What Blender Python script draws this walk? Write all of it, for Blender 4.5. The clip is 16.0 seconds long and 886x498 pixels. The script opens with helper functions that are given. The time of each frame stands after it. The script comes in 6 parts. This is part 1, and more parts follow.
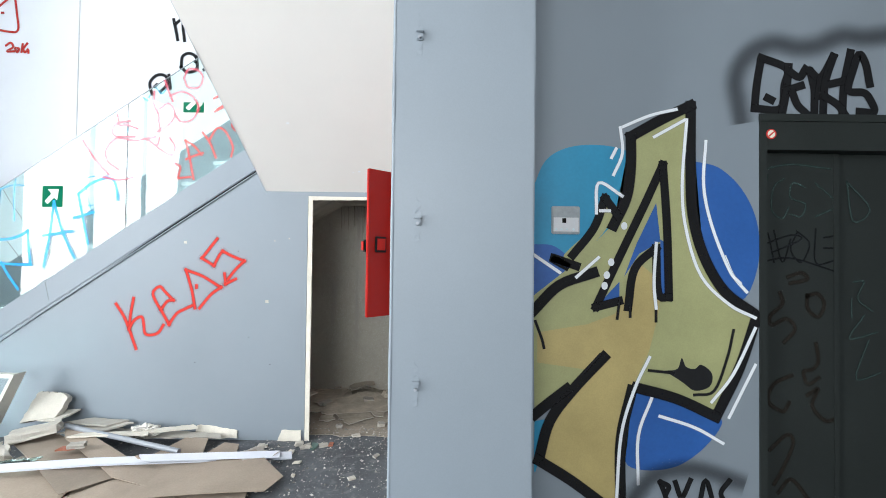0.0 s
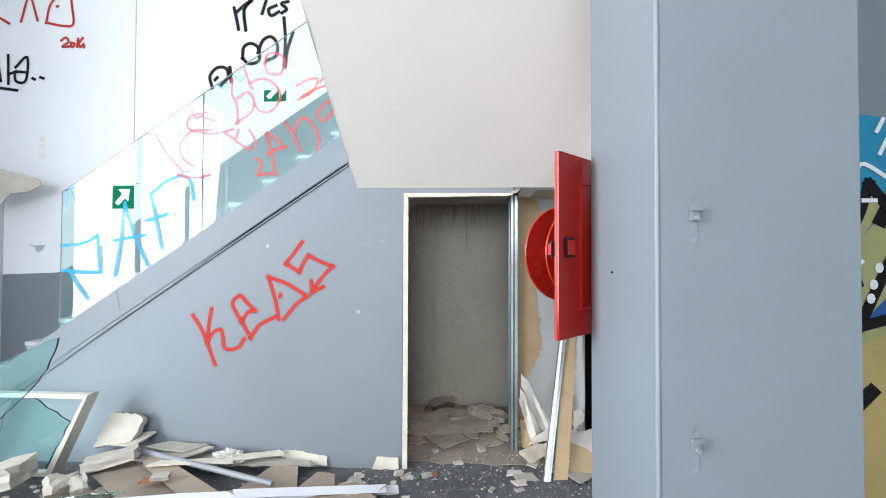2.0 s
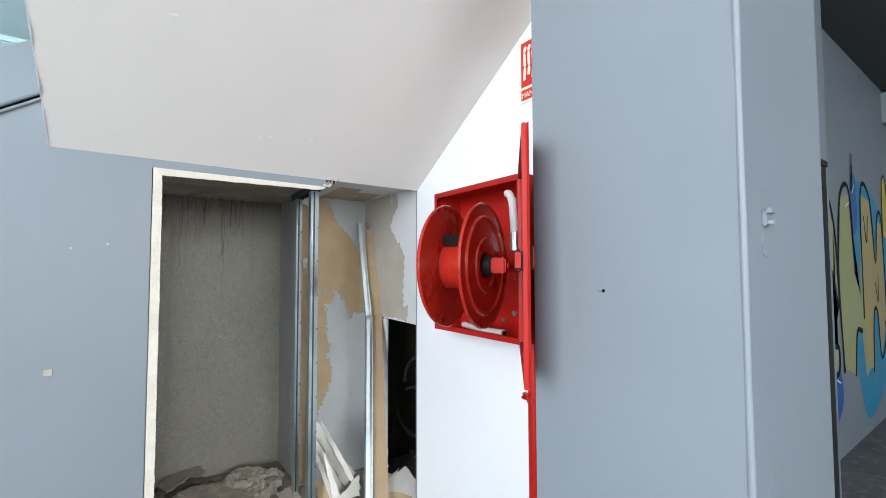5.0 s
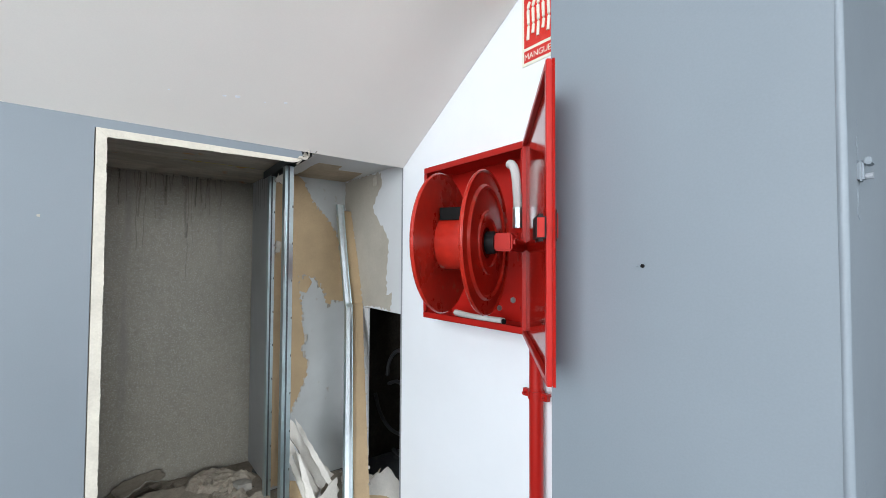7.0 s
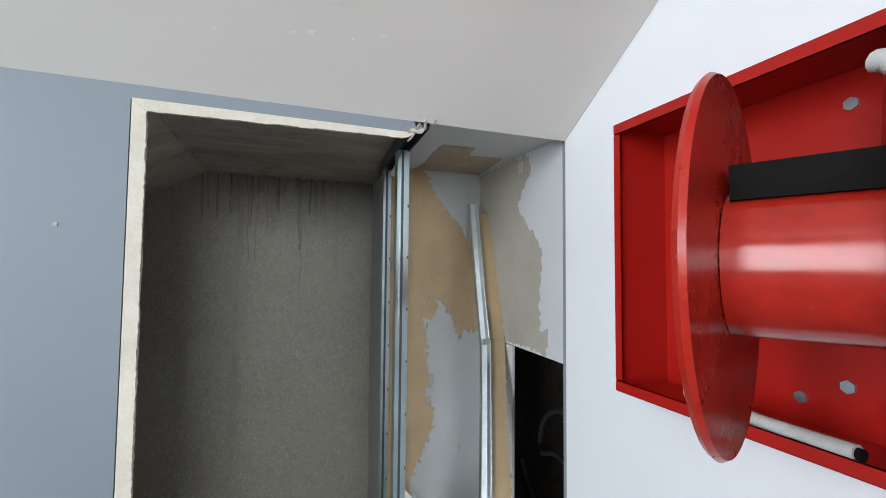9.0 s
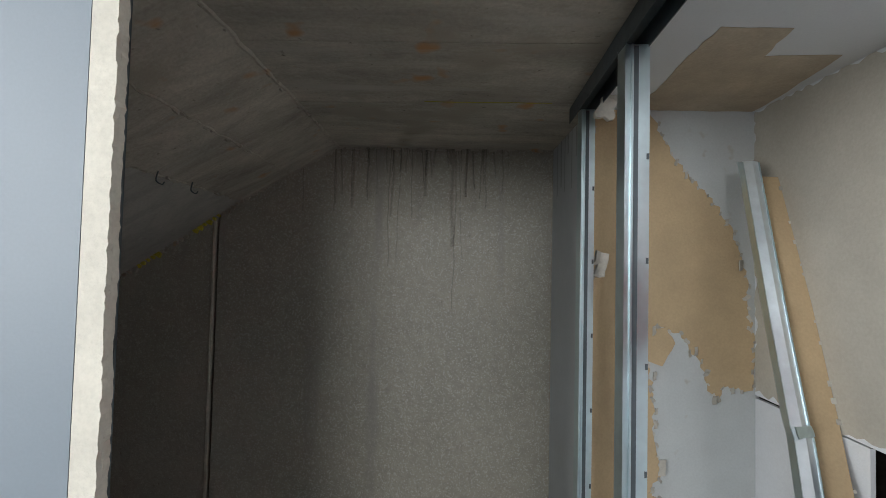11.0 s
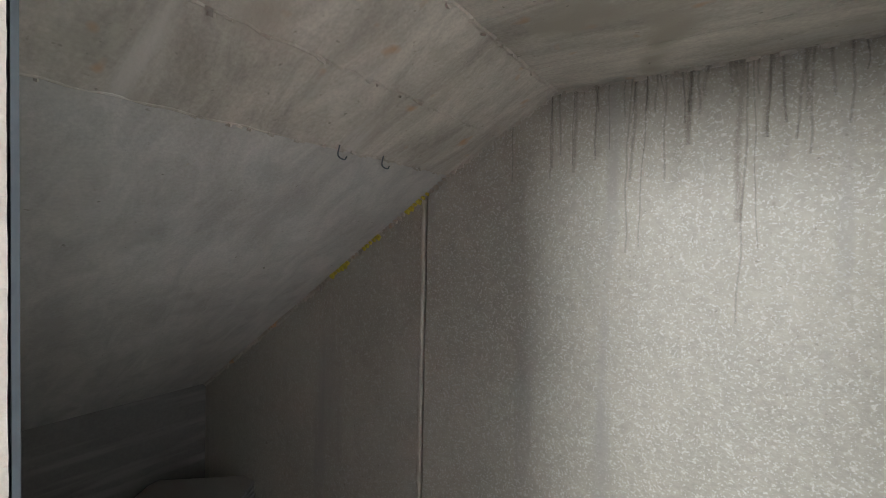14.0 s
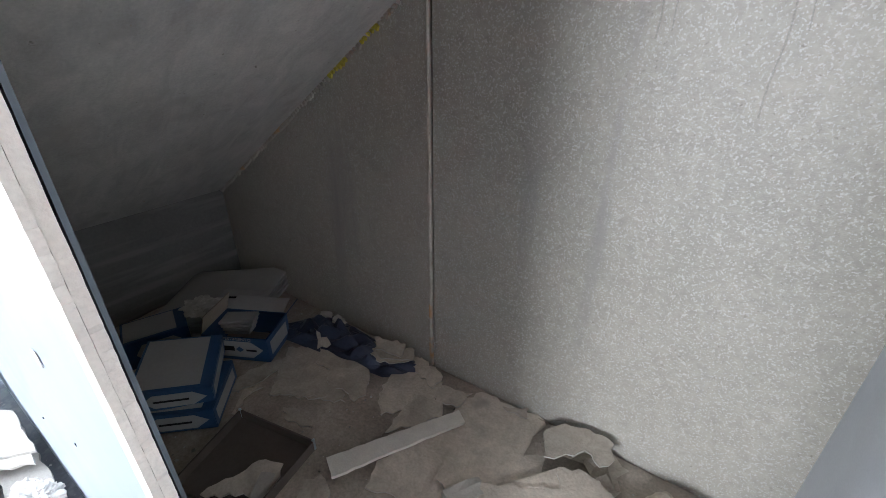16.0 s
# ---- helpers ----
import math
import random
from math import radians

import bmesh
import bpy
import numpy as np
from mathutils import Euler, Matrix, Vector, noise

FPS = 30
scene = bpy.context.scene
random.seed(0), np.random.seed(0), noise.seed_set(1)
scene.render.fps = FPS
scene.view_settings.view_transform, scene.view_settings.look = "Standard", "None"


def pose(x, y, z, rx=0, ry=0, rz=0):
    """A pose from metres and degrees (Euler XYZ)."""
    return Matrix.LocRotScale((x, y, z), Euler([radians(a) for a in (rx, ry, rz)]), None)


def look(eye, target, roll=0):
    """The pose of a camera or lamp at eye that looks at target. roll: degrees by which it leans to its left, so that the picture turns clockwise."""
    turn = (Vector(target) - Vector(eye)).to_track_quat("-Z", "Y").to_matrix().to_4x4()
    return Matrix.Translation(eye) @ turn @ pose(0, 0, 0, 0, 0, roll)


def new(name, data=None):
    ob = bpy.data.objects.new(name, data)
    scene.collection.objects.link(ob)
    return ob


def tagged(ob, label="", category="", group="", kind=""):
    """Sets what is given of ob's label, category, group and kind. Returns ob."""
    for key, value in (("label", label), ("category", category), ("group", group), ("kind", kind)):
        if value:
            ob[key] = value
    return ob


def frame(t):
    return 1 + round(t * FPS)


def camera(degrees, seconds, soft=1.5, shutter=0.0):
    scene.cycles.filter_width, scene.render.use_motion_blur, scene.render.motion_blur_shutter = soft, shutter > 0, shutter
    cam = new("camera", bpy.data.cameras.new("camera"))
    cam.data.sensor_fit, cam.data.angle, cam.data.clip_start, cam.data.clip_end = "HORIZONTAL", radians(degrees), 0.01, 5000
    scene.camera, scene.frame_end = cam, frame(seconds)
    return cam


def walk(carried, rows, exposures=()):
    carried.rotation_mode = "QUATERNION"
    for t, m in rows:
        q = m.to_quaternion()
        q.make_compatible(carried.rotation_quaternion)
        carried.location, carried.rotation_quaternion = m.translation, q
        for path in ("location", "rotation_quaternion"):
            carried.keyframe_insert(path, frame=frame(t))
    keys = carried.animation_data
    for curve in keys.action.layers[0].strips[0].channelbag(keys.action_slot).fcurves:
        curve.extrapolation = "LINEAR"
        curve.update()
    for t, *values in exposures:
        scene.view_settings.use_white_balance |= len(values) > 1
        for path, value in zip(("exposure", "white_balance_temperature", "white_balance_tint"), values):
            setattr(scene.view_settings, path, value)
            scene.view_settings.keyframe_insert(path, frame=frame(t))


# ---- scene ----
cam = camera(91.7, 16.0, soft=0.85)
PATH = [
    (0, (0.039, -0.06, 1.526), (0.036, 1.94, 1.562), 0.7),
    (0.5, (-0.183, -0.009, 1.537), (-0.257, 1.989, 1.576), 0.5),
    (1, (-0.373, 0.087, 1.533), (-0.491, 2.083, 1.571), 0.5),
    (1.5, (-0.511, 0.198, 1.54), (-0.623, 2.194, 1.581), 0.2),
    (2, (-0.67, 0.355, 1.542), (-0.749, 2.353, 1.58), 0.2),
    (2.5, (-0.802, 0.514, 1.55), (-0.736, 2.513, 1.59), 0.1),
    (3, (-0.86, 0.776, 1.515), (-0.6, 2.759, 1.558), 0.2),
    (3.5, (-0.914, 0.962, 1.52), (-0.475, 2.913, 1.588), 0.6),
    (4, (-1.033, 1.097, 1.542), (-0.323, 2.966, 1.615), 0.4),
    (4.5, (-1.107, 1.148, 1.55), (-0.132, 2.892, 1.632), 0.0),
    (4.7, (-1.116, 1.157, 1.553), (-0.062, 2.855, 1.642), -0.1),
    (5.75, (-1.188, 1.165, 1.541), (0.11, 2.687, 1.615), 0.0),
    (6.8, (-1.135, 1.282, 1.512), (0.131, 2.83, 1.558), 0.2),
    (7, (-1.054, 1.375, 1.499), (0.186, 2.943, 1.56), 0.3),
    (7.5, (-0.903, 1.645, 1.5), (0.28, 3.256, 1.565), 0.5),
    (8, (-0.805, 1.798, 1.521), (0.218, 3.515, 1.605), 0.4),
    (10.3, (-0.605, 2.651, 1.567), (-0.334, 4.632, 1.64), 1.0),
    (10.5, (-0.598, 2.738, 1.571), (-0.404, 4.727, 1.643), 1.1),
    (11, (-0.603, 2.948, 1.586), (-0.645, 4.946, 1.652), 1.3),
    (11.5, (-0.634, 3.121, 1.605), (-0.89, 5.105, 1.676), 1.1),
    (12, (-0.632, 3.282, 1.621), (-1.151, 5.214, 1.675), 1.1),
    (12.5, (-0.607, 3.384, 1.622), (-1.395, 5.221, 1.68), 1.1),
    (13, (-0.606, 3.426, 1.611), (-1.614, 5.153, 1.665), 1.3),
    (13.5, (-0.606, 3.435, 1.602), (-1.727, 5.09, 1.655), 1.4),
    (14, (-0.597, 3.438, 1.601), (-1.731, 5.084, 1.548), 1.3),
    (14.5, (-0.592, 3.432, 1.585), (-1.721, 5.065, 1.343), 1.1),
    (15, (-0.599, 3.428, 1.603), (-1.7, 5.019, 1.098), 0.4),
    (15.3, (-0.599, 3.428, 1.604), (-1.677, 4.99, 0.973), 0.8),
    (15.5, (-0.611, 3.432, 1.593), (-1.674, 4.976, 0.895), 0.4),
    (16, (-0.614, 3.434, 1.589), (-1.63, 4.897, 0.679), 0.2),
]
walk(cam, [(t, look(eye, target, roll)) for t, eye, target, roll in PATH],
     exposures=[(0, 0.03, 6500, 10), (2, -0.05, 6500, 10), (4, -0.15, 6450, 10), (7, -0.27, 6400, 10), (8, -0.44, 6400, 10), (10.3, -0.50, 6450, 10), (11, -0.38, 6550, 10), (11.5, -0.12, 6620, 10), (12, 0.44, 6700, 10), (13, 1.08, 6750, 10), (14, 1.32, 6480, 12), (16, 1.34, 6020, 15)])

# ---- world and lights ----
world = bpy.data.worlds.new("sky")
scene.world = world
world.use_nodes = True
wn = world.node_tree
sky = wn.nodes.new("ShaderNodeTexSky")
sky.sky_type, sky.sun_disc = "NISHITA", False
sky.sun_elevation, sky.sun_rotation = radians(50), radians(200)
wn.links.new(sky.outputs[0], wn.nodes["Background"].inputs[0])
wn.nodes["Background"].inputs[1].default_value = 0.12
sun = new("sun", bpy.data.lights.new("sun", "SUN"))
sun.data.energy, sun.data.angle, sun.data.color = 3.0, radians(0.5), (1.0, 0.95, 0.88)
sun.matrix_world = look((3, 12, 20), (0, 0, 0))


def window_light(name, m, w, h, watts, color=(0.93, 0.97, 1.0)):
    """Sky light entering through a glazed opening."""
    lamp = new(name, bpy.data.lights.new(name, "AREA"))
    lamp.data.shape, lamp.data.size, lamp.data.size_y, lamp.data.energy, lamp.data.color = "RECTANGLE", w, h, watts, color
    lamp.matrix_world = m
    return lamp


window_light("window_light_west", look((-6.5, -1.05, 2.6), (0, -0.1, 2.1)), 3.8, 4.4, 880)
window_light("window_light_south", look((-1.32, -5.42, 2.75), (-1.32, 0, 2.75)), 2.9, 2.3, 340)

# ---- materials ----
def mat(name, color, rough=0.6, metal=0.0, vary=0.12, scale=3.0, fine=60.0, bump=0.15, spots=None, spot_scale=40.0,
        streak=None, dist=0.004, per_object=0.0, spec=0.5, island=0.0, mottle=None):
    """A surface with stains at a large scale, grain at a small one, fine relief, and on demand specks and run-down streaks."""
    m = bpy.data.materials.new(name)
    m.use_nodes = True
    n, k = m.node_tree.nodes, m.node_tree.links
    b = n["Principled BSDF"]
    b.inputs["Metallic"].default_value = metal
    b.inputs["Specular IOR Level"].default_value = spec
    co = n.new("ShaderNodeTexCoord")
    big = n.new("ShaderNodeTexNoise")
    big.inputs["Scale"].default_value, big.inputs["Detail"].default_value, big.inputs["Roughness"].default_value = scale, 6, 0.65
    small = n.new("ShaderNodeTexNoise")
    small.inputs["Scale"].default_value, small.inputs["Detail"].default_value = fine, 4
    for t in (big, small):
        k.new(co.outputs["Object"], t.inputs["Vector"])
    ramp = n.new("ShaderNodeValToRGB")
    c = Vector(color)
    lo, hi = c * (1 - vary), c * (1 + vary * 0.7)
    ramp.color_ramp.elements[0].position, ramp.color_ramp.elements[0].color = 0.3, (*lo, 1)
    ramp.color_ramp.elements[1].position, ramp.color_ramp.elements[1].color = 0.7, (*[min(1, v) for v in hi], 1)
    k.new(big.outputs["Fac"], ramp.inputs["Fac"])
    out = ramp.outputs["Color"]

    def blend(fac, col, mode="MIX"):
        nonlocal out
        mx = n.new("ShaderNodeMix")
        mx.data_type, mx.blend_type = "RGBA", mode
        if isinstance(fac, float):
            mx.inputs[0].default_value = fac
        else:
            k.new(fac, mx.inputs[0])
        k.new(out, mx.inputs[6])
        if isinstance(col, tuple):
            mx.inputs[7].default_value = (*col, 1)
        else:
            k.new(col, mx.inputs[7])
        out = mx.outputs[2]

    def ramped(src, a, z):
        r = n.new("ShaderNodeMapRange")
        r.inputs[1].default_value, r.inputs[2].default_value = a, z
        k.new(src, r.inputs[0])
        return r.outputs[0]

    g = n.new("ShaderNodeMapRange")
    g.inputs[1].default_value, g.inputs[2].default_value, g.inputs[3].default_value, g.inputs[4].default_value = 0.3, 0.7, 1 - vary * 0.5, 1 + vary * 0.3
    k.new(small.outputs["Fac"], g.inputs[0])
    blend(1.0, g.outputs[0], "MULTIPLY")
    if mottle:
        v = n.new("ShaderNodeTexNoise")
        v.inputs["Scale"].default_value, v.inputs["Detail"].default_value, v.inputs["Roughness"].default_value = mottle[1], 8, 0.7
        v.inputs["Distortion"].default_value = 0.6
        mp = n.new("ShaderNodeMapping")
        mp.inputs["Scale"].default_value = mottle[2]
        k.new(co.outputs["Object"], mp.inputs["Vector"])
        k.new(mp.outputs[0], v.inputs["Vector"])
        r = n.new("ShaderNodeMapRange")
        r.inputs[1].default_value, r.inputs[2].default_value, r.inputs[3].default_value, r.inputs[4].default_value = 0.34, 0.66, 1 - mottle[0], 1 + mottle[0] * 0.8
        k.new(v.outputs["Fac"], r.inputs[0])
        blend(1.0, r.outputs[0], "MULTIPLY")
    if spots:
        for col, mult, at in spots:
            v = n.new("ShaderNodeTexNoise")
            v.inputs["Scale"].default_value, v.inputs["Detail"].default_value = spot_scale * mult, 2
            k.new(co.outputs["Object"], v.inputs["Vector"])
            blend(ramped(v.outputs["Fac"], at, at + 0.10), col)
    if streak:
        mp = n.new("ShaderNodeMapping")
        mp.inputs["Scale"].default_value = streak[1]
        k.new(co.outputs["Object"], mp.inputs["Vector"])
        v = n.new("ShaderNodeTexNoise")
        v.inputs["Scale"].default_value, v.inputs["Detail"].default_value = 1.0, 5
        k.new(mp.outputs[0], v.inputs["Vector"])
        blend(ramped(v.outputs["Fac"], streak[2], streak[2] + 0.15), streak[0])
    if per_object:
        oi = n.new("ShaderNodeObjectInfo")
        r = n.new("ShaderNodeMapRange")
        r.inputs[3].default_value, r.inputs[4].default_value = 1 - per_object, 1 + per_object * 0.5
        k.new(oi.outputs["Random"], r.inputs[0])
        blend(1.0, r.outputs[0], "MULTIPLY")
    if island:
        ge = n.new("ShaderNodeNewGeometry")
        r = n.new("ShaderNodeMapRange")
        r.inputs[3].default_value, r.inputs[4].default_value = 1 - island, 1.1
        k.new(ge.outputs["Random Per Island"], r.inputs[0])
        blend(1.0, r.outputs[0], "MULTIPLY")
    k.new(out, b.inputs["Base Color"])
    rr = n.new("ShaderNodeMapRange")
    rr.inputs[1].default_value, rr.inputs[2].default_value = 0.3, 0.7
    rr.inputs[3].default_value, rr.inputs[4].default_value = max(0.03, rough - 0.08), min(1, rough + 0.08)
    k.new(big.outputs["Fac"], rr.inputs[0])
    k.new(rr.outputs[0], b.inputs["Roughness"])
    bp = n.new("ShaderNodeBump")
    bp.inputs["Strength"].default_value, bp.inputs["Distance"].default_value = bump, dist
    k.new(small.outputs["Fac"], bp.inputs["Height"])
    k.new(bp.outputs[0], b.inputs["Normal"])
    return m


def spray(name, color, soft=0.35, density=1.0):
    """Sprayed paint: dense in the middle of a stroke, thinning out to its rims."""
    m = bpy.data.materials.new(name)
    m.use_nodes = True
    n, k = m.node_tree.nodes, m.node_tree.links
    b = n["Principled BSDF"]
    b.inputs["Base Color"].default_value, b.inputs["Roughness"].default_value = (*color, 1), 0.7
    b.inputs["Specular IOR Level"].default_value = 0.2
    uv = n.new("ShaderNodeUVMap")
    sp = n.new("ShaderNodeSeparateXYZ")
    k.new(uv.outputs[0], sp.inputs[0])
    r = n.new("ShaderNodeMapRange")
    r.interpolation_type = "SMOOTHSTEP"
    r.inputs[1].default_value, r.inputs[2].default_value, r.inputs[4].default_value = 0.0, soft, density
    k.new(sp.outputs[1], r.inputs[0])
    co, ns = n.new("ShaderNodeTexCoord"), n.new("ShaderNodeTexNoise")
    ns.inputs["Scale"].default_value = 180
    k.new(co.outputs["Object"], ns.inputs["Vector"])
    mu = n.new("ShaderNodeMapRange")
    mu.inputs[1].default_value, mu.inputs[2].default_value, mu.inputs[3].default_value = 0.3, 0.55, 0.92
    k.new(ns.outputs["Fac"], mu.inputs[0])
    pr = n.new("ShaderNodeMath")
    pr.operation = "MULTIPLY"
    k.new(r.outputs[0], pr.inputs[0])
    k.new(mu.outputs[0], pr.inputs[1])
    k.new(pr.outputs[0], b.inputs["Alpha"])
    return m


def glass(name, color, rough=0.0):
    m = bpy.data.materials.new(name)
    m.use_nodes = True
    b = m.node_tree.nodes["Principled BSDF"]
    b.inputs["Base Color"].default_value, b.inputs["Roughness"].default_value = (*color, 1), rough
    b.inputs["Transmission Weight"].default_value, b.inputs["IOR"].default_value = 1.0, 1.45
    return m


M = dict(
    grey=mat("grey_blue_wall_paint", (0.208, 0.242, 0.272), 0.5, vary=0.05, scale=1.2, fine=220, bump=0.05),
    white=mat("white_wall_paint", (0.835, 0.865, 0.90), 0.6, vary=0.03, scale=1.5, fine=200, bump=0.05),
    cream=mat("cream_ceiling_paint", (0.80, 0.77, 0.725), 0.65, vary=0.03, scale=1.0, fine=200, bump=0.05),
    board=mat("bare_gypsum_board", (0.66, 0.62, 0.53), 0.85, vary=0.12, scale=9, fine=160, bump=0.3),
    plaster=mat("broken_plaster", (0.50, 0.47, 0.41), 0.9, vary=0.14, scale=8, fine=120, bump=0.4, per_object=0.25),
    dusty=mat("dusty_plaster", (0.49, 0.43, 0.345), 0.95, vary=0.22, scale=5, fine=90, bump=0.5, per_object=0.25, mottle=(0.20, 8.0, (1.0, 1.0, 1.0)),
              spots=[((0.30, 0.27, 0.22), 0.14, 0.66)]),
    paper=mat("tan_board_paper", (0.50, 0.37, 0.22), 0.85, vary=0.12, scale=5, fine=140, bump=0.15),
    oldpaper=mat("dusty_brown_board_paper", (0.44, 0.37, 0.28), 0.85, vary=0.16, scale=6, fine=140, bump=0.15, mottle=(0.12, 9.0, (1.0, 1.0, 1.0))),
    greige=mat("grey_beige_filler", (0.42, 0.39, 0.33), 0.85, vary=0.12, scale=4, fine=140, bump=0.2),
    sidegrey=mat("dull_grey_side_paint", (0.62, 0.65, 0.675), 0.6, vary=0.08, scale=3, fine=160, bump=0.08),
    nichegrey=mat("grey_board_back", (0.50, 0.52, 0.515), 0.75, vary=0.10, scale=3, fine=160, bump=0.1, spots=[((0.40, 0.37, 0.32), 0.5, 0.70)]),
    gypsum=mat("fresh_broken_gypsum", (0.74, 0.71, 0.645), 0.9, vary=0.12, scale=9, fine=120, bump=0.4, per_object=0.15),
    nichewhite=mat("white_board_lining", (0.62, 0.64, 0.655), 0.7, vary=0.05, scale=2.5, fine=180, bump=0.08),
    # end wall colour kept dark to carry the shade of the low corner
    endwall=mat("board_marked_shaded_end_wall", (0.17, 0.162, 0.148), 0.9, vary=0.2, scale=2, fine=60, bump=0.4, streak=((0.22, 0.21, 0.19), (1.5, 1.5, 16.0), 0.50)),
    pale=mat("pale_grey_board_face", (0.60, 0.61, 0.62), 0.7, vary=0.07, scale=4, fine=160, bump=0.1),
    concrete=mat("cast_concrete", (0.46, 0.418, 0.35), 0.9, vary=0.22, scale=1.8, fine=110, bump=0.25, mottle=(0.30, 3.5, (0.6, 2.2, 1.0)),
                 spots=[((0.46, 0.26, 0.12), 0.22, 0.64), ((0.36, 0.318, 0.255), 0.10, 0.60), ((0.17, 0.15, 0.12), 1.2, 0.70)], streak=((0.47, 0.44, 0.385), (1.6, 14.0, 2.0), 0.60)),
    aggregate=mat("exposed_aggregate_concrete", (0.36, 0.334, 0.275), 0.5, vary=0.12, scale=2.0, fine=70, bump=0.55, mottle=(0.10, 26.0, (1.0, 1.0, 1.0)),
                  spots=[((0.435, 0.412, 0.355), 2.3, 0.57), ((0.24, 0.21, 0.17), 2.0, 0.675), ((0.50, 0.48, 0.43), 4.6, 0.58), ((0.22, 0.19, 0.15), 0.6, 0.735)], streak=((0.29, 0.272, 0.24), (7.0, 1.0, 0.6), 0.60)),
    concrete_slope=mat("board_marked_concrete", (0.44, 0.42, 0.38), 0.9, vary=0.16, scale=1.6, fine=110, bump=0.22, mottle=(0.16, 4.0, (1.0, 2.4, 1.0)),
                       spots=[((0.36, 0.24, 0.14), 0.5, 0.75), ((0.36, 0.34, 0.305), 0.12, 0.62), ((0.17, 0.155, 0.13), 1.1, 0.72)], streak=((0.45, 0.43, 0.385), (2.0, 16.0, 2.0), 0.60)),
    grit=mat("plaster_grit", (0.52, 0.50, 0.46), 0.95, vary=0.2, scale=20, island=0.75),
    stain=mat("rust_brown_damp_stain", (0.17, 0.125, 0.09), 0.8, vary=0.3, scale=12, fine=80, bump=0.1),
    floor=mat("dusty_dark_floor", (0.105, 0.114, 0.124), 0.8, vary=0.35, scale=2.2, fine=70, bump=0.4,
              spots=[((0.145, 0.15, 0.155), 0.35, 0.55), ((0.20, 0.195, 0.185), 0.9, 0.64), ((0.34, 0.32, 0.295), 3.0, 0.70)]),
    dust=mat("plaster_dust_floor", (0.34, 0.292, 0.235), 0.95, vary=0.4, scale=3, fine=90, bump=0.6),
    steel=mat("galvanised_steel", (0.60, 0.71, 0.73), 0.36, metal=1.0, vary=0.12, scale=6, fine=40, bump=0.08),
    # lighter copy of the steel; carries the leaning channel's highlight
    zinc=mat("highlight_bright_zinc", (0.80, 0.87, 0.90), 0.36, metal=0.75, vary=0.12, scale=8, fine=40, bump=0.06),
    darksteel=mat("dull_dark_steel", (0.10, 0.12, 0.13), 0.5, metal=0.6, vary=0.2, scale=6),
    red=mat("red_enamel", (0.40, 0.012, 0.008), 0.35, spec=0.3, vary=0.08, scale=5, fine=60, bump=0.03),
    redface=mat("glossy_red_enamel", (0.30, 0.009, 0.005), 0.10, spec=0.3, vary=0.06, scale=5, fine=60, bump=0.01),
    reddisc=mat("scuffed_red_enamel", (0.42, 0.020, 0.010), 0.30, spec=0.4, vary=0.14, scale=7, fine=40, bump=0.06, mottle=(0.12, 14.0, (1.0, 1.0, 1.0)), spots=[((0.34, 0.10, 0.07), 0.35, 0.66)]),
    reddrum=mat("worn_shiny_red_enamel", (0.44, 0.022, 0.012), 0.20, spec=0.5, vary=0.18, scale=12, fine=50, bump=0.04, spots=[((0.30, 0.12, 0.09), 0.5, 0.67)]),
    redtape=mat("orange_red_plastic", (0.40, 0.018, 0.012), 0.5, spec=0.2),
    # dark brown stands in for the missing light inside the cavity
    cavity=mat("shade_dark_cavity", (0.055, 0.046, 0.038), 0.95, vary=0.4, scale=6, fine=60, spec=0.1),
    rubber=mat("black_cable_sheath", (0.016, 0.016, 0.017), 0.35, vary=0.2, spec=0.5),
    black=mat("black_plastic", (0.012, 0.012, 0.013), 0.55, vary=0.2, spec=0.15),
    # near black for the shade inside gaps, slots and small holes
    dark=mat("hole_shade_black", (0.012, 0.012, 0.012), 0.95, vary=0.3, spec=0.05),
    lift=mat("dark_green_grey_steel", (0.019, 0.023, 0.0215), 0.6, vary=0.12, scale=3, fine=120, bump=0.05, spec=0.25),
    card=mat("brown_cardboard", (0.36, 0.295, 0.23), 0.9, vary=0.15, scale=3, fine=90, bump=0.15, per_object=0.25),
    alu=mat("white_lacquered_trim", (0.50, 0.52, 0.57), 0.4, vary=0.05),
    tube=mat("grey_plastic_tube", (0.27, 0.29, 0.315), 0.4, vary=0.08),
    hose=mat("white_woven_hose", (0.56, 0.56, 0.55), 0.8, vary=0.1, fine=300, bump=0.5),
    film=mat("crumpled_clear_film", (0.66, 0.63, 0.57), 0.25, vary=0.15, scale=20),
    navy=mat("navy_plastic_bag", (0.035, 0.045, 0.075), 0.4, vary=0.25, scale=9),
    blue=mat("blue_printed_card", (0.016, 0.06, 0.14), 0.5, vary=0.08),
    cardwhite=mat("white_printed_card", (0.33, 0.32, 0.295), 0.7, vary=0.08),
    signgreen=mat("sign_green", (0.0, 0.12, 0.06), 0.8, vary=0.04, spec=0.1),
    signcream=mat("sign_cream", (0.78, 0.78, 0.66), 0.4, vary=0.03),
    signred=mat("sign_red", (0.62, 0.03, 0.02), 0.4, vary=0.04),
    silicone=mat("yellow_foam", (0.50, 0.42, 0.05), 0.8, vary=0.25, scale=30),
    asphalt=mat("asphalt", (0.06, 0.06, 0.06), 0.9, vary=0.2),
    tread=mat("grey_stair_stone", (0.34, 0.36, 0.38), 0.5, vary=0.12, scale=6, fine=120),
    wframe=mat("off_white_window_lacquer", (0.58, 0.56, 0.50), 0.5, vary=0.08, scale=6),
)
M["glass"] = glass("clear_greenish_glass", (0.76, 0.94, 0.905))
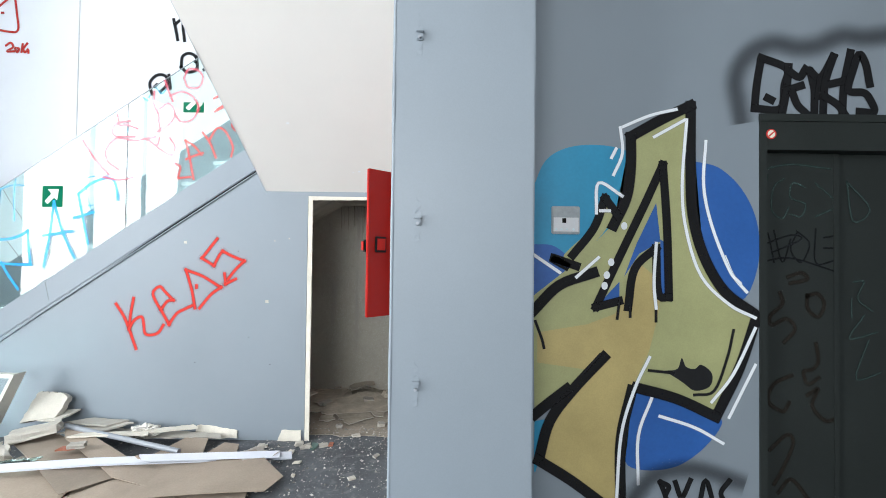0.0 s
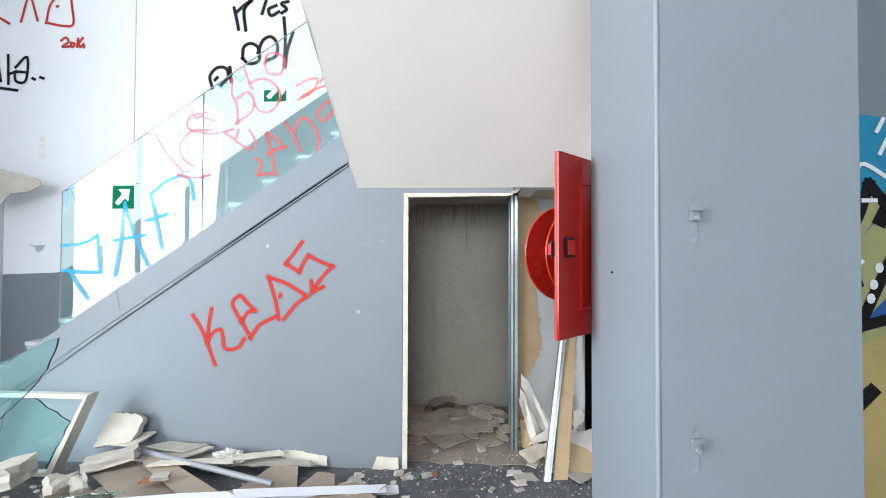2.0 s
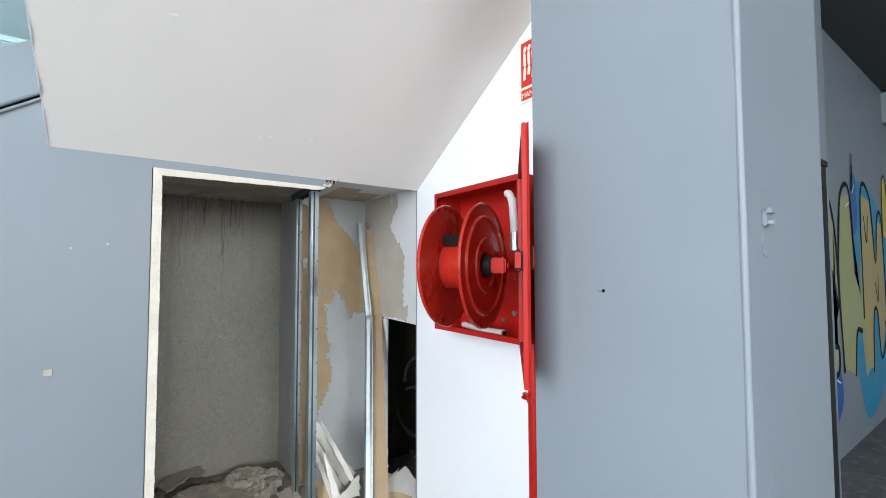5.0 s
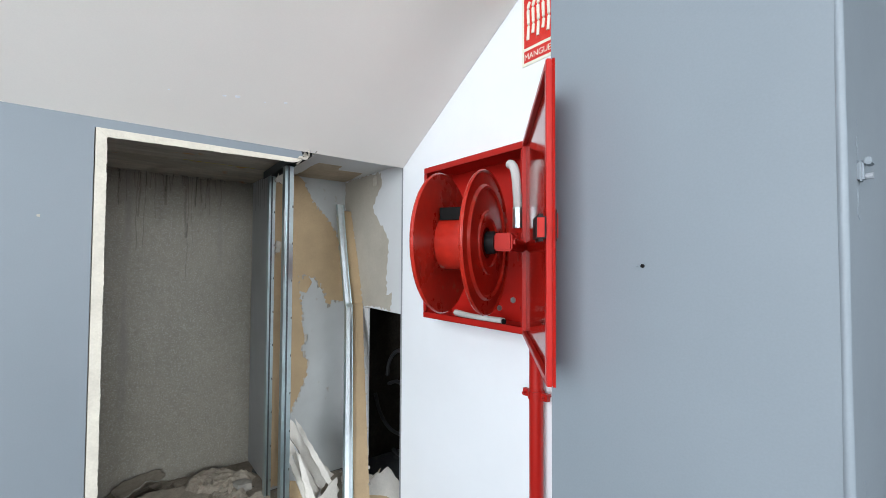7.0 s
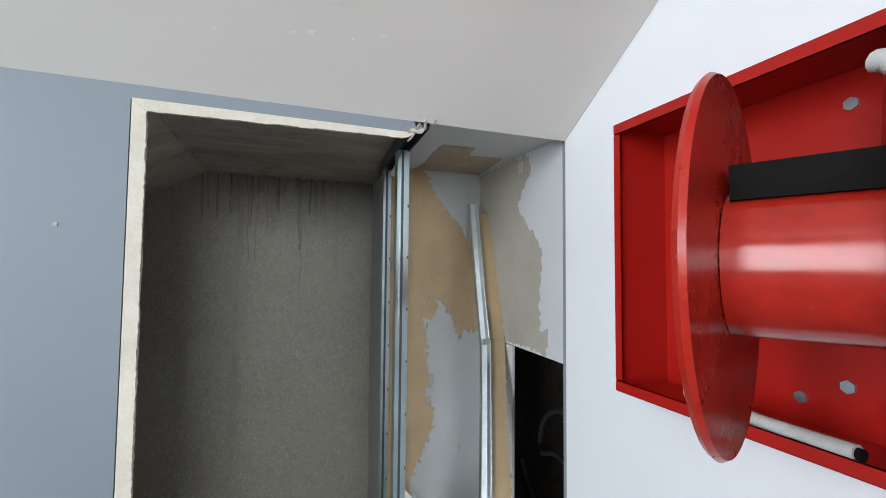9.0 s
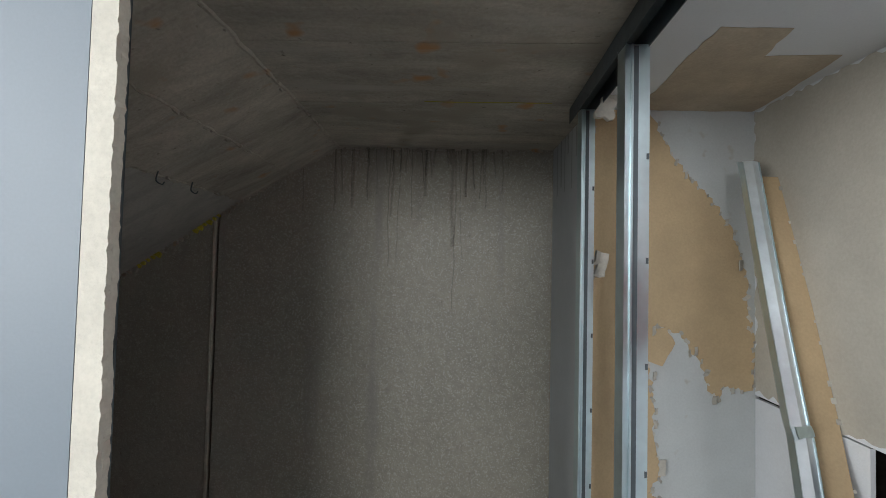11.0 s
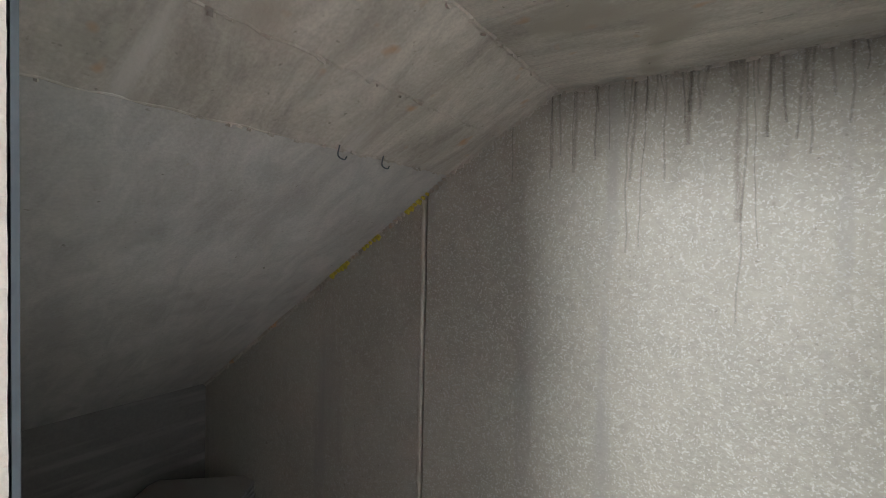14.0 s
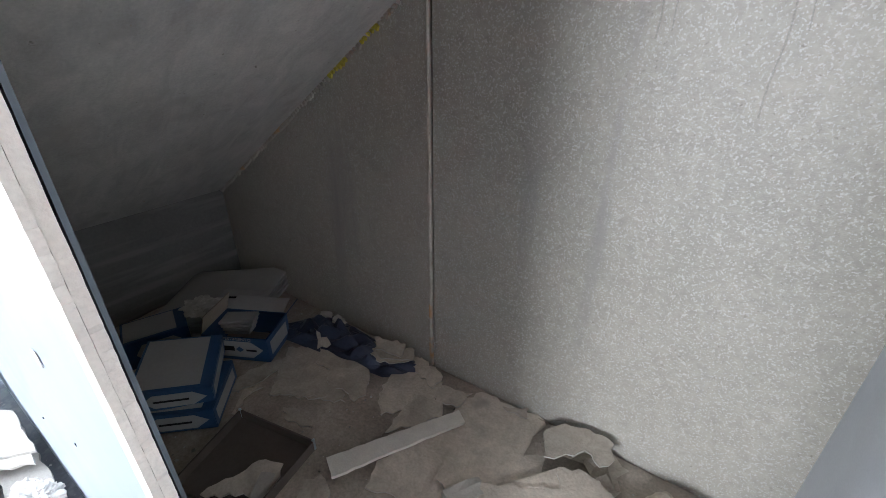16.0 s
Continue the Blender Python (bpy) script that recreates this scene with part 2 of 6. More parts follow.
M["darkceil"] = mat("dark_grey_soffit", (0.055, 0.055, 0.053), 0.9, vary=0.2, scale=2, fine=90)
M["shard"] = glass("thick_green_safety_glass", (0.62, 0.87, 0.84), 0.06)
M["pane"] = glass("window_glass", (0.97, 0.99, 0.99))


# ---- building helpers ----
def part(name, bm, material, parent=None, label="", smooth=False, bevel=0.0):
    """Links a bmesh as one mesh object, under a thing when one is given."""
    me = bpy.data.meshes.new(name)
    bmesh.ops.recalc_face_normals(bm, faces=bm.faces)
    if bevel:
        bmesh.ops.bevel(bm, geom=[e for e in bm.edges if len(e.link_faces) == 2 and e.calc_face_angle(0) > 0.6],
                        offset=bevel, segments=2, affect="EDGES", clamp_overlap=True)
    if smooth:
        for f in bm.faces:
            f.smooth = True
        for e in bm.edges:
            if len(e.link_faces) == 2 and e.calc_face_angle(0) > 0.7:
                e.smooth = False
    bm.to_mesh(me)
    bm.free()
    me.materials.append(M[material] if isinstance(material, str) else material)
    ob = new(name, me)
    if parent:
        ob.parent = parent
        ob.matrix_parent_inverse = Matrix.Translation(parent.location).inverted() if parent.type == "EMPTY" else Matrix()
    if label:
        ob["label"] = label
    return ob


def thing(name, at, label, category, group="", kind=""):
    e = new(name)
    e.empty_display_size = 0.1
    e.location = at
    return tagged(e, label, category, group, kind)


def structure(name, bm, material, label="", category="", bevel=0.0):
    return tagged(part(name, bm, material, bevel=bevel), label, category, kind="structure")


def box(x0, y0, z0, x1, y1, z1, bm=None, m=None):
    bm = bm or bmesh.new()
    mm = Matrix.Translation(((x0 + x1) / 2, (y0 + y1) / 2, (z0 + z1) / 2)) @ Matrix.Diagonal((abs(x1 - x0), abs(y1 - y0), abs(z1 - z0), 1))
    bmesh.ops.create_cube(bm, size=1, matrix=(m @ mm) if m else mm)
    return bm


def prism(points, axis, a, b, bm=None, m=None):
    """A polygon drawn in the two other axes, pushed from a to b along axis."""
    bm = bm or bmesh.new()

    def at(p, d):
        v = {"x": (d, p[0], p[1]), "y": (p[0], d, p[1]), "z": (p[0], p[1], d)}[axis]
        return m @ Vector(v) if m else Vector(v)
    lo, hi = [bm.verts.new(at(p, a)) for p in points], [bm.verts.new(at(p, b)) for p in points]
    bm.faces.new(lo), bm.faces.new(hi[::-1])
    for i in range(len(points)):
        j = (i + 1) % len(points)
        bm.faces.new((lo[i], lo[j], hi[j], hi[i]))
    return bm


def rod(a, b, r, n=14, bm=None, r2=None):
    bm = bm or bmesh.new()
    a, b = Vector(a), Vector(b)
    m = Matrix.Translation((a + b) / 2) @ (b - a).to_track_quat("Z", "Y").to_matrix().to_4x4()
    bmesh.ops.create_cone(bm, cap_ends=True, segments=n, radius1=r, radius2=r if r2 is None else r2, depth=(b - a).length, matrix=m)
    return bm


def smooth_line(pts, steps=6):
    """Catmull-Rom through the points."""
    pts = [Vector(p) for p in pts]
    if len(pts) < 3:
        return pts
    ext = [2 * pts[0] - pts[1], *pts, 2 * pts[-1] - pts[-2]]
    out = []
    for i in range(1, len(ext) - 2):
        p0, p1, p2, p3 = ext[i - 1:i + 3]
        for s in range(steps):
            t = s / steps
            out.append(0.5 * (2 * p1 + (p2 - p0) * t + (2 * p0 - 5 * p1 + 4 * p2 - p3) * t * t + (3 * p1 - p0 - 3 * p2 + p3) * t ** 3))
    return [*out, pts[-1]]


def hose_tube(pts, r, n=10, bm=None, steps=6):
    bm = bm or bmesh.new()
    pts = smooth_line(pts, steps)
    rings = []
    for i, p in enumerate(pts):
        d = (pts[min(i + 1, len(pts) - 1)] - pts[max(i - 1, 0)]).normalized()
        q = d.to_track_quat("Z", "Y")
        rings.append([bm.verts.new(p + q @ Vector((r * math.cos(2 * math.pi * k / n), r * math.sin(2 * math.pi * k / n), 0))) for k in range(n)])
    for a, b in zip(rings, rings[1:]):
        for k in range(n):
            bm.faces.new((a[k], a[(k + 1) % n], b[(k + 1) % n], b[k]))
    bm.faces.new(rings[0][::-1]), bm.faces.new(rings[-1])
    return bm


def lathe(profile, m, n=48, bm=None):
    """Turns (radius, height) points round the z axis of the pose m."""
    bm = bm or bmesh.new()
    rings = [[bm.verts.new(m @ Vector((r * math.cos(2 * math.pi * k / n), r * math.sin(2 * math.pi * k / n), z))) for k in range(n)] for r, z in profile]
    for a, b in zip(rings, rings[1:]):
        for k in range(n):
            bm.faces.new((a[k], a[(k + 1) % n], b[(k + 1) % n], b[k]))
    return bm


def ragged(points, step=0.03, rough=0.008, rng=random):
    """A polygon with its sides broken up unevenly."""
    out = []
    for i, p in enumerate(points):
        a, b = Vector(p), Vector(points[(i + 1) % len(points)])
        k = max(1, int((b - a).length / step))
        side = Vector((-(b - a).y, (b - a).x)).normalized()
        for s in range(k):
            j = rng.uniform(-rough, rough) if s else 0
            out.append(a.lerp(b, s / k) + side * j)
    return out


def slab(points, thick, m, bend=0.0, step=0.03, rough=0.008, seed=0):
    """A broken flat piece: ragged outline, its own thickness, warped a little."""
    rng = random.Random(seed)
    bm = prism(ragged(points, step, rough, rng), "z", 0, thick)
    bmesh.ops.triangulate(bm, faces=[f for f in bm.faces if len(f.verts) > 4])
    for v in bm.verts:
        v.co.z += bend * (math.sin(v.co.x * 5 + seed) + math.cos(v.co.y * 6 + seed)) + rng.uniform(-0.001, 0.001)
        v.co = m @ v.co
    return bm


def ribbon(bm, uvl, pts, width, place, close=False, lift=0.0):
    """A flat stroke of paint on a wall; place maps sheet coordinates to the wall."""
    pts = [Vector((p[0], p[1], 0)) for p in pts]
    pts = [Vector((p.x, p.y)) for p in smooth_line(pts, 5)] if len(pts) > 2 else [Vector((p.x, p.y)) for p in pts]
    rows = []
    for i, p in enumerate(pts):
        d = pts[min(i + 1, len(pts) - 1)] - pts[max(i - 1, 0)]
        d = d.normalized() if d.length else Vector((1, 0))
        nrm = Vector((-d.y, d.x)) * width / 2
        ext = d * width * 0.4 * (-1 if i == 0 else 1 if i == len(pts) - 1 else 0)
        rows.append([bm.verts.new(place(p + ext + nrm, lift)), bm.verts.new(place(p + ext, lift)), bm.verts.new(place(p + ext - nrm, lift))])
    for i in range(len(rows) - 1):
        a, b = rows[i], rows[i + 1]
        for j, (v0, v1) in enumerate(((0, 1), (1, 0))):
            f = bm.faces.new((a[j], b[j], b[j + 1], a[j + 1]))
            ends = (0.25 if i == 0 else 1, 0.25 if i == len(rows) - 2 else 1)
            for lo, val in zip(f.loops, (v0, v0, v1, v1)):
                lo[uvl].uv = (0, val)


def paint(name, strokes, width, place, material, parent=None, label="", lift=0.0):
    """strokes: polylines parted by '|', points as 'u,v' in sheet units."""
    made = []
    for i, line in enumerate(strokes.split("|")):
        bm = bmesh.new()
        uvl = bm.loops.layers.uv.new("UVMap")
        pts = [tuple(float(q) for q in w.split(",")) for w in line.split()]
        ribbon(bm, uvl, pts, width, place, lift=lift + 0.00004 * i)
        made.append(flat(name, bm, material, parent, label))
    return made


def flat(name, bm, material, parent=None, label=""):
    me = bpy.data.meshes.new(name)
    bm.to_mesh(me)
    bm.free()
    me.materials.append(M[material] if isinstance(material, str) else material)
    ob = new(name, me)
    if parent:
        ob.parent = parent
        ob.matrix_parent_inverse = Matrix.Translation(parent.location).inverted()
    if label:
        ob["label"] = label
    return ob


def fill(name, outline, place, material, parent=None, label="", lift=0.0, curved=True):
    """A filled patch of paint."""
    pts = [tuple(float(q) for q in w.split(",")) for w in outline.split()]
    if curved:
        pts = [(p.x, p.y) for p in smooth_line([(*p, 0) for p in [*pts, pts[0]]], 5)][:-1]
    bm = bmesh.new()
    f = bm.faces.new([bm.verts.new(place(Vector(p), lift)) for p in pts])
    bmesh.ops.triangulate(bm, faces=[f])
    return flat(name, bm, material, parent, label)


def text(name, words, size, m, material, parent=None, depth=0.0005, stretch=1.0):
    """Lettering in the built-in font, as a mesh."""
    cu = bpy.data.curves.new(name, "FONT")
    cu.body, cu.size, cu.extrude, cu.align_x = words, size, depth, "CENTER"
    tmp = bpy.data.objects.new(name, cu)
    me = bpy.data.meshes.new_from_object(tmp)
    bpy.data.objects.remove(tmp)
    me.transform(m @ Matrix.Diagonal((stretch, 1, 1, 1)))
    me.materials.clear()
    me.materials.append(M[material])
    ob = new(name, me)
    if parent:
        ob.parent = parent
        ob.matrix_parent_inverse = Matrix.Translation(parent.location).inverted()
    return ob

# ---- structure ----
FW, BW = 3.50, 4.84                      # front of the under-stair wall, face of the rear wall
SL = 0.676                               # rise of the stair per metre


def rake(x, z0=2.234):
    return z0 + SL * (x + 1.54)


structure("ground", box(-400, -400, -0.30, 400, 400, -0.20), "asphalt", "grey asphalt ground outside", "ground")
structure("floor", box(-7.0, -5.6, -0.2, 6.2, 5.1, 0.0), "floor", "dusty dark grey floor strewn with plaster grit", "floor")
structure("floor_closet", prism(ragged([(-3.4, 3.62), (-0.2, 3.60), (0.33, 3.62), (0.33, 4.3), (-0.17, 4.3), (-0.17, 4.88), (-3.4, 4.88)], 0.1, 0.03, random.Random(4)), "z", -0.01, 0.004),
          "dust", "closet floor under pale plaster dust", "floor")

# under-stair wall: rake, door opening, strip above the lintel, torn end
wall = prism([(-4.82, 0), (-1.09, 0), (-1.09, 2.012), (-0.30, 2.012), (-0.275, 2.030), (-0.285, 2.056), (-1.436, 2.056), (-1.436, rake(-1.436) + 0.02), (-4.82, 0.03)], "y", FW, FW + 0.018)
structure("wall_stair", wall, "grey", "grey-blue painted plasterboard wall under the stair", "wall")

# bare edge round the opening
lining = thing("door_1", (-1.07, FW, 0), "raw doorway opening with bare cream plaster edges", "doorway", kind="structure")
rng = random.Random(3)
part("jamb", prism([(-1.086, 0), *[(-1.05 + rng.uniform(-0.0016, 0.0016) + 0.002 * noise.noise(Vector((i * 0.09, 0, 0))), 1.973 * i / 260) for i in range(261)], (-1.05, 1.980), (-1.086, 2.014)], "y", FW - 0.003, FW + 0.006), "board", lining)
part("lintel", prism([(-1.086, 2.014), (-1.05, 1.981), *[(-1.05 + 0.73 * i / 120, 1.981 + 0.010 * i / 120 + rng.uniform(-0.0014, 0.0014) + 0.002 * noise.noise(Vector((i * 0.11, 7, 0)))) for i in range(1, 121)], (-0.298, 1.998), (-0.282, 2.012)], "y", FW - 0.003, FW + 0.006), "board", lining)
part("board_edge", prism([(-1.085, 0), *[(-1.0515 + rng.uniform(-0.0016, 0.0016) + 0.002 * noise.noise(Vector((i * 0.09, 4, 0))), 1.983 * i / 260) for i in range(261)], (-1.085, 1.998)], "y", FW + 0.0065, FW + 0.0185), "board", lining)
part("lintel_edge", prism([(-1.08, 2.006), (-1.05, 1.984), *[(-1.05 + 0.73 * i / 120, 1.984 + 0.010 * i / 120 + rng.uniform(-0.0016, 0.0016) + 0.002 * noise.noise(Vector((i * 0.11, 2, 0)))) for i in range(1, 121)], (-0.30, 2.008)], "y", FW + 0.0065, FW + 0.0185), "board", lining)
part("stud", box(-1.085, FW + 0.021, 0, -1.0545, FW + 0.026, 2.0), "darksteel", lining, "dark steel stud")

# closet: rear panels, end wall, partition, concrete ceiling
K = [(-0.16, 2.094), (-1.110, 2.094), (-1.545, 1.845), (-3.39, 0.632)]
rear = thing("wall_closet_rear", (-1.6, BW, 0), "rear wall of speckled exposed-aggregate concrete panels with damp streaks", "wall", kind="structure")
part("panel", prism([(-1.661, 0), (-3.46, 0), (-3.46, 0.60), (-1.661, 1.86)], "y", BW + 0.002, BW + 0.05), "aggregate", rear)
part("panel", prism([(-1.641, 0), (0.0, 0), (0.0, 2.2), (-1.10, 2.2), (-1.641, 1.86)], "y", BW, BW + 0.05), "aggregate", rear)
part("joint_bead", rod((-1.663, BW + 0.004, 0), (-1.663, BW + 0.004, 1.75), 0.011, 8), "concrete", rear)
# corner shade sits in this wall's dark colour
structure("wall_closet_end", box(-3.47, 3.53, 0, -3.39, BW, 0.70), "endwall", "low concrete end wall of the closet, its colour darkened for shade", "wall")
structure("wall_closet_side", box(-0.165, 4.3705, 0, -0.11, BW, 2.12), "sidegrey", "pale grey closet side wall with damp drips", "wall")
structure("ceiling_closet_flat", prism([K[0], K[1], (-1.11, 2.26), (-0.16, 2.26)], "y", FW + 0.0195, BW + 0.05), "concrete", "stained raw concrete underside of the landing", "ceiling")
structure("ceiling_closet_knee", prism([K[1], K[2], (-1.60, 2.02), (-1.2, 2.26), (-1.1101, 2.26)], "y", FW + 0.0195, BW + 0.05), "concrete", "brown stained raw concrete knee of the stair underside", "ceiling")
structure("ceiling_closet_slope", prism([K[2], K[3], (-3.39, 0.80), (-1.6001, 2.02)], "y", FW + 0.0195, BW + 0.05), "concrete_slope", "board-marked raw concrete underside of the stair flight", "ceiling")

# stair flight
flight = thing("stairs", (-4.6, 4.2, 0), "straight stair flight with grey stone treads", "stairs", kind="structure")
go, up = 0.262, 0.262 * SL
for i in range(14):
    x, z = -5.02 + go * i, up * (i + 1)
    bm = box(x, FW + 0.02, max(0, z - 0.17), x + go + 0.03, BW - 0.001, z - 0.03)
    part("riser", bm, "grey", flight)
    part("tread", box(x - 0.02, FW + 0.02, z - 0.03, x + go, BW - 0.001, z), "tread", flight, bevel=0.005)
structure("landing", box(-1.43, FW + 0.056, 2.262, 0.32, BW, 2.36), "tread", "stair landing slab", "landing")

# stringer with a double lip
string = thing("stringer", (-3.2, FW, 1.0), "grey painted raked stair stringer with a black strip as shadow gap", "stringer", kind="structure")
top0 = 2.406 - 2.227 + SL * 0.051
part("band", prism([(-4.82, 0.02), (-4.72, 0.0), (-1.437, rake(-1.437)), (-1.437, rake(-1.437) + top0), (-4.82, rake(-4.82) + top0)], "y", FW - 0.012, FW + 0.018), "grey", string)
for dz, r, mt in ((-0.012, 0.010, "grey"), (-0.042, 0.006, "grey")):
    part("lip", rod((-4.75, FW - 0.008, rake(-4.75) + dz), (-1.437, FW - 0.008, rake(-1.437) + dz), r, 8), mt, string)
# solid black strip painted in as the gap's shadow
part("gap", prism([(-4.7, rake(-4.7) - 0.036), (-1.437, rake(-1.437) - 0.036), (-1.437, rake(-1.437) - 0.020), (-4.7, rake(-4.7) - 0.020)], "y", FW - 0.002, FW + 0.01), "dark", string)
for x in (-3.36, -3.05, -3.62):
    part("rivet", rod((x, FW - 0.020, rake(x) - 0.018), (x, FW, rake(x) - 0.018), 0.008, 8), "tube", string)

# upper flight: sloped cream underside towards the room
soff = prism([(3.50, 2.052), (-0.3, 2.052 + 3.8 * 0.645), (-0.3, 2.3 + 3.8 * 0.645), (3.50, 2.30)], "x", -1.436, 0.323)
structure("ceiling_stair", soff, "cream", "smooth cream sloping underside of the upper stair flight", "ceiling")
edge = random.Random(9)
part_edge = prism([(3.49, 2.066), *[(3.49 - 0.06 * i, 2.059 + 0.06 * i * 0.645 + edge.uniform(-0.006, 0.004)) for i in range(62)], (-0.23, 4.62), (3.4, 2.3)], "x", -1.442, -1.4365)
structure("trim_stair_edge", part_edge, "pale", "chipped pale edge of the stair underside", "trim")

# rear wall above the stair, with a grey dado that follows the flight
structure("wall_rear", box(-6.0, BW + 0.051, 0, 6.0, BW + 0.25, 6.0), "white", "white painted rear wall of the stairwell", "wall")
dado = prism([(-5.69, 0), (-3.47, 0), (-3.47, 0.75), (-1.7, 1.95), (-1.62, 2.1), (-1.44, 2.3), (-1.44, 3.76), (-4.98, 1.385), (-5.07, 1.36), (-5.69, 1.335)], "y", BW + 0.047, BW + 0.0505)
structure("trim_dado", dado, "grey", "grey painted dado stepping up with the stair", "dado")
structure("trim_joint", box(-4.232, BW + 0.043, 1.9, -4.224, BW + 0.050, 6.0), "pale", "thin vertical joint strip in the white wall", "trim")
structure("wall_left_pier", box(-5.999, 4.5, 0, -5.69, BW + 0.0505, 2.30), "pale", "low pale grey wall return beside the stair", "wall")

# white side wall, pillar, lift wall
structure("wall_side_lower", box(0.325, 2.0, 0, 0.42, 3.500, 6.0), "white", "white painted side wall beside the hose cabinet", "wall")
structure("pillar", box(-0.155, 1.507, 0, 0.37, 2.07, 6.0), "grey", "grey-blue painted square pillar", "pillar", bevel=0.006)
structure("wall_lift_left", box(0.37, 1.95, 0, 1.512, 2.15, 6.0), "grey", "grey painted wall beside the lift", "wall")
structure("wall_lift_top", box(1.512, 1.95, 2.205, 2.36, 2.15, 6.0), "grey", "grey painted wall above the lift", "wall")
structure("wall_lift_return", box(2.36, 1.951, 0, 2.44, 2.1895, 6.0), "grey", "grey painted side of the lift shaft", "wall")
structure("wall_lift_right", box(2.36, 2.19, 0, 6.0, 2.39, 6.0), "grey", "grey painted wall beyond the lift", "wall")

# niche
structure("wall_niche_rear", box(-0.18, 4.318, 0, 0.36, 4.37, 2.12), "nichegrey", "pale grey rear board of the open niche", "wall")
niche = prism([(3.53, 1.187), (4.325, 1.20), (4.325, 2.12), (3.53, 2.12)], "x", 0.348, 0.360)
structure("wall_niche_side", niche, "nichewhite", "white board side of the niche above a dark hole", "wall")
structure("wall_niche_low", box(0.348, 3.95, 0, 0.360, 4.317, 1.190), "pale", "grey board beside the dark hole", "wall")
structure("ceiling_niche", box(-0.20, FW + 0.0, 2.088, 0.348, 4.33, 2.105), "nichewhite", "white board ceiling of the niche", "ceiling")
# cavity walls; their gloom comes from the dark colour
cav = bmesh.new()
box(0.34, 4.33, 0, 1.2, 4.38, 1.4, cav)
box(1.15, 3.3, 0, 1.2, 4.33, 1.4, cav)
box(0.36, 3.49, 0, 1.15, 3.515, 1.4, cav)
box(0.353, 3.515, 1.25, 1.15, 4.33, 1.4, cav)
structure("wall_cavity", cav, "cavity", "service cavity behind the niche, its darkness put into the colour", "wall")

# shell of the hall: facades with wide glazed openings, roof
# unseen solid walls are added to bound the window light
structure("wall_west_solid", box(-6.2, 0.9, 0, -6.0, 5.1, 6.0), "pale", "unseen wall added to cut the glazed front short", "wall")
structure("wall_west_low", box(-6.2, -5.6, 0, -6.0, 0.9, 0.35), "pale", "low sill wall under the glazed front", "wall")
structure("wall_west_high", box(-6.2, -5.6, 4.9, -6.0, 0.9, 6.0), "pale", "wall above the glazed front", "wall")
structure("wall_south_high", box(-6.2, -5.6, 4.0, 6.0, -5.4, 6.0), "pale", "wall above the glazed shopfront", "wall")
# unseen, white to bounce light back into the hall
structure("wall_south_right", box(0.2, -5.6, 0, 6.0, -5.4, 4.0), "white", "unseen white end wall added beside the shopfront", "wall")
structure("wall_east", box(6.0, -5.6, 0, 6.2, 5.1, 6.0), "grey", "grey painted end wall beyond the lift", "wall")
structure("ceiling_low", box(1.35, -5.4, 3.57, 5.999, 2.189, 3.80), "darkceil", "dark unpainted ceiling slab beyond the pillar", "ceiling")
structure("beam_east", box(5.72, -5.4, 3.19, 5.999, 2.189, 3.535), "grey", "grey painted bulkhead under the dark ceiling", "beam")
# unseen ceiling, white to raise the bounced light
structure("ceiling", box(-6.4, -5.8, 6.0, 6.3, 5.4, 6.2), "white", "unseen white hall ceiling added to bounce light", "ceiling")


def glazing(name, along, a, b, z0, z1, fixed, count, label):
    w = thing(name, (fixed, a, z0) if along == "y" else (a, fixed, z0), label, "window", kind="structure")

    def bar(u0, u1, w0, w1, mt, nm, d=0.03):
        part(nm, box(fixed - d, u0, w0, fixed + d, u1, w1) if along == "y" else box(u0, fixed - d, w0, u1, fixed + d, w1), mt, w)
    bar(a, b, z0, z0 + 0.08, "darksteel", "frame"), bar(a, b, z1 - 0.08, z1, "darksteel", "frame")
    step = (b - a) / count
    for i in range(count + 1):
        u = a + step * i
        bar(max(a, u - 0.03), min(b, u + 0.03), z0 + 0.08, z1 - 0.08, "darksteel", "mullion")
    return w


# added out of view to narrow the west light
structure("wall_west_far", box(-6.2, -5.6, 0.35, -6.0, -3.0, 4.9), "pale", "unseen wall added to narrow the glazed front", "wall")
glazing("window_1", "y", -3.0, 0.9, 0.35, 4.9, -6.1, 3, "tall glazed front with dark mullions")
# added out of view to narrow the south light
structure("wall_south_left", box(-6.0, -5.6, 0, -2.85, -5.4, 4.0), "white", "unseen white end wall added beside the shopfront", "wall")
glazing("window_2", "x", -2.85, 0.2, 0.0, 4.0, -5.5, 3, "glazed shopfront with dark mullions")

# ---- painted writing: strokes in centimetres on the wall ----
KEAS = (
    "54,60 60,51 65,40 71,24|68,65 66,52 65,40|65,40 69,47 75,50 77,44 78,37 82,35 89,37 93,43|"
    "91,56 87,62 84,69 86,73 90,75 94,71 101,64|101,64 96,63 91,56|91,56 98,44|98,44 104,53 111,57 117,60|111,89 125,84 140,75|"
    "111,89 116,73 119,58|140,75 132,69 123,58|120,76 120,75|136,115 130,107 124,99|124,99 129,96 134,93|134,93 138,101 141,105|"
    "141,105 149,101 159,97|159,97 152,90 146,82|143,86 144,78|144,78 152,82")
GLASS_BLUE = (
    "2,72 15,73 24,76 30,80|30,80 31,68 33,52|33,52 20,52 3,53|9,53 15,43 23,32|44,50 48,75 51,104|51,104 59,79 69,58|"
    "43,76 55,78 67,80|71,111 82,120 94,125|94,125 101,121 104,107|71,111 76,88 80,70|68,91 78,94 84,96")
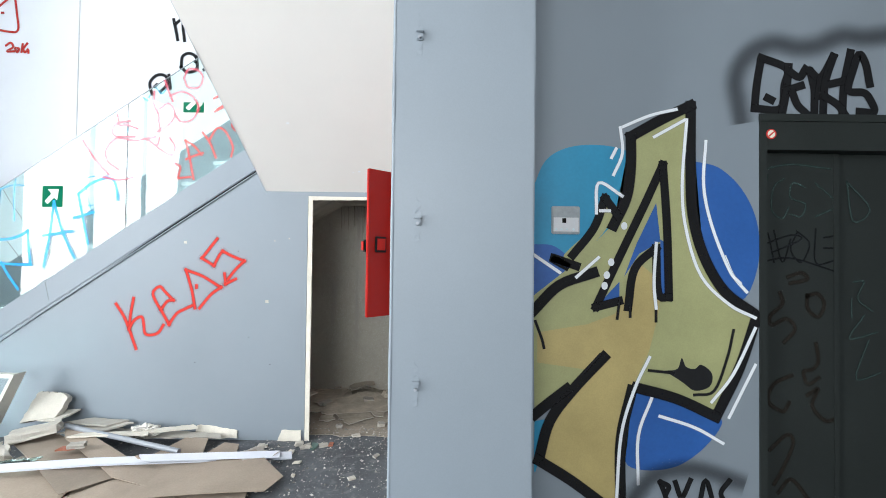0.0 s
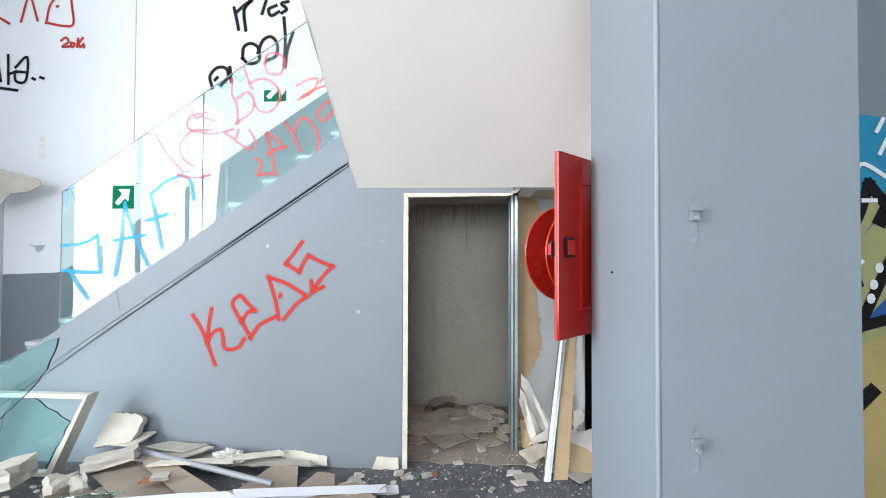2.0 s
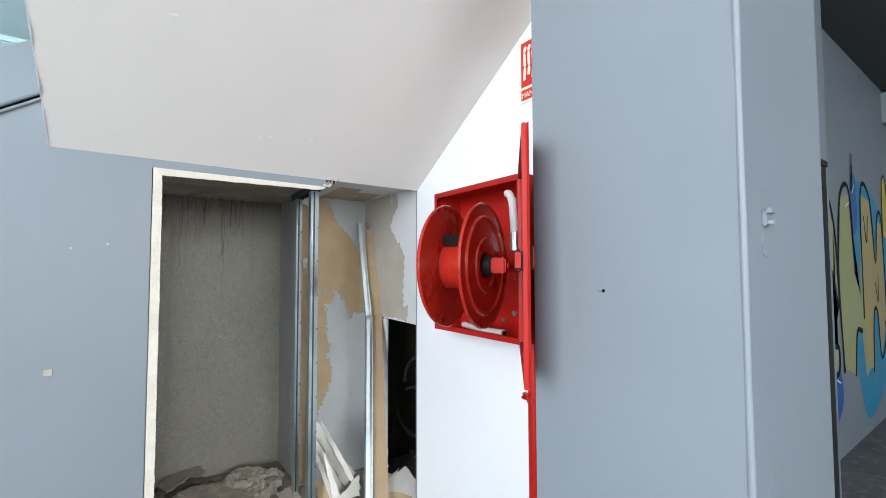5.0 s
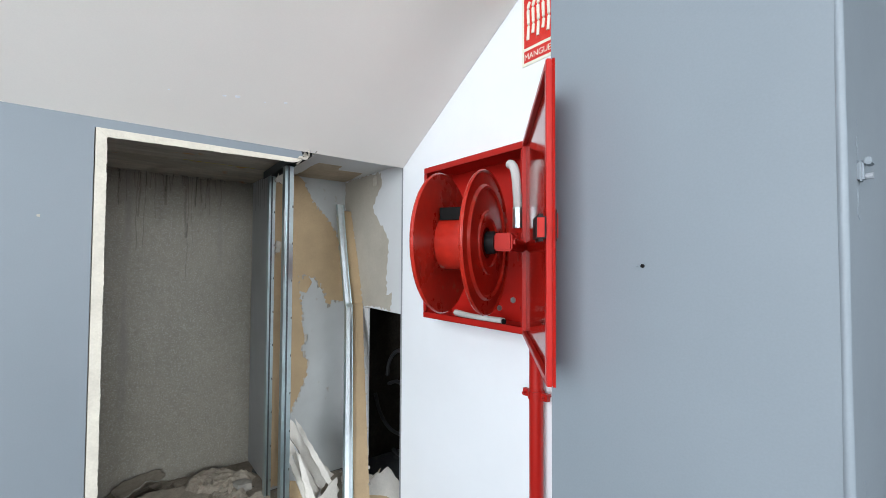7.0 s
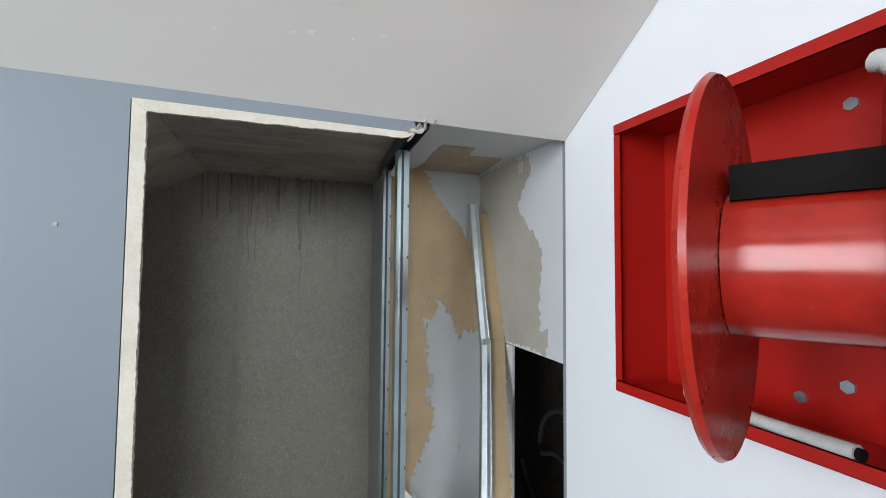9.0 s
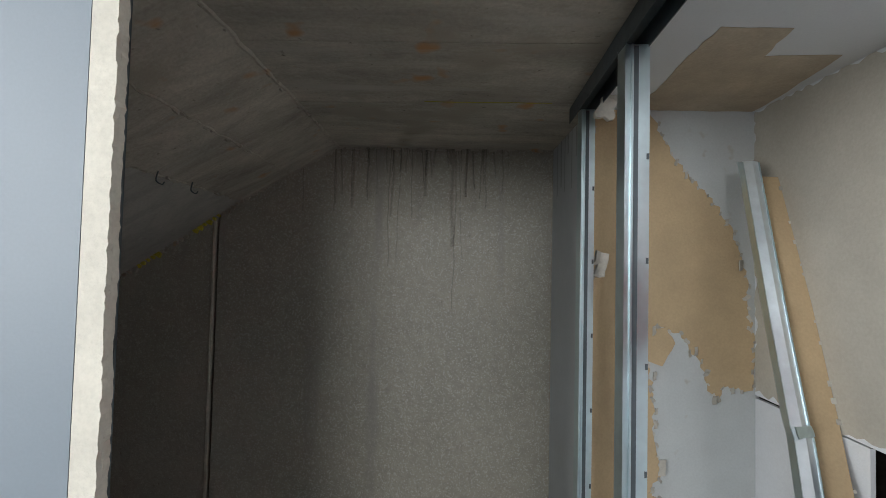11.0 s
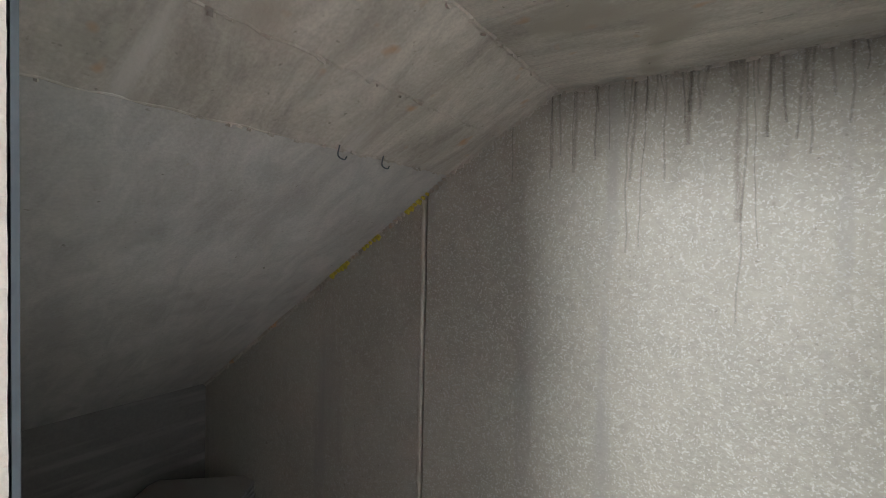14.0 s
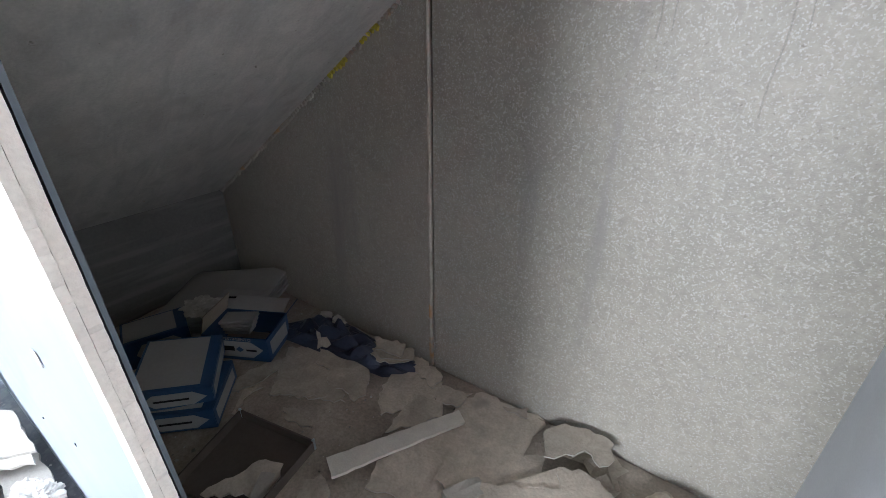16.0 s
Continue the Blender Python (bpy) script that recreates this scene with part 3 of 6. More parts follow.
GLASS_FAINT = (
    "4,114 16,118 35,117 59,119|17,123 16,107 17,89|5,114 4,102|33,116 35,97 38,80|70,122 77,125 103,129|75,125 78,106 85,88|"
    "67,100 82,102 96,105|120,194 125,190 127,194|132,201 137,196 141,200|84,158 89,154|100,167 105,160 109,166|116,165 118,172")
GLASS_PINK = (
    "74,155 84,140 95,128|102,176 104,168 109,169 118,166|112,172 102,170 98,164 101,159 116,156 123,157 133,159|"
    "116,159 102,158 93,148 95,138 103,132|132,196 132,186 135,180|137,183 144,187 149,181 147,172 136,164|136,177 137,164|"
    "128,156 135,152 137,158|157,207 160,201 169,201 172,209 168,215 160,216 157,210|141,205 144,197 147,190|"
    "146,194 155,197 164,193 169,184 164,174 155,172 150,177|136,150 147,144 150,151 146,158|92,125 105,123 115,125")
GLASS_RED = (
    "159,156 162,144 166,125|159,156 166,152 172,145|160,141 167,144 173,146|151,137 155,134 153,125|153,125 163,126|"
    "173,163 179,155 184,143|179,158 185,167 192,164 198,152 197,144|210,183 202,177 197,170 202,165 210,174|"
    "182,192 190,196 197,196 193,187 183,181|185,183 194,188 205,192|199,194 202,198 204,195")
CRACKS = (
    "9,113 16,102 26,88 34,70 44,43 49,23|10,75 24,57 37,34|48,134 50,118|54,143 53,129 55,120")
REAR_BLACK = (
    "264,187 261,200 269,209 279,208 281,198 274,190|267,196 269,198|283,209 285,194|"
    "297,219 298,231 306,235 314,230 315,216 304,213 297,219|314,225 319,238 328,242 335,234 334,221 324,216|342,262 344,238 343,209|"
    "352,245 346,226 344,209|287,274 290,261 292,251|289,269 298,277 306,282 298,272 300,250|306,282 315,294 326,296 322,281 318,268|"
    "333,276 325,272 328,265 336,269|346,280 339,278 345,272 340,268")
REAR_TAG = (
    "-1,206 4,195 11,199 13,218|21,214 24,198|32,226 33,195|33,205 41,208|41,213 54,224 53,198 42,197 41,207 53,207|61,200 63,199|"
    "70,201 73,200|5,187 19,190 43,187")
REAR_RED = (
    "4,300 6,280 5,262|25,298 6,280 32,262|75,262 79,281 87,291 101,302|101,302 104,281 106,260 95,258 75,262|87,280 88,280|"
    "46,264 55,292 65,265|93,242 98,245 101,240 94,235 102,235|104,239 108,238 106,234 104,237|112,243 111,235|"
    "117,244 113,238 115,234 118,237|119,235 119,234")
CYAN = (
    "9,127 14,138 23,144 36,146 50,144 58,137 53,108 39,97 24,91 9,97")
BLUE_A = (
    "9,99 19,98 28,89 24,81 9,75")
BLUE_B = (
    "82,139 95,136 106,126 113,111 114,93 109,77 102,74 92,85 84,100 82,122")
BLUE_C = (
    "57,32 71,30 87,21 97,18 89,6 76,-3 61,-5 52,-1 52,14")
BODY = (
    "82,166 68,159 54,150 54,127 46,109 29,91 9,75 10,19 24,29 34,41 57,34 76,30 94,20 105,43 113,67 98,77 88,95 83,122 83,148")
BODY_WARM = (
    "59,90 69,82 67,66 63,50 56,35 34,41 11,44 11,58 34,62 47,67")
LEG = (
    "34,41 56,35 50,14 50,-19 40,-19 25,-9 13,-1 20,21")
CYAN_B = (
    "10,17 17,17 13,6 12,-1 10,-6")
HOLE = (
    "66,119 68,101 58,95 51,84 57,100")
HOLE_B = (
    "68,102 71,100 72,76 68,77")
HOLE_C = (
    "39,71 49,82 49,73")
SHOULDER = (
    "42,121 47,113 29,91 23,94 37,108")
OUT_A = (
    "82,165 82,135 83,114 88,95 98,78 113,67|82,165 68,158 54,150|54,150 54,135 52,121 46,108|113,67 105,43 94,20|94,20 76,28 57,33|"
    "42,47 28,32 17,17 12,-1|12,-1 27,-10 41,-20|55,32 50,9 50,-20|9,68 21,80 37,86|10,20 16,25 25,32")
OUT_B = (
    "69,137 60,117 51,98 44,83 38,70|38,70 49,73|69,137 71,108 72,75|72,75 67,77 66,98|66,98 56,88 53,70|27,94 37,107 42,121|"
    "42,121 48,113|24,89 17,93 29,89")
THIN = (
    "49,73 48,65|54,71 54,66|66,71 66,64|63,41 74,40|102,60 99,47 93,32 84,30|10,63 13,55 14,51|40,48 33,40")
SPLAT = (
    "70,41 76,42 78,47 80,43 84,42 87,44 92,40 91,34 84,32 78,36")
LIGHTS = (
    "80,158 78,127 80,106 87,85 100,72 112,66|49,154 63,160 75,163|65,150 79,158|49,154 50,142 46,132|38,114 39,128 50,122|"
    "66,100 65,82 66,70|112,61 102,40 92,27|112,44 105,30 100,20|64,28 58,11 58,-11|68,20 84,15 97,8|98,94 102,85 108,78|"
    "63,47 56,32 50,11 48,-19|9,94 21,86|40,115 44,115|89,148 88,127 92,108 100,88 105,82|47,144 45,140|29,84 39,93")
DOTS = (
    "51,108 52,104|45,91 45,90|43,85 44,84|42,80 42,80")
DEMAS = (
    "115,187 113,175 112,164|112,164 124,164 126,175 127,183 115,188|118,169 120,168|128,184 127,173 125,162|128,182 133,179 136,183|"
    "128,173 134,175|130,171 132,166 136,162|138,182 140,173 140,162|138,182 143,179 149,189|143,178 142,170|149,189 145,176 144,161|"
    "157,191 154,176 153,161|145,170 151,166 154,162|148,176 156,178|"
    "166,176 164,186 161,190 158,182 156,173 163,172 166,169 168,163 161,163")
HAZE = (
    "105,163 103,178 110,190 121,195 132,193 142,194 153,199 164,198 177,200")
LOWTAG = (
    "68,-10 70,-15 72,-21|68,-10 72,-12 71,-15|75,-10 78,-17 82,-9|86,-21 89,-9 93,-21|100,-9 96,-15 100,-21")
LOWHAZE = (
    "56,-17 66,-7 84,-4 102,-9")
LIFT_BROWN = (
    "15,137 16,132 10,126 11,122 18,125 22,120 17,114|28,136 33,137 36,132 33,126 28,130 28,136|19,145 25,147 28,144 20,142|"
    "32,113 33,105 30,101 26,100 28,94 33,97|20,98 12,94 9,86 16,81 19,85|28,89 33,92 30,84 36,77 42,78|10,63 18,70 21,66 16,54 12,47|"
    "14,43 20,49 28,40")
LIFT_BLACK = (
    "7,161 9,166 12,152|6,160 20,165 25,163 12,157|12,167 16,152 20,163|23,166 20,158 25,152 29,161 23,167|32,168 32,152 41,153|"
    "36,164 42,165|36,159 41,159|6,152 20,154 41,148")
LIFT_GREEN = (
    "9,194 7,175|17,192 12,188 11,177 16,173 19,178|27,188 21,190 20,183 27,180 25,174 20,175|32,190 42,180 32,174|"
    "47,191 50,172 58,178 47,191|6,196 20,199 39,197|50,143 55,143 52,135 59,129|49,135 49,126|55,127 48,116 61,119|57,115 51,97 63,100")

# ---- paint on walls and glass ----
def on_y(y, ox, oz):
    """Sheet in centimetres on a wall that faces the room."""
    return lambda p, lift: Vector((ox + p[0] / 100, y - lift, oz + p[1] / 100))


SP = {k: spray(f"spray_{k}", *v) for k, v in dict(
    red=((0.52, 0.035, 0.025), 0.75), pink=((0.55, 0.09, 0.13), 0.9, 0.62), glassred=((0.60, 0.07, 0.06), 0.8, 0.7), blue=((0.02, 0.36, 0.74), 0.6, 0.8),
    faint=((0.05, 0.45, 0.75), 0.9, 0.5), black=((0.008, 0.008, 0.009), 0.22), softblack=((0.012, 0.012, 0.014), 0.6), haze=((0.012, 0.012, 0.014), 1.0, 0.5),
    white=((0.75, 0.78, 0.80), 0.5), brown=((0.02, 0.016, 0.012), 0.7, 0.85), ink=((0.006, 0.007, 0.009), 0.4, 0.9), green=((0.03, 0.06, 0.055), 0.7, 0.8), crack=((0.10, 0.14, 0.13), 0.6, 0.8)).items()}
M.update(
    khaki=mat("khaki_spray_paint", (0.35, 0.355, 0.165), 0.5, vary=0.12, scale=4, fine=160, bump=0.05),
    tan=mat("tan_yellow_spray_paint", (0.44, 0.35, 0.14), 0.5, vary=0.12, scale=4, fine=160, bump=0.05),
    cyan=mat("cyan_spray_paint", (0.02, 0.25, 0.42), 0.5, vary=0.10, scale=4, bump=0.05),
    azure=mat("blue_spray_paint", (0.02, 0.10, 0.34), 0.5, vary=0.12, scale=4, bump=0.05),
    ink=mat("black_spray_paint", (0.008, 0.008, 0.009), 0.4, vary=0.2))


def tag(name, at, label):
    return thing(name, at, label, "graffiti")


wallart = on_y(FW - 0.001, -3.2, 0.5)
g = tag("graffiti", (-2.1, FW - 0.002, 0.73), "red sprayed letters KEAS with an arrow on the grey wall")
paint("halo", KEAS, 8.0, wallart, spray("spray_red_mist", (0.62, 0.05, 0.04), 1.0, 0.10), g)
paint("stroke", KEAS, 3.8, wallart, SP["red"], g, lift=0.0008)

pane = on_y(3.4865, -3.7, 0.9)
g = tag("graffiti", (-3.2, 3.486, 1.2), "pale blue sprayed letters on the glass balustrade")
paint("stroke", GLASS_BLUE, 3.2, pane, SP["blue"], g)
paint("ghost", GLASS_FAINT, 2.6, on_y(3.5085, -3.7, 0.9), SP["faint"], g)
g = tag("graffiti", (-2.6, 3.486, 2.2), "faded pink looping scrawl on the glass balustrade")
paint("loop", GLASS_PINK, 4.6, pane, SP["pink"], g)
g = tag("graffiti", (-2.0, 3.486, 2.4), "red sprayed letters on the upper glass pane")
paint("stroke", GLASS_RED, 3.6, pane, SP["glassred"], g)
g = tag("crack", (-3.4, 3.486, 1.2), "branching cracks in the lower balustrade glass")
g["category"] = "crack"
paint("fissure", CRACKS, 0.55, pane, SP["crack"], g)

rearart = on_y(BW + 0.0455, -6, 1.5)
g = tag("graffiti", (-3.0, BW + 0.045, 3.0), "black sprayed scrawl on the white stairwell wall")
paint("stroke", REAR_BLACK, 5.2, rearart, SP["softblack"], g)
g = tag("graffiti", (-5.5, BW + 0.045, 3.3), "small black sprayed tag with dots on white wall")
paint("stroke", REAR_TAG, 4.4, rearart, SP["softblack"], g)
g = tag("graffiti", (-5.3, BW + 0.045, 4.0), "red sprayed tag dated 2016 on white wall")
paint("stroke", REAR_RED, 4.0, rearart, SP["red"], g)

mural = on_y(1.949, 0.37, 0.6)
g = tag("mural", (0.9, 1.949, 0.6), "large khaki and yellow graffiti letter with black outline over blue bubbles")
g["category"] = "mural"
fill("bubble", CYAN, mural, "cyan", g, "cyan bubble")
for s in (BLUE_A, BLUE_B, BLUE_C):
    fill("bubble", s, mural, "azure", g, "blue bubble", lift=0.0004)
fill("body", BODY, mural, "khaki", g, "khaki letter body", lift=0.0008, curved=False)
fill("body_shade", BODY_WARM, mural, "tan", g, "yellow lower half of the letter", lift=0.0012, curved=False)
fill("body_shade", LEG, mural, "tan", g, "yellow leg of the letter", lift=0.0010, curved=False)
fill("bubble", CYAN_B, mural, "cyan", g, "cyan bubble", lift=0.0004)
fill("body", SHOULDER, mural, "khaki", g, lift=0.0012)
for s in (HOLE, HOLE_B, HOLE_C):
    fill("counter", s, mural, "azure", g, "blue counter of the letter", lift=0.0016, curved=False)
paint("outline", OUT_A, 5.6, mural, SP["black"], g, lift=0.0020)
paint("outline", OUT_B, 4.4, mural, SP["black"], g, lift=0.0028)
paint("drip", THIN, 1.9, mural, SP["softblack"], g, lift=0.0034)
fill("splat", SPLAT, mural, "ink", g, lift=0.0034)
paint("highlight", LIGHTS, 2.0, mural, SP["white"], g, lift=0.0038)
M["chalk"] = mat("white_spray_paint", (0.72, 0.75, 0.77), 0.6, vary=0.05)
for w in DOTS.split("|"):
    cx, cy = (float(q) for q in w.split()[0].split(","))
    fill("highlight", " ".join(f"{cx + 1.5 * math.cos(a):.2f},{cy + 1.8 * math.sin(a):.2f}" for a in [k * 0.785 for k in range(8)]), mural, "chalk", g, lift=0.0046)
g = tag("graffiti", (1.75, 1.948, 2.2), "black block letters with sprayed haze above the lift")
paint("haze", HAZE, 16, mural, SP["haze"], g, lift=0.0004)
paint("stroke", DEMAS, 4.2, mural, SP["black"], g, lift=0.0012)
g = tag("graffiti", (1.1, 1.948, 0.6), "black sprayed tag with haze low on the wall")
paint("haze", LOWHAZE, 14, mural, SP["haze"], g, lift=0.005)
paint("stroke", LOWTAG, 2.6, mural, SP["black"], g, lift=0.0056)

# second mural, on the wall beyond the lift
far = on_y(2.189, 3.0, 0)
M["lemon"] = mat("yellow_spray_paint", (0.60, 0.46, 0.03), 0.5, vary=0.10, scale=4, bump=0.05)
g = tag("mural", (4.5, 2.189, 0.2), "wide khaki and blue graffiti piece with yellow spikes beyond the lift")
g["category"] = "mural"
fill("bubble", "10,40 4,66 22,82 60,74 70,44 40,26", far, "azure", g, "blue bubble")
fill("bubble", "120,60 112,150 122,226 150,238 200,232 236,214 262,226 282,190 290,110 276,44 240,40 200,20 150,14", far, "cyan", g, "cyan cloud", lift=0.0004)
fill("bubble", "262,70 270,170 292,176 298,90 290,46 270,44", far, "azure", g, "blue bubble", lift=0.0008)
fill("bubble", "118,180 122,236 138,240 140,196", far, "azure", g, "blue bubble", lift=0.0008)
fill("spike", "2,150 4,224 20,236 34,214 26,160", far, "lemon", g, "yellow spike", lift=0.0008)
fill("spike", "246,190 250,246 266,252 276,222 284,214 274,188", far, "lemon", g, "yellow spike", lift=0.0010)
fill("body", "8,86 10,216 34,222 60,190 66,120 52,150 44,146 48,96 60,88 58,70 24,74", far, "khaki", g, "khaki letter body", lift=0.0014, curved=False)
fill("body", "76,70 72,150 84,216 112,222 122,150 140,130 150,190 168,196 176,60 150,52 140,96 122,96 112,60", far, "khaki", g, lift=0.0014, curved=False)
fill("body", "150,110 156,226 190,222 204,160 220,206 240,200 244,100 216,64 206,110 190,110 180,56 162,60", far, "tan", g, "tan letter body", lift=0.0018, curved=False)
paint("outline", "8,84 10,218 34,224 62,190 68,122 52,150 44,146 48,96 62,88 58,68 24,72 8,84|76,68 70,150 84,218 114,224 124,150|112,60 122,96 140,96|150,108 156,228 192,224 206,160 222,208 242,202 246,98 216,62 206,108 190,108 180,54|262,70 270,172 294,178|240,96 258,60 254,40", 5.0, far, SP["black"], g, lift=0.0024)
paint("outline", "18,196 24,204 30,186|20,130 24,126|20,120 24,116|34,112 40,100 38,124 34,112|164,204 172,180 180,206|200,140 210,120 214,146|122,226 128,250|246,190 252,248 268,254 278,220|268,196 274,186", 3.0, far, SP["black"], g, lift=0.0032)
paint("highlight", "14,60 40,66 62,60|124,224 132,232|160,196 164,216|268,152 274,164|112,214 100,210", 2.0, far, SP["white"], g, lift=0.0038)
paint("haze", "122,232 126,256", 14, far, SP["haze"], g, lift=0.0042)

# damp runs down the closet's rear wall and specks of foam at its top
runs = on_y(BW - 0.001, 0, 0)
rng = random.Random(21)
g = thing("damp_streaks", (-0.8, BW - 0.001, 1.5), "brown damp streaks running down from the concrete ceiling joint", "stain")
drip = spray("damp_drip_dark", (0.31, 0.26, 0.195), 0.9, 0.27)
mist = spray("damp_run", (0.27, 0.23, 0.18), 1.0, 0.11)
run = spray("damp_drip", (0.26, 0.24, 0.21), 1.0, 0.24)


def streak(x, reach, width, material, top=209.0):
    """A wandering run of damp that narrows and ends in a drop."""
    w, u = 0.0, x * 100
    pts = []
    steps = max(4, int(reach * 100 / 5))
    for k in range(steps + 1):
        w = 0.3 * w + rng.uniform(-0.4, 0.4)
        u += w
        pts.append(f"{u:.2f},{top - reach * 100 * k / steps:.1f}")
    paint("streak", " ".join(pts), width, runs, material, g, lift=0.0003 + rng.uniform(0, 0.0006))


for i in range(26):
    streak(-1.12 + 0.030 * i + rng.uniform(-0.012, 0.012), rng.choice((0.06, 0.09, 0.14, 0.2)) * rng.uniform(0.7, 1.5), rng.uniform(0.5, 1.7), drip)
for x, reach, w in ((-1.13, 0.27, 0.9), (-1.046, 0.26, 1.8), (-1.27, 0.20, 0.8), (-0.878, 0.52, 0.9), (-0.866, 0.30, 1.6), (-0.789, 0.31, 0.9), (-0.721, 0.20, 2.6), (-0.612, 0.42, 2.6), (-0.598, 0.70, 0.9), (-0.539, 0.20, 2.2), (-0.466, 0.15, 1.2), (-0.84, 0.5, 0.7), (-0.58, 0.5, 0.6)):
    top = 209.0 if x > -1.11 else 209.0 - (-1.11 - x) * 57
    streak(x, reach, w, drip, top)
for x, reach, w in ((-0.76, 0.3, 6), (-0.52, 0.25, 6), (-0.98, 0.2, 6)):
    streak(x, reach, w, mist)
side = lambda p, up=0.0: Vector((-0.1655 - up, 4.5 + p[0] / 100, p[1] / 100))
for k in range(9):
    reach = rng.uniform(6, 24)
    y0 = -17 + 5.2 * k + rng.uniform(-1.5, 1.5)
    paint("streak", " ".join(f"{y0 + rng.uniform(-0.3, 0.3):.2f},{209.0 - reach * j / 4:.1f}" for j in range(5)), rng.uniform(1.0, 3.6), side, drip if k % 2 else run, g, lift=0.0003)
paint("tide_mark", " ".join(f"{-110 + 4.0 * k},{208.6 + rng.uniform(-0.6, 0.3):.1f}" for k in range(24)), 3.2, runs, mist, g, lift=0.0010)

# ---- things: stair balustrade ----
bal = thing("glass_balustrade", (-2.6, 3.5, 1.6), "frameless greenish glass balustrade with a cracked lower pane", "balustrade")


def gtop(x):
    return 3.154 + 0.683 * (x + 2.033)


for x0, x1 in ((-3.69, -2.603), (-2.597, -1.437)):
    p = part("pane", prism([(x0, rake(x0) + 0.14), (x1, rake(x1) + 0.14), (x1, gtop(x1)), (x0, gtop(x0))], "y", 3.494, 3.506), "glass", bal)
    p.visible_shadow = False
    part("edge", rod((x0, 3.5, gtop(x0) + 0.004), (x1, 3.5, gtop(x1) + 0.004), 0.005, 6), "tube", bal, "ground dark top edge")
part("edge", rod((-3.692, 3.5, rake(-3.69) + 0.17), (-3.692, 3.5, gtop(-3.69)), 0.004, 6), "tube", bal)


def exit_sign(x, z, w, h, label, arrow):
    s = thing("exit_sign", (x + w / 2, 3.487, z), label, "sign", "green signs on the glass")
    part("plate", box(x, 3.4895, z, x + w, 3.4935, z + h), "signcream", s, bevel=0.001)
    part("field", box(x + 0.012, 3.4885, z + 0.012, x + w - 0.012, 3.4894, z + h - (0.012 if h > 0.15 else 0.0)), "signgreen", s)
    for pts in arrow:
        part("arrow", prism([(x + a * w, z + b * h) for a, b in pts], "y", 3.4873, 3.4884), "signcream", s)
    return s


exit_sign(-3.302, 1.886, 0.194, 0.20, "square green exit sign with a white diagonal arrow",
          [[(0.18, 0.30), (0.30, 0.18), (0.58, 0.46), (0.70, 0.34), (0.76, 0.80), (0.30, 0.80), (0.42, 0.66), (0.46, 0.62)]])
exit_sign(-2.150, 2.686, 0.196, 0.098, "torn green exit sign with a white arrow fragment",
          [[(0.16, 0.52), (0.30, 0.30), (0.62, 0.98), (0.38, 0.98)], [(0.66, 0.42), (0.86, 0.80), (0.88, 0.98), (0.66, 0.98)]])

# ---- hose cabinet ----
cab = thing("fire_hose_cabinet", (0.24, 2.73, 1.24), "open red steel fire hose cabinet fixed to the white wall", "hose cabinet")
CX0, CX1, CY0, CY1, CZ0, CZ1 = 0.148, 0.323, 2.408, 3.04, 1.238, 1.946
part("back", box(CX1 - 0.01, CY0, CZ0, CX1, CY1, CZ1), "red", cab)
part("side", box(CX0, CY0, CZ0, CX1 - 0.01, CY0 + 0.012, CZ1), "red", cab)
part("side", box(CX0, CY1 - 0.012, CZ0, CX1 - 0.01, CY1, CZ1), "red", cab)
part("top", box(CX0, CY0 + 0.012, CZ1 - 0.012, CX1 - 0.01, CY1 - 0.012, CZ1), "red", cab)
part("bottom", box(CX0, CY0 + 0.012, CZ0, CX1 - 0.01, CY1 - 0.012, CZ0 + 0.012), "red", cab)
for a in ((CY0, CZ1 - 0.028, CY1, CZ1), (CY0, CZ0, CY1, CZ0 + 0.028), (CY0, CZ0 + 0.029, CY0 + 0.026, CZ1 - 0.029), (CY1 - 0.026, CZ0 + 0.029, CY1, CZ1 - 0.029)):
    part("rim", box(CX0 - 0.004, a[0], a[1], CX0, a[2], a[3]), "red", cab, bevel=0.002)
for y, z in ((2.60, 1.87), (2.70, 1.30), (2.86, 1.87), (2.86, 1.80), (2.62, 1.34)):
    part("bolt", rod((CX1 - 0.017, y, z), (CX1 - 0.010, y, z), 0.013, 6), "steel", cab, "zinc bolt head")
knob = part("valve_wheel", lathe([(0.002, -0.012), (0.036, -0.012), (0.040, 0), (0.036, 0.012), (0.016, 0.014), (0.016, 0.026), (0.002, 0.026)], look((0.27, 2.50, 1.318), (1.27, 2.50, 1.318)), 10), "black", cab, "black star-shaped valve handwheel", smooth=True)
part("cap", rod((0.240, 2.50, 1.318), (0.248, 2.50, 1.318), 0.016, 12), "cardwhite", knob)

# door, folded sheet, swung wide open on its hinge
u = Vector((-0.459, -0.469, 0))
W = u.length
u.normalize()
nin = Vector((-u.y, u.x, 0)) * -1
nin = nin if nin.x < 0 else -nin
DM = Matrix(((u.x, nin.x, 0, CX0 - 0.002), (u.y, nin.y, 0, CY0 - 0.002), (0, 0, 1, CZ0 + 0.002), (0, 0, 0, 1)))
H = CZ1 - CZ0 - 0.014
door = part("door", box(0.004, -0.003, 0.0, W, 0.003, H, m=DM), "redface", cab, "glossy red sheet door swung open")
for a in ((0.004, 0, 0.022, H), (W - 0.022, 0, W, H), (0.0225, 0, W - 0.0225, 0.018), (0.0225, H - 0.018, W - 0.0225, H)):
    part("door_rim", box(a[0], 0.0032, a[1], a[2], 0.016, a[3], m=DM), "red", door, bevel=0.002)
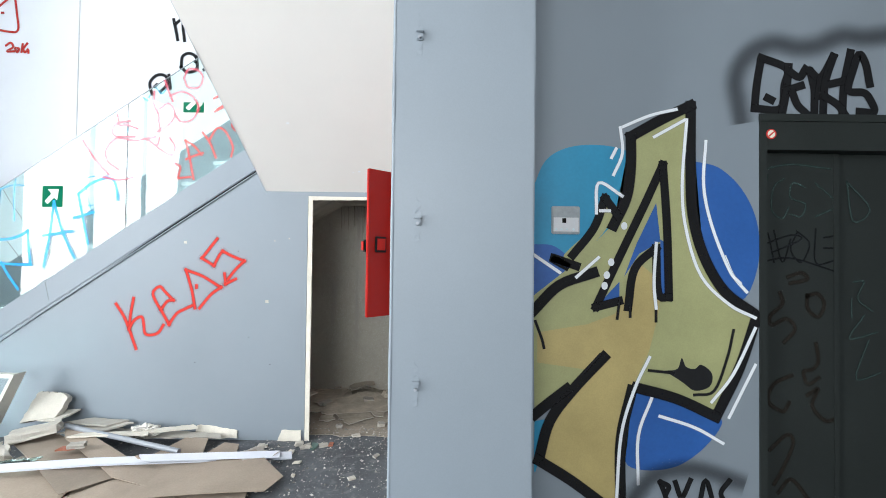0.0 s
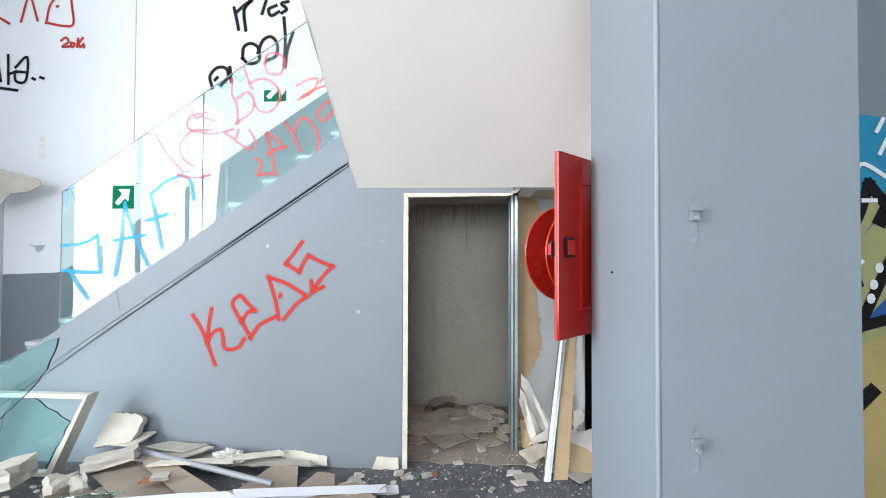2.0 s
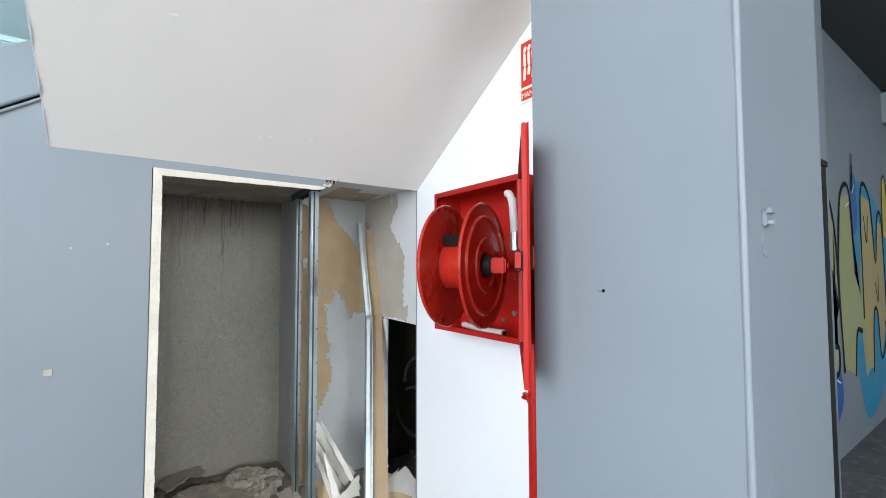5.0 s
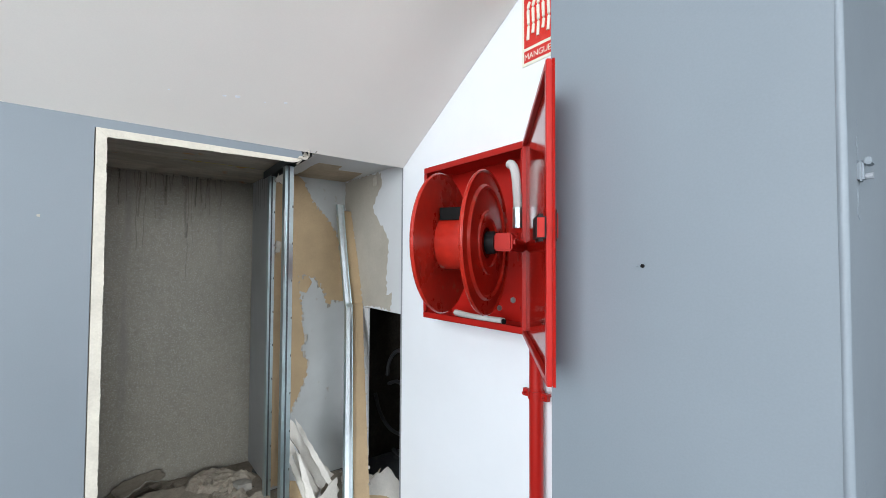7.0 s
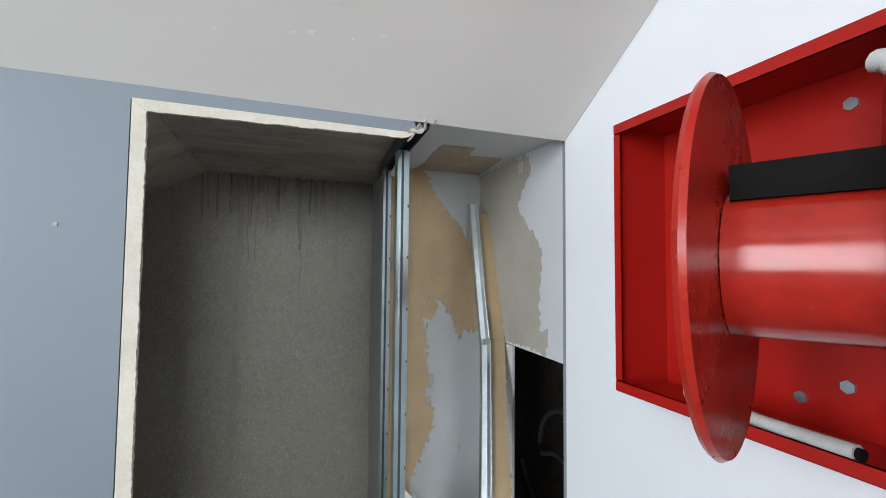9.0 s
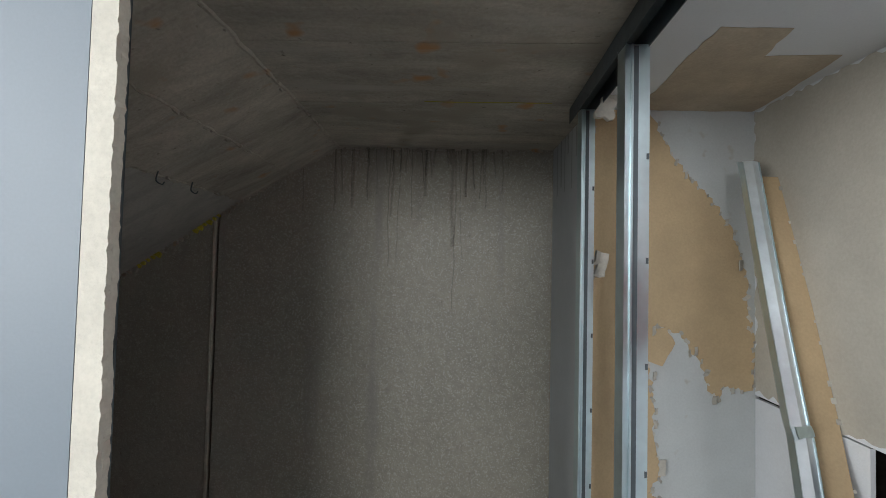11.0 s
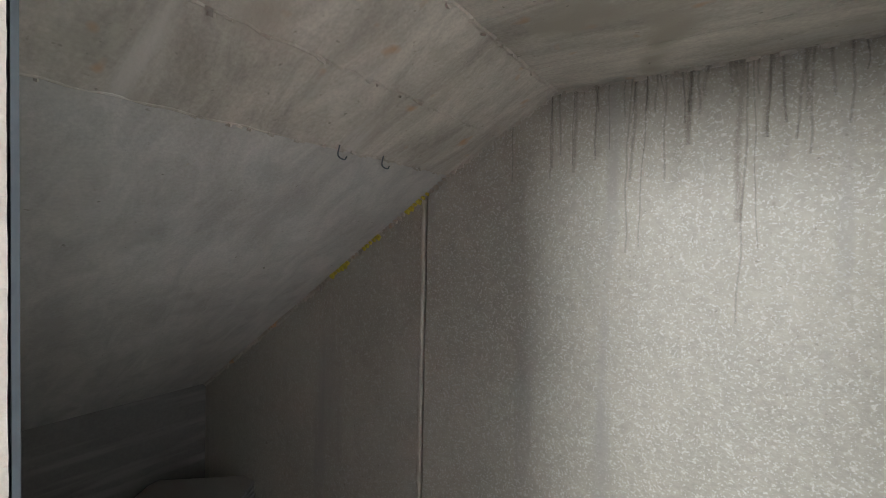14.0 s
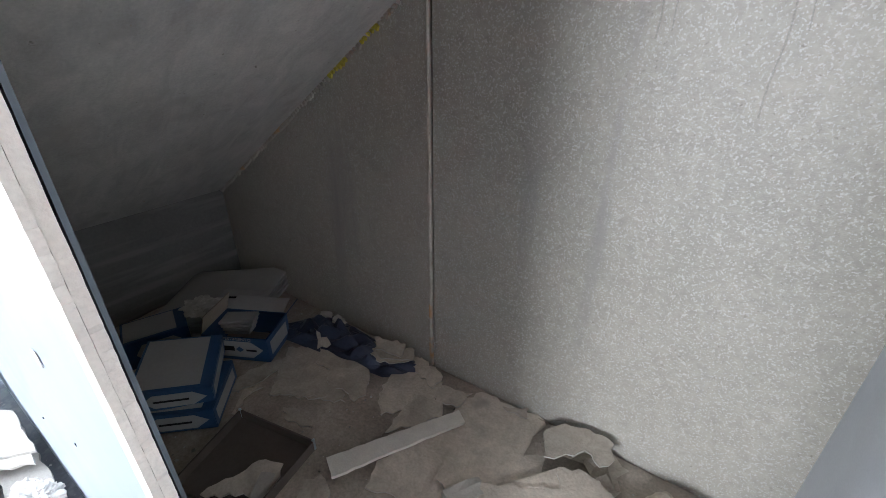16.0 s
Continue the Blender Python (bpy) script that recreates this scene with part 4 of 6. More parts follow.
for a in ((0.20, 0.10, 0.206, H - 0.10), (0.50, 0.10, 0.506, H - 0.10), (0.2065, 0.10, 0.4995, 0.106), (0.2065, H - 0.106, 0.4995, H - 0.10)):
    part("window_rim", box(a[0], -0.010, a[1], a[2], -0.0032, a[3], m=DM), "red", door)
latch = part("latch", box(W - 0.066, 0.0162, 0.304, W + 0.008, 0.038, 0.362, m=DM), "black", door, "black plastic latch with a red tongue", bevel=0.006)
part("tongue", box(W + 0.0084, 0.021, 0.312, W + 0.013, 0.036, 0.353, m=DM), "redtape", latch)
esc = part("latch_frame", box(W - 0.10, -0.012, 0.303, W - 0.035, -0.0034, 0.378, m=DM), "black", door, bevel=0.003)
part("pull", box(W - 0.09, -0.016, 0.313, W - 0.045, -0.0125, 0.368, m=DM), "redtape", esc)
part("hinge", rod((CX0 - 0.006, CY0 - 0.004, CZ0 + 0.01), (CX0 - 0.006, CY0 - 0.004, CZ1 - 0.01), 0.006, 8), "red", cab)

# reel, swung out of the cabinet
ax = Vector((-0.455, 0.89, 0)).normalized()
nc = Vector((-0.089, 2.366, 1.562))
RM = Matrix.Translation(nc) @ ax.to_track_quat("Z", "Y").to_matrix().to_4x4()
reel = thing("hose_reel", (0.2, 2.44, 1.562), "empty red steel hose reel on a swing arm", "hose reel")
prof = [(0.050, 0), (0.075, -0.004), (0.078, -0.010), (0.100, -0.010), (0.103, -0.004), (0.168, -0.002), (0.173, -0.010), (0.180, -0.010), (0.186, -0.002), (0.222, 0.000), (0.229, -0.006), (0.233, 0.0), (0.229, 0.006), (0.222, 0.004), (0.103, 0.004), (0.050, 0.004)]
part("disc", lathe(prof, RM, 64), "reddisc", reel, "ribbed red side disc", smooth=True)
part("disc", lathe([(r, 0.152 - z) for r, z in prof], RM, 64), "reddisc", reel, smooth=True)
part("drum", lathe([(0.088, 0.006), (0.088, 0.147), (0.060, 0.147), (0.060, 0.006), (0.088, 0.006)], RM @ Matrix.Rotation(0.4, 4, "Z"), 40), "reddrum", reel, smooth=True)
SMX = Matrix(((ax.x, -ax.y, 0, nc.x + ax.x * 0.075), (ax.y, ax.x, 0, nc.y + ax.y * 0.075), (0, 0, 1, nc.z + 0.072), (0, 0, 0, 1)))
# solid black box in place of the dark opening between the discs
part("drum_slot", box(-0.066, -0.055, 0.0, 0.066, 0.060, 0.040, m=SMX), "dark", reel, "black box standing for the dark opening above the drum")
part("hub", lathe([(0.002, -0.03), (0.034, -0.03), (0.037, -0.02), (0.037, 0.0)], RM, 32), "black", reel, "black hub ring", smooth=True)
BM = Matrix.Translation(nc - ax * 0.058) @ ax.to_track_quat("Y", "Z").to_matrix().to_4x4()
valve = part("valve_block", box(-0.028, -0.030, -0.028, 0.028, 0.030, 0.028, m=BM), "redtape", reel, bevel=0.006)
part("plug", rod(BM @ Vector((0, -0.030, 0)), BM @ Vector((0, -0.035, 0)), 0.012, 6), "red", valve)
e0 = nc - ax * 0.058
arm_end = Vector((0.165, 2.432, 1.555))
part("arm", rod(e0, arm_end, 0.022, 12), "red", reel)
part("pivot", rod(arm_end - Vector((0, 0, 0.062)), arm_end + Vector((0, 0, 0.062)), 0.026, 14), "red", reel)
for dz in (-0.066, 0.052):
    part("collar", rod(arm_end + Vector((0, 0, dz)), arm_end + Vector((0, 0, dz + 0.014)), 0.034, 6), "red", reel)
hose = thing("hose", (0.13, 2.44, 1.63), "short bent end of white woven hose on a metal ferrule", "hose")
part("tube", hose_tube([(0.135, 2.438, 1.70), (0.135, 2.442, 1.77), (0.138, 2.452, 1.83), (0.142, 2.470, 1.862), (0.147, 2.49, 1.872)], 0.017), "hose", hose, smooth=True)
part("ferrule", rod((0.135, 2.438, 1.625), (0.135, 2.438, 1.70), 0.019, 14), "steel", hose)
cut = thing("hose_offcut", (0.2, 2.7, 1.26), "cut-off piece of grey-white hose lying in the cabinet", "hose")
part("tube", hose_tube([(0.215, 2.88, 1.270), (0.19, 2.78, 1.268), (0.172, 2.68, 1.268), (0.160, 2.535, 1.272)], 0.0145), "hose", cut, smooth=True)
part("bore", rod((0.1605, 2.538, 1.272), (0.1596, 2.527, 1.272), 0.010, 10), "dark", cut)

riser = thing("riser_pipe", (0.27, 2.466, 0), "red painted fire riser pipe with a bolted clamp", "pipe")
part("pipe", rod((0.272, 2.466, 0), (0.272, 2.466, CZ0), 0.027, 20), "red", riser, smooth=True)
part("clamp", rod((0.272, 2.466, 0.975), (0.272, 2.466, 1.005), 0.032, 20), "red", riser)
for dy in (-0.045, 0.045):
    part("lug", box(0.262, 2.466 + dy - 0.014, 0.976, 0.280, 2.466 + dy + 0.014, 1.004), "red", riser)
    part("bolt", rod((0.245, 2.466 + dy, 0.990), (0.300, 2.466 + dy, 0.990), 0.006, 6), "red", riser)

# hose sign, facing the room from the white wall
sign = thing("hose_sign", (0.323, 2.475, 2.322), "red and white hose sign lettered MANGUERA", "sign")
SY, SZ = 2.58, 2.322
part("plate", box(0.320, SY - 0.21, SZ, 0.3247, SY, SZ + 0.30), "signcream", sign, bevel=0.001)
part("field", box(0.3190, SY - 0.197, SZ + 0.075, 0.3199, SY - 0.013, SZ + 0.287), "signred", sign)
part("band", box(0.3190, SY - 0.197, SZ + 0.013, 0.3199, SY - 0.013, SZ + 0.062), "signred", sign)
TM = Matrix(((0, 0, -1, 0.3186), (-1, 0, 0, SY - 0.105), (0, 1, 0, SZ + 0.024), (0, 0, 0, 1)))
text("lettering", "MANGUERA", 0.036, TM, "signcream", sign, 0.0003, 0.92)
for i in range(5):
    y = SY - 0.035 - 0.026 * i
    part("coil", hose_tube([(0.3185, y, SZ + 0.105 + 0.02 * (i % 2)), (0.3185, y - 0.004, SZ + 0.16), (0.3185, y - 0.002, SZ + 0.24), (0.3185, y - 0.012, SZ + 0.262)], 0.0075, 6), "signcream", sign)

# ---- lift door, switch, pillar clips ----
lift = thing("lift_door", (1.94, 2.0, 0), "dark green-grey steel lift doors covered in scribbles", "lift door")
part("frame_side", box(1.512, 1.942, 0, 1.545, 2.06, 2.205), "lift", lift)
part("frame_side", box(2.325, 1.942, 0, 2.36, 2.06, 2.205), "lift", lift)
part("frame_top", box(1.5455, 1.942, 2.045, 2.3245, 2.06, 2.205), "lift", lift)
part("frame_cap", box(1.505, 1.934, 2.178, 2.367, 1.9415, 2.212), "lift", lift)
part("leaf", box(1.546, 2.002, 0.01, 1.930, 2.03, 2.044), "lift", lift)
part("leaf", box(1.932, 2.016, 0.01, 2.324, 2.044, 2.044), "lift", lift)
part("edge", box(1.905, 1.998, 0.01, 1.930, 2.0015, 2.044), "lift", lift)
liftart = on_y(2.0005, 1.5, 0)
paint("scrawl", LIFT_BROWN, 3.0, liftart, SP["brown"], lift, "dark brown sprayed letters")
paint("scrawl", LIFT_BLACK, 1.0, liftart, SP["ink"], lift, "thin black marker tag")
paint("scrawl", LIFT_GREEN, 1.0, liftart, SP["green"], lift, "thin green marker letters")
st = thing("warning_sticker", (1.565, 1.94, 2.11), "small round red and white prohibition sticker", "sticker")
SM = look((1.563, 1.9405, 2.118), (1.563, 2.94, 2.118))
part("disc", lathe([(0.001, 0.0), (0.024, 0.0), (0.024, -0.001)], SM, 28), "signred", st)
part("centre", lathe([(0.0005, 0.0010), (0.018, 0.0010)], SM, 28), "signcream", st)
part("bar", box(-0.018, -0.003, 0.0013, 0.018, 0.003, 0.0016, m=SM @ Matrix.Rotation(radians(40), 4, "Z")), "signred", st)

M["switchgrey"] = mat("grey_scuffed_plastic", (0.30, 0.33, 0.34), 0.5, vary=0.15, scale=20)
sw = thing("switch_box", (0.605, 1.95, 1.645), "gutted grey switch box with a dark slot", "switch")
part("plate", box(0.540, 1.938, 1.638, 0.672, 1.9495, 1.768), "switchgrey", sw, bevel=0.004)
part("panel", box(0.548, 1.9345, 1.650, 0.664, 1.9375, 1.715), "pale", sw)
part("slot", box(0.588, 1.932, 1.690, 0.606, 1.9343, 1.712), "dark", sw)
for x in (0.560, 0.584, 0.610, 0.640):
    part("screw", rod((x, 1.931, 1.660), (x, 1.9344, 1.660), 0.005, 8), "steel", sw)

def pipe_clip(z):
    c = thing("pipe_clip", (-0.056, 1.507, z), "small grey-painted pipe clip screwed to the pillar", "clip", "clips on the pillar")
    part("base", box(-0.070, 1.498, z - 0.016, -0.044, 1.507, z + 0.018), "grey", c, bevel=0.003)
    part("jaw", box(-0.072, 1.488, z + 0.010, -0.042, 1.4979, z + 0.022), "grey", c, bevel=0.002)
    part("filler", slab([(-0.010, -0.075), (0.006, -0.08), (0.010, 0.0), (0.008, 0.07), (-0.008, 0.09)], 0.0004, Matrix.Translation((-0.057, 1.5070, z)) @ Matrix.Rotation(radians(90), 4, "X"), 0, 0.012, 0.003, 3), "grey", c)
    part("screw", rod((-0.057, 1.488, z - 0.008), (-0.057, 1.4975, z - 0.008), 0.0055, 10), "tube", c)
    return c


for z in (1.654, 1.055, 2.335):
    pipe_clip(z)
for nm, x, y, z in (("wall_plug", -0.158, 1.828, 1.493),):
    w = thing(nm, (x, y, z), "dark broken plug hole in the pillar", "plug hole")
    part("hole", rod((x + 0.004, y, z), (x - 0.0005, y, z), 0.004, 10), "dark", w)
    part("rim", hose_tube([(x, y + 0.008, z), (x - 0.002, y + 0.012, z + 0.001)], 0.002, 6), "grey", w)

# uneven plastered corner of the pillar
rng = random.Random(14)
bm = bmesh.new()
rings = []
for i in range(121):
    z = 0.05 * i
    w = noise.noise(Vector((0.0, 3.0, z * 2.3))) * 0.0014 + rng.uniform(-0.0003, 0.0003)
    r = 0.0082 + noise.noise(Vector((5.0, 0.0, z * 4.0))) * 0.0016
    rings.append([bm.verts.new((-0.1485 - w + r * math.cos(a), 1.5135 - w + r * math.sin(a), min(z, 5.995))) for a in [k * math.pi / 6 for k in range(12)]])
for a, b in zip(rings, rings[1:]):
    for k in range(12):
        bm.faces.new((a[k], a[(k + 1) % 12], b[(k + 1) % 12], b[k]))
tagged(part("trim_pillar_corner", bm, "grey", smooth=True), "uneven filled corner bead of the grey pillar", "trim", kind="structure")

# scars in the stair wall
rng = random.Random(12)
for x, z, s in ((-1.416, 1.139, 0.014), (-1.56, 0.84, 0.004), (-2.10, 1.62, 0.012), (-1.36, 1.64, 0.005), (-1.24, 1.66, 0.005), (-2.0, 0.63, 0.003), (-1.66, 1.55, 0.004), (-1.38, 0.62, 0.004)):
    w = thing("wall_scar", (x, FW, z), "small chipped screw hole in the grey wall", "chip")
    part("filler", slab([(-s, -s * 0.8), (s, -s), (s * 0.8, s), (-s, s * 0.7)], 0.0012, Matrix.Translation((x, FW - 0.0014, z)) @ Matrix.Rotation(radians(90), 4, "X"), 0, 0.006, 0.001, int(x * 100)), "greige" if s > 0.011 or z > 1.6 else "dark", w)

# specks of filler on the sloping soffit
for i, (x, y) in enumerate(((-0.868, 3.327), (-0.677, 3.304), (-0.629, 3.295), (-0.521, 3.293), (-0.438, 3.276), (-1.05, 2.9), (-0.2, 2.7))):
    z = 2.052 + (3.50 - y) * 0.645
    w = thing("wall_scar", (x, y, z), "small white filler speck on the cream soffit", "chip")
    q = 0.004 + 0.003 * (i % 3)
    part("filler", slab([(-q, -q * .5), (q, -q * .6), (q * .8, q * .5), (-q, q * .6)], 0.0012, Matrix.Translation((x, y, z - 0.0016)) @ Matrix.Rotation(math.atan(-0.645), 4, "X"), 0, 0.006, 0.001, i), "white", w)

# ---- metal studs and the torn niche ----
def c_stud(name, x0, x1, y0, y1, z0, z1, label):
    s = thing(name, ((x0 + x1) / 2, (y0 + y1) / 2, z0), label, "metal stud", "galvanised studs")
    part("web", box(x0, y0, z0, x1, y0 + 0.0015, z1), "steel", s)
    part("flange", box(x0, y0 + 0.0016, z0, x0 + 0.0015, y1, z1), "steel", s)
    part("flange", box(x1 - 0.0015, y0 + 0.0016, z0, x1, y1, z1), "steel", s)
    xm = (x0 + x1) / 2
    # raised dark strip imitates the shaded groove of the profile
    part("groove", box(xm - 0.008, y0 - 0.0012, z0 + 0.004, xm + 0.003, y0 - 0.0001, z1 - 0.004), "darksteel", s)
    part("rib", box(xm - 0.0125, y0 - 0.005, z0 + 0.002, xm - 0.0082, y0 - 0.0002, z1 - 0.002), "steel", s)
    part("rib", box(x0, y0 - 0.006, z0 + 0.002, x0 + 0.004, y0 - 0.0002, z1 - 0.002), "steel", s)
    k = int((z1 - z0) / 0.21)
    for i in range(k):
        part("punching", box(x1 - 0.006, y0 - 0.0014, z0 + 0.12 + 0.21 * i, x1 - 0.001, y0 - 0.0003, z0 + 0.132 + 0.21 * i), "darksteel", s)
    return s


c_stud("metal_stud", -0.262, -0.210, 3.815, 3.850, 0.004, 2.040, "upright galvanised steel stud at the torn doorway edge")
c_stud("metal_stud", -0.238, -0.198, 4.185, 4.220, 0.004, 2.040, "upright galvanised steel stud at the niche rear")
cs = thing("metal_stud", (0.342, 3.51, 0.02), "narrow galvanised corner stud of the white wall", "metal stud", "galvanised studs")
part("web", box(0.333, 3.503, 0.02, 0.350, 3.505, 2.068), "tube", cs)
part("flange", box(0.333, 3.5052, 0.02, 0.335, 3.529, 2.068), "tube", cs)
part("lip", box(0.3455, 3.4995, 0.02, 0.350, 3.5028, 2.068), "steel", cs)
track = thing("metal_track", (-0.3, 3.5, 2.03), "dark galvanised ceiling track joining the studs", "metal track")
TA, TB = Vector((-0.252, 3.505, 2.080)), Vector((-0.215, 4.30, 2.080))
tm = Matrix.Translation(TA) @ (TB - TA).to_track_quat("Y", "Z").to_matrix().to_4x4()
ln = (TB - TA).length
part("web", box(-0.024, 0, 0.0, 0.024, ln, 0.002, m=tm), "darksteel", track)
part("flange", box(-0.026, 0, -0.045, -0.0242, ln, 0.002, m=tm), "darksteel", track)
part("flange", box(0.0242, 0, -0.045, 0.026, ln, 0.002, m=tm), "darksteel", track)
shred = thing("torn_board_edge", (-0.27, 3.5, 2.01), "torn plaster and paper at the broken end of the lintel", "plaster scrap")
for i, (x, y, z, s) in enumerate(((-0.275, 3.505, 2.02, 0.03), (-0.262, 3.512, 2.035, 0.025), (-0.245, 3.506, 2.05, 0.03), (-0.21, 3.508, 2.06, 0.022), (-0.29, 3.515, 2.0, 0.02))):
    part("shred", slab([(-s, -s * .5), (s * .6, -s * .4), (s, s * .3), (-s * .3, s * .6)], 0.006, pose(x, y, z, 60 + 20 * i, 10 * i, 33 * i), 0.002, 0.01, 0.004, i), "plaster", shred)

lumps = thing("plaster_scrap", (-0.19, 4.13, 2.0), "loose white plaster scraps caught behind the stud", "plaster scrap")
for i, (x, z, s) in enumerate(((-0.190, 2.02, 0.030), (-0.180, 2.045, 0.022), (-0.168, 1.61, 0.024), (-0.170, 1.575, 0.018))):
    part("scrap", slab([(-s, -s * .8), (s * .7, -s), (s, s * .6), (-s * .4, s)], 0.016, Matrix.Translation((x, 4.135 if z > 1.8 else 4.225, z)) @ Matrix.Rotation(radians(90), 4, "X"), 0.004, 0.012, 0.005, 40 + i), "plaster", lumps)

paperM = on_y(4.3175, 0, 0)
tears = thing("torn_paper", (0.1, 4.317, 1.2), "torn brown paper layer on the niche rear board", "torn paper")
T1 = ragged([(-0.175, 2.087), (0.0, 2.087), (0.021, 2.07), (0.124, 1.895), (0.215, 1.81), (0.262, 1.734), (0.308, 1.615), (0.345, 1.386), (0.346, 1.289), (0.340, 1.213), (0.309, 1.207), (0.264, 1.224), (0.218, 1.175), (0.18, 1.278), (0.143, 1.342), (0.116, 1.385), (0.067, 1.401), (0.005, 1.392), (0.01, 1.299), (0.035, 1.193), (0.030, 1.087), (0.065, 0.971), (0.031, 0.899), (0.085, 0.80), (0.07, 0.70), (0.02, 0.60), (-0.05, 0.44), (-0.08, 0.20), (-0.09, 0.02), (-0.175, 0.02)], 0.016, 0.009, random.Random(5))
part("sheet", prism(T1, "y", 4.3160, 4.3178), "paper", tears)
rng = random.Random(8)
for (x, z) in ((0.03, 1.39), (0.035, 1.25), (0.04, 1.10), (0.06, 0.97), (0.05, 0.86), (0.08, 0.79), (0.16, 1.33), (0.22, 1.18), (0.13, 1.88), (0.30, 1.60), (-0.16, 1.56), (-0.165, 1.60), (-0.16, 2.02)):
    s = rng.uniform(0.012, 0.026)
    part("curl", slab([(-s * .4, -s), (s * .4, -s * .8), (s * .5, s), (-s * .3, s * .9)], 0.003, Matrix.Translation((x, 4.312, z)) @ Matrix.Rotation(radians(90), 4, "X") @ Matrix.Rotation(rng.uniform(-0.5, 0.5), 4, "Y"), 0.001, 0.008, 0.003, int(z * 100)), "plaster", tears)
for i, p in enumerate(T1):
    if i % 2 and p[0] > -0.15 and p[1] < 2.05:
        s = rng.uniform(0.005, 0.013)
        part("torn_edge", slab([(-s * .5, -s), (s * .5, -s * .7), (s * .4, s), (-s * .5, s * .8)], 0.0015, Matrix.Translation((p[0] + rng.uniform(-0.004, 0.004), 4.3150, p[1])) @ Matrix.Rotation(radians(90), 4, "X") @ Matrix.Rotation(rng.uniform(-0.9, 0.9), 4, "Z") @ Matrix.Rotation(rng.uniform(-0.5, 0.5), 4, "Y"), 0.0005, 0.006, 0.003, i), "plaster", tears)
part("patch", prism(ragged([(0.002, 1.393), (0.07, 1.402), (0.100, 1.353), (0.06, 1.280), (0.005, 1.299)], 0.015, 0.003, random.Random(2)), "y", 4.3135, 4.3155), "paper", tears)

fillr = thing("filler_patch", (0.347, 3.95, 1.6), "grey-beige filler smear on the white niche side", "filler")
part("smear", prism(ragged([(4.315, 2.0865), (3.949, 2.0865), (3.80, 2.075), (3.786, 2.007), (3.82, 1.965), (3.904, 1.857), (3.841, 1.789), (3.736, 1.685), (3.694, 1.619), (3.719, 1.459), (3.718, 1.294), (3.655, 1.311), (3.665, 1.200), (4.0, 1.202), (4.315, 1.210)], 0.018, 0.012, random.Random(6)), "x", 0.3465, 0.3478), "greige", fillr)
part("knot", slab([(-0.03, -0.015), (0.03, -0.02), (0.025, 0.02), (-0.03, 0.018)], 0.008, Matrix.Translation((0.346, 3.87, 2.03)) @ Matrix.Rotation(radians(-90), 4, "Y"), 0.002, 0.01, 0.004, 3), "plaster", fillr)
ceilp = thing("torn_paper", (0.1, 4.0, 2.087), "brown paper patch where the niche ceiling skin tore off", "torn paper")
part("sheet", prism(ragged([(-0.057, 3.832), (0.093, 3.834), (0.118, 3.955), (0.288, 3.943), (0.335, 4.25), (0.335, 4.312), (-0.05, 4.312), (-0.036, 4.166), (-0.052, 4.02)], 0.03, 0.004, random.Random(19)), "z", 2.0862, 2.0876), "oldpaper", ceilp)

# bent profile and the strip of board leaning behind it
def strip(pts, wv, tv, bm=None):
    """A bar through the points, with a width and a thickness vector."""
    bm = bm or bmesh.new()
    wv, tv = Vector(wv), Vector(tv)
    rings = []
    for p in pts:
        p = Vector(p)
        rings.append([bm.verts.new(q) for q in (p - wv / 2 - tv / 2, p + wv / 2 - tv / 2, p + wv / 2 + tv / 2, p - wv / 2 + tv / 2)])
    for a, b in zip(rings, rings[1:]):
        for k in range(4):
            bm.faces.new((a[k], a[(k + 1) % 4], b[(k + 1) % 4], b[k]))
    bm.faces.new(rings[0][::-1]), bm.faces.new(rings[-1])
    return bm


LP = [(0.255, 4.20, 1.901), (0.232, 4.06, 1.45), (0.224, 3.99, 1.225), (0.222, 3.975, 1.200), (0.16, 3.84, 0.95), (-0.066, 3.37, 0.0)]
ch = thing("metal_profile", (-0.066, 3.37, 0), "bent galvanised channel leaning in the niche", "metal profile")
# web in the lighter steel for its highlight, flanges in the darker
part("web", strip([(x - 0.0112, y, z) for x, y, z in LP], (0.0225, -0.009, 0.0), (0.0, 0.002, 0.001)), "zinc", ch)
part("web", strip([(x + 0.0112, y, z) for x, y, z in LP], (0.0225, 0.009, 0.0), (0.0, 0.002, 0.001)), "zinc", ch)
for dx in (-0.023, 0.023):
    part("flange", strip([(x + dx, y + 0.011, z) for x, y, z in LP], (0.002, 0, 0), (0, 0.024, 0.006)), "steel", ch)
part("kink", slab([(-0.022, -0.014), (0.022, -0.010), (0.020, 0.014), (-0.022, 0.012)], 0.004, pose(0.223, 3.978, 1.212, 70, 0, 10), 0.004, 0.01, 0.001, 2), "steel", ch)
sb = thing("board_strip", (0.02, 3.40, 0), "narrow leaning strip of plasterboard with its brown paper face", "board strip")
BP = [(0.285, 4.215, 1.86), (0.285, 4.10, 1.50), (0.283, 4.02, 1.22), (0.215, 3.87, 0.95), (0.022, 3.40, 0.0)]
part("face", strip([(x + 0.012, y, z) for x, y, z in BP], (0.098, 0.01, 0), (0, 0.004, 0)), "paper", sb)
part("core", strip([(x + 0.012, y + 0.008, z) for x, y, z in BP], (0.101, 0.01, 0), (0, 0.012, 0)), "board", sb)
rng = random.Random(17)
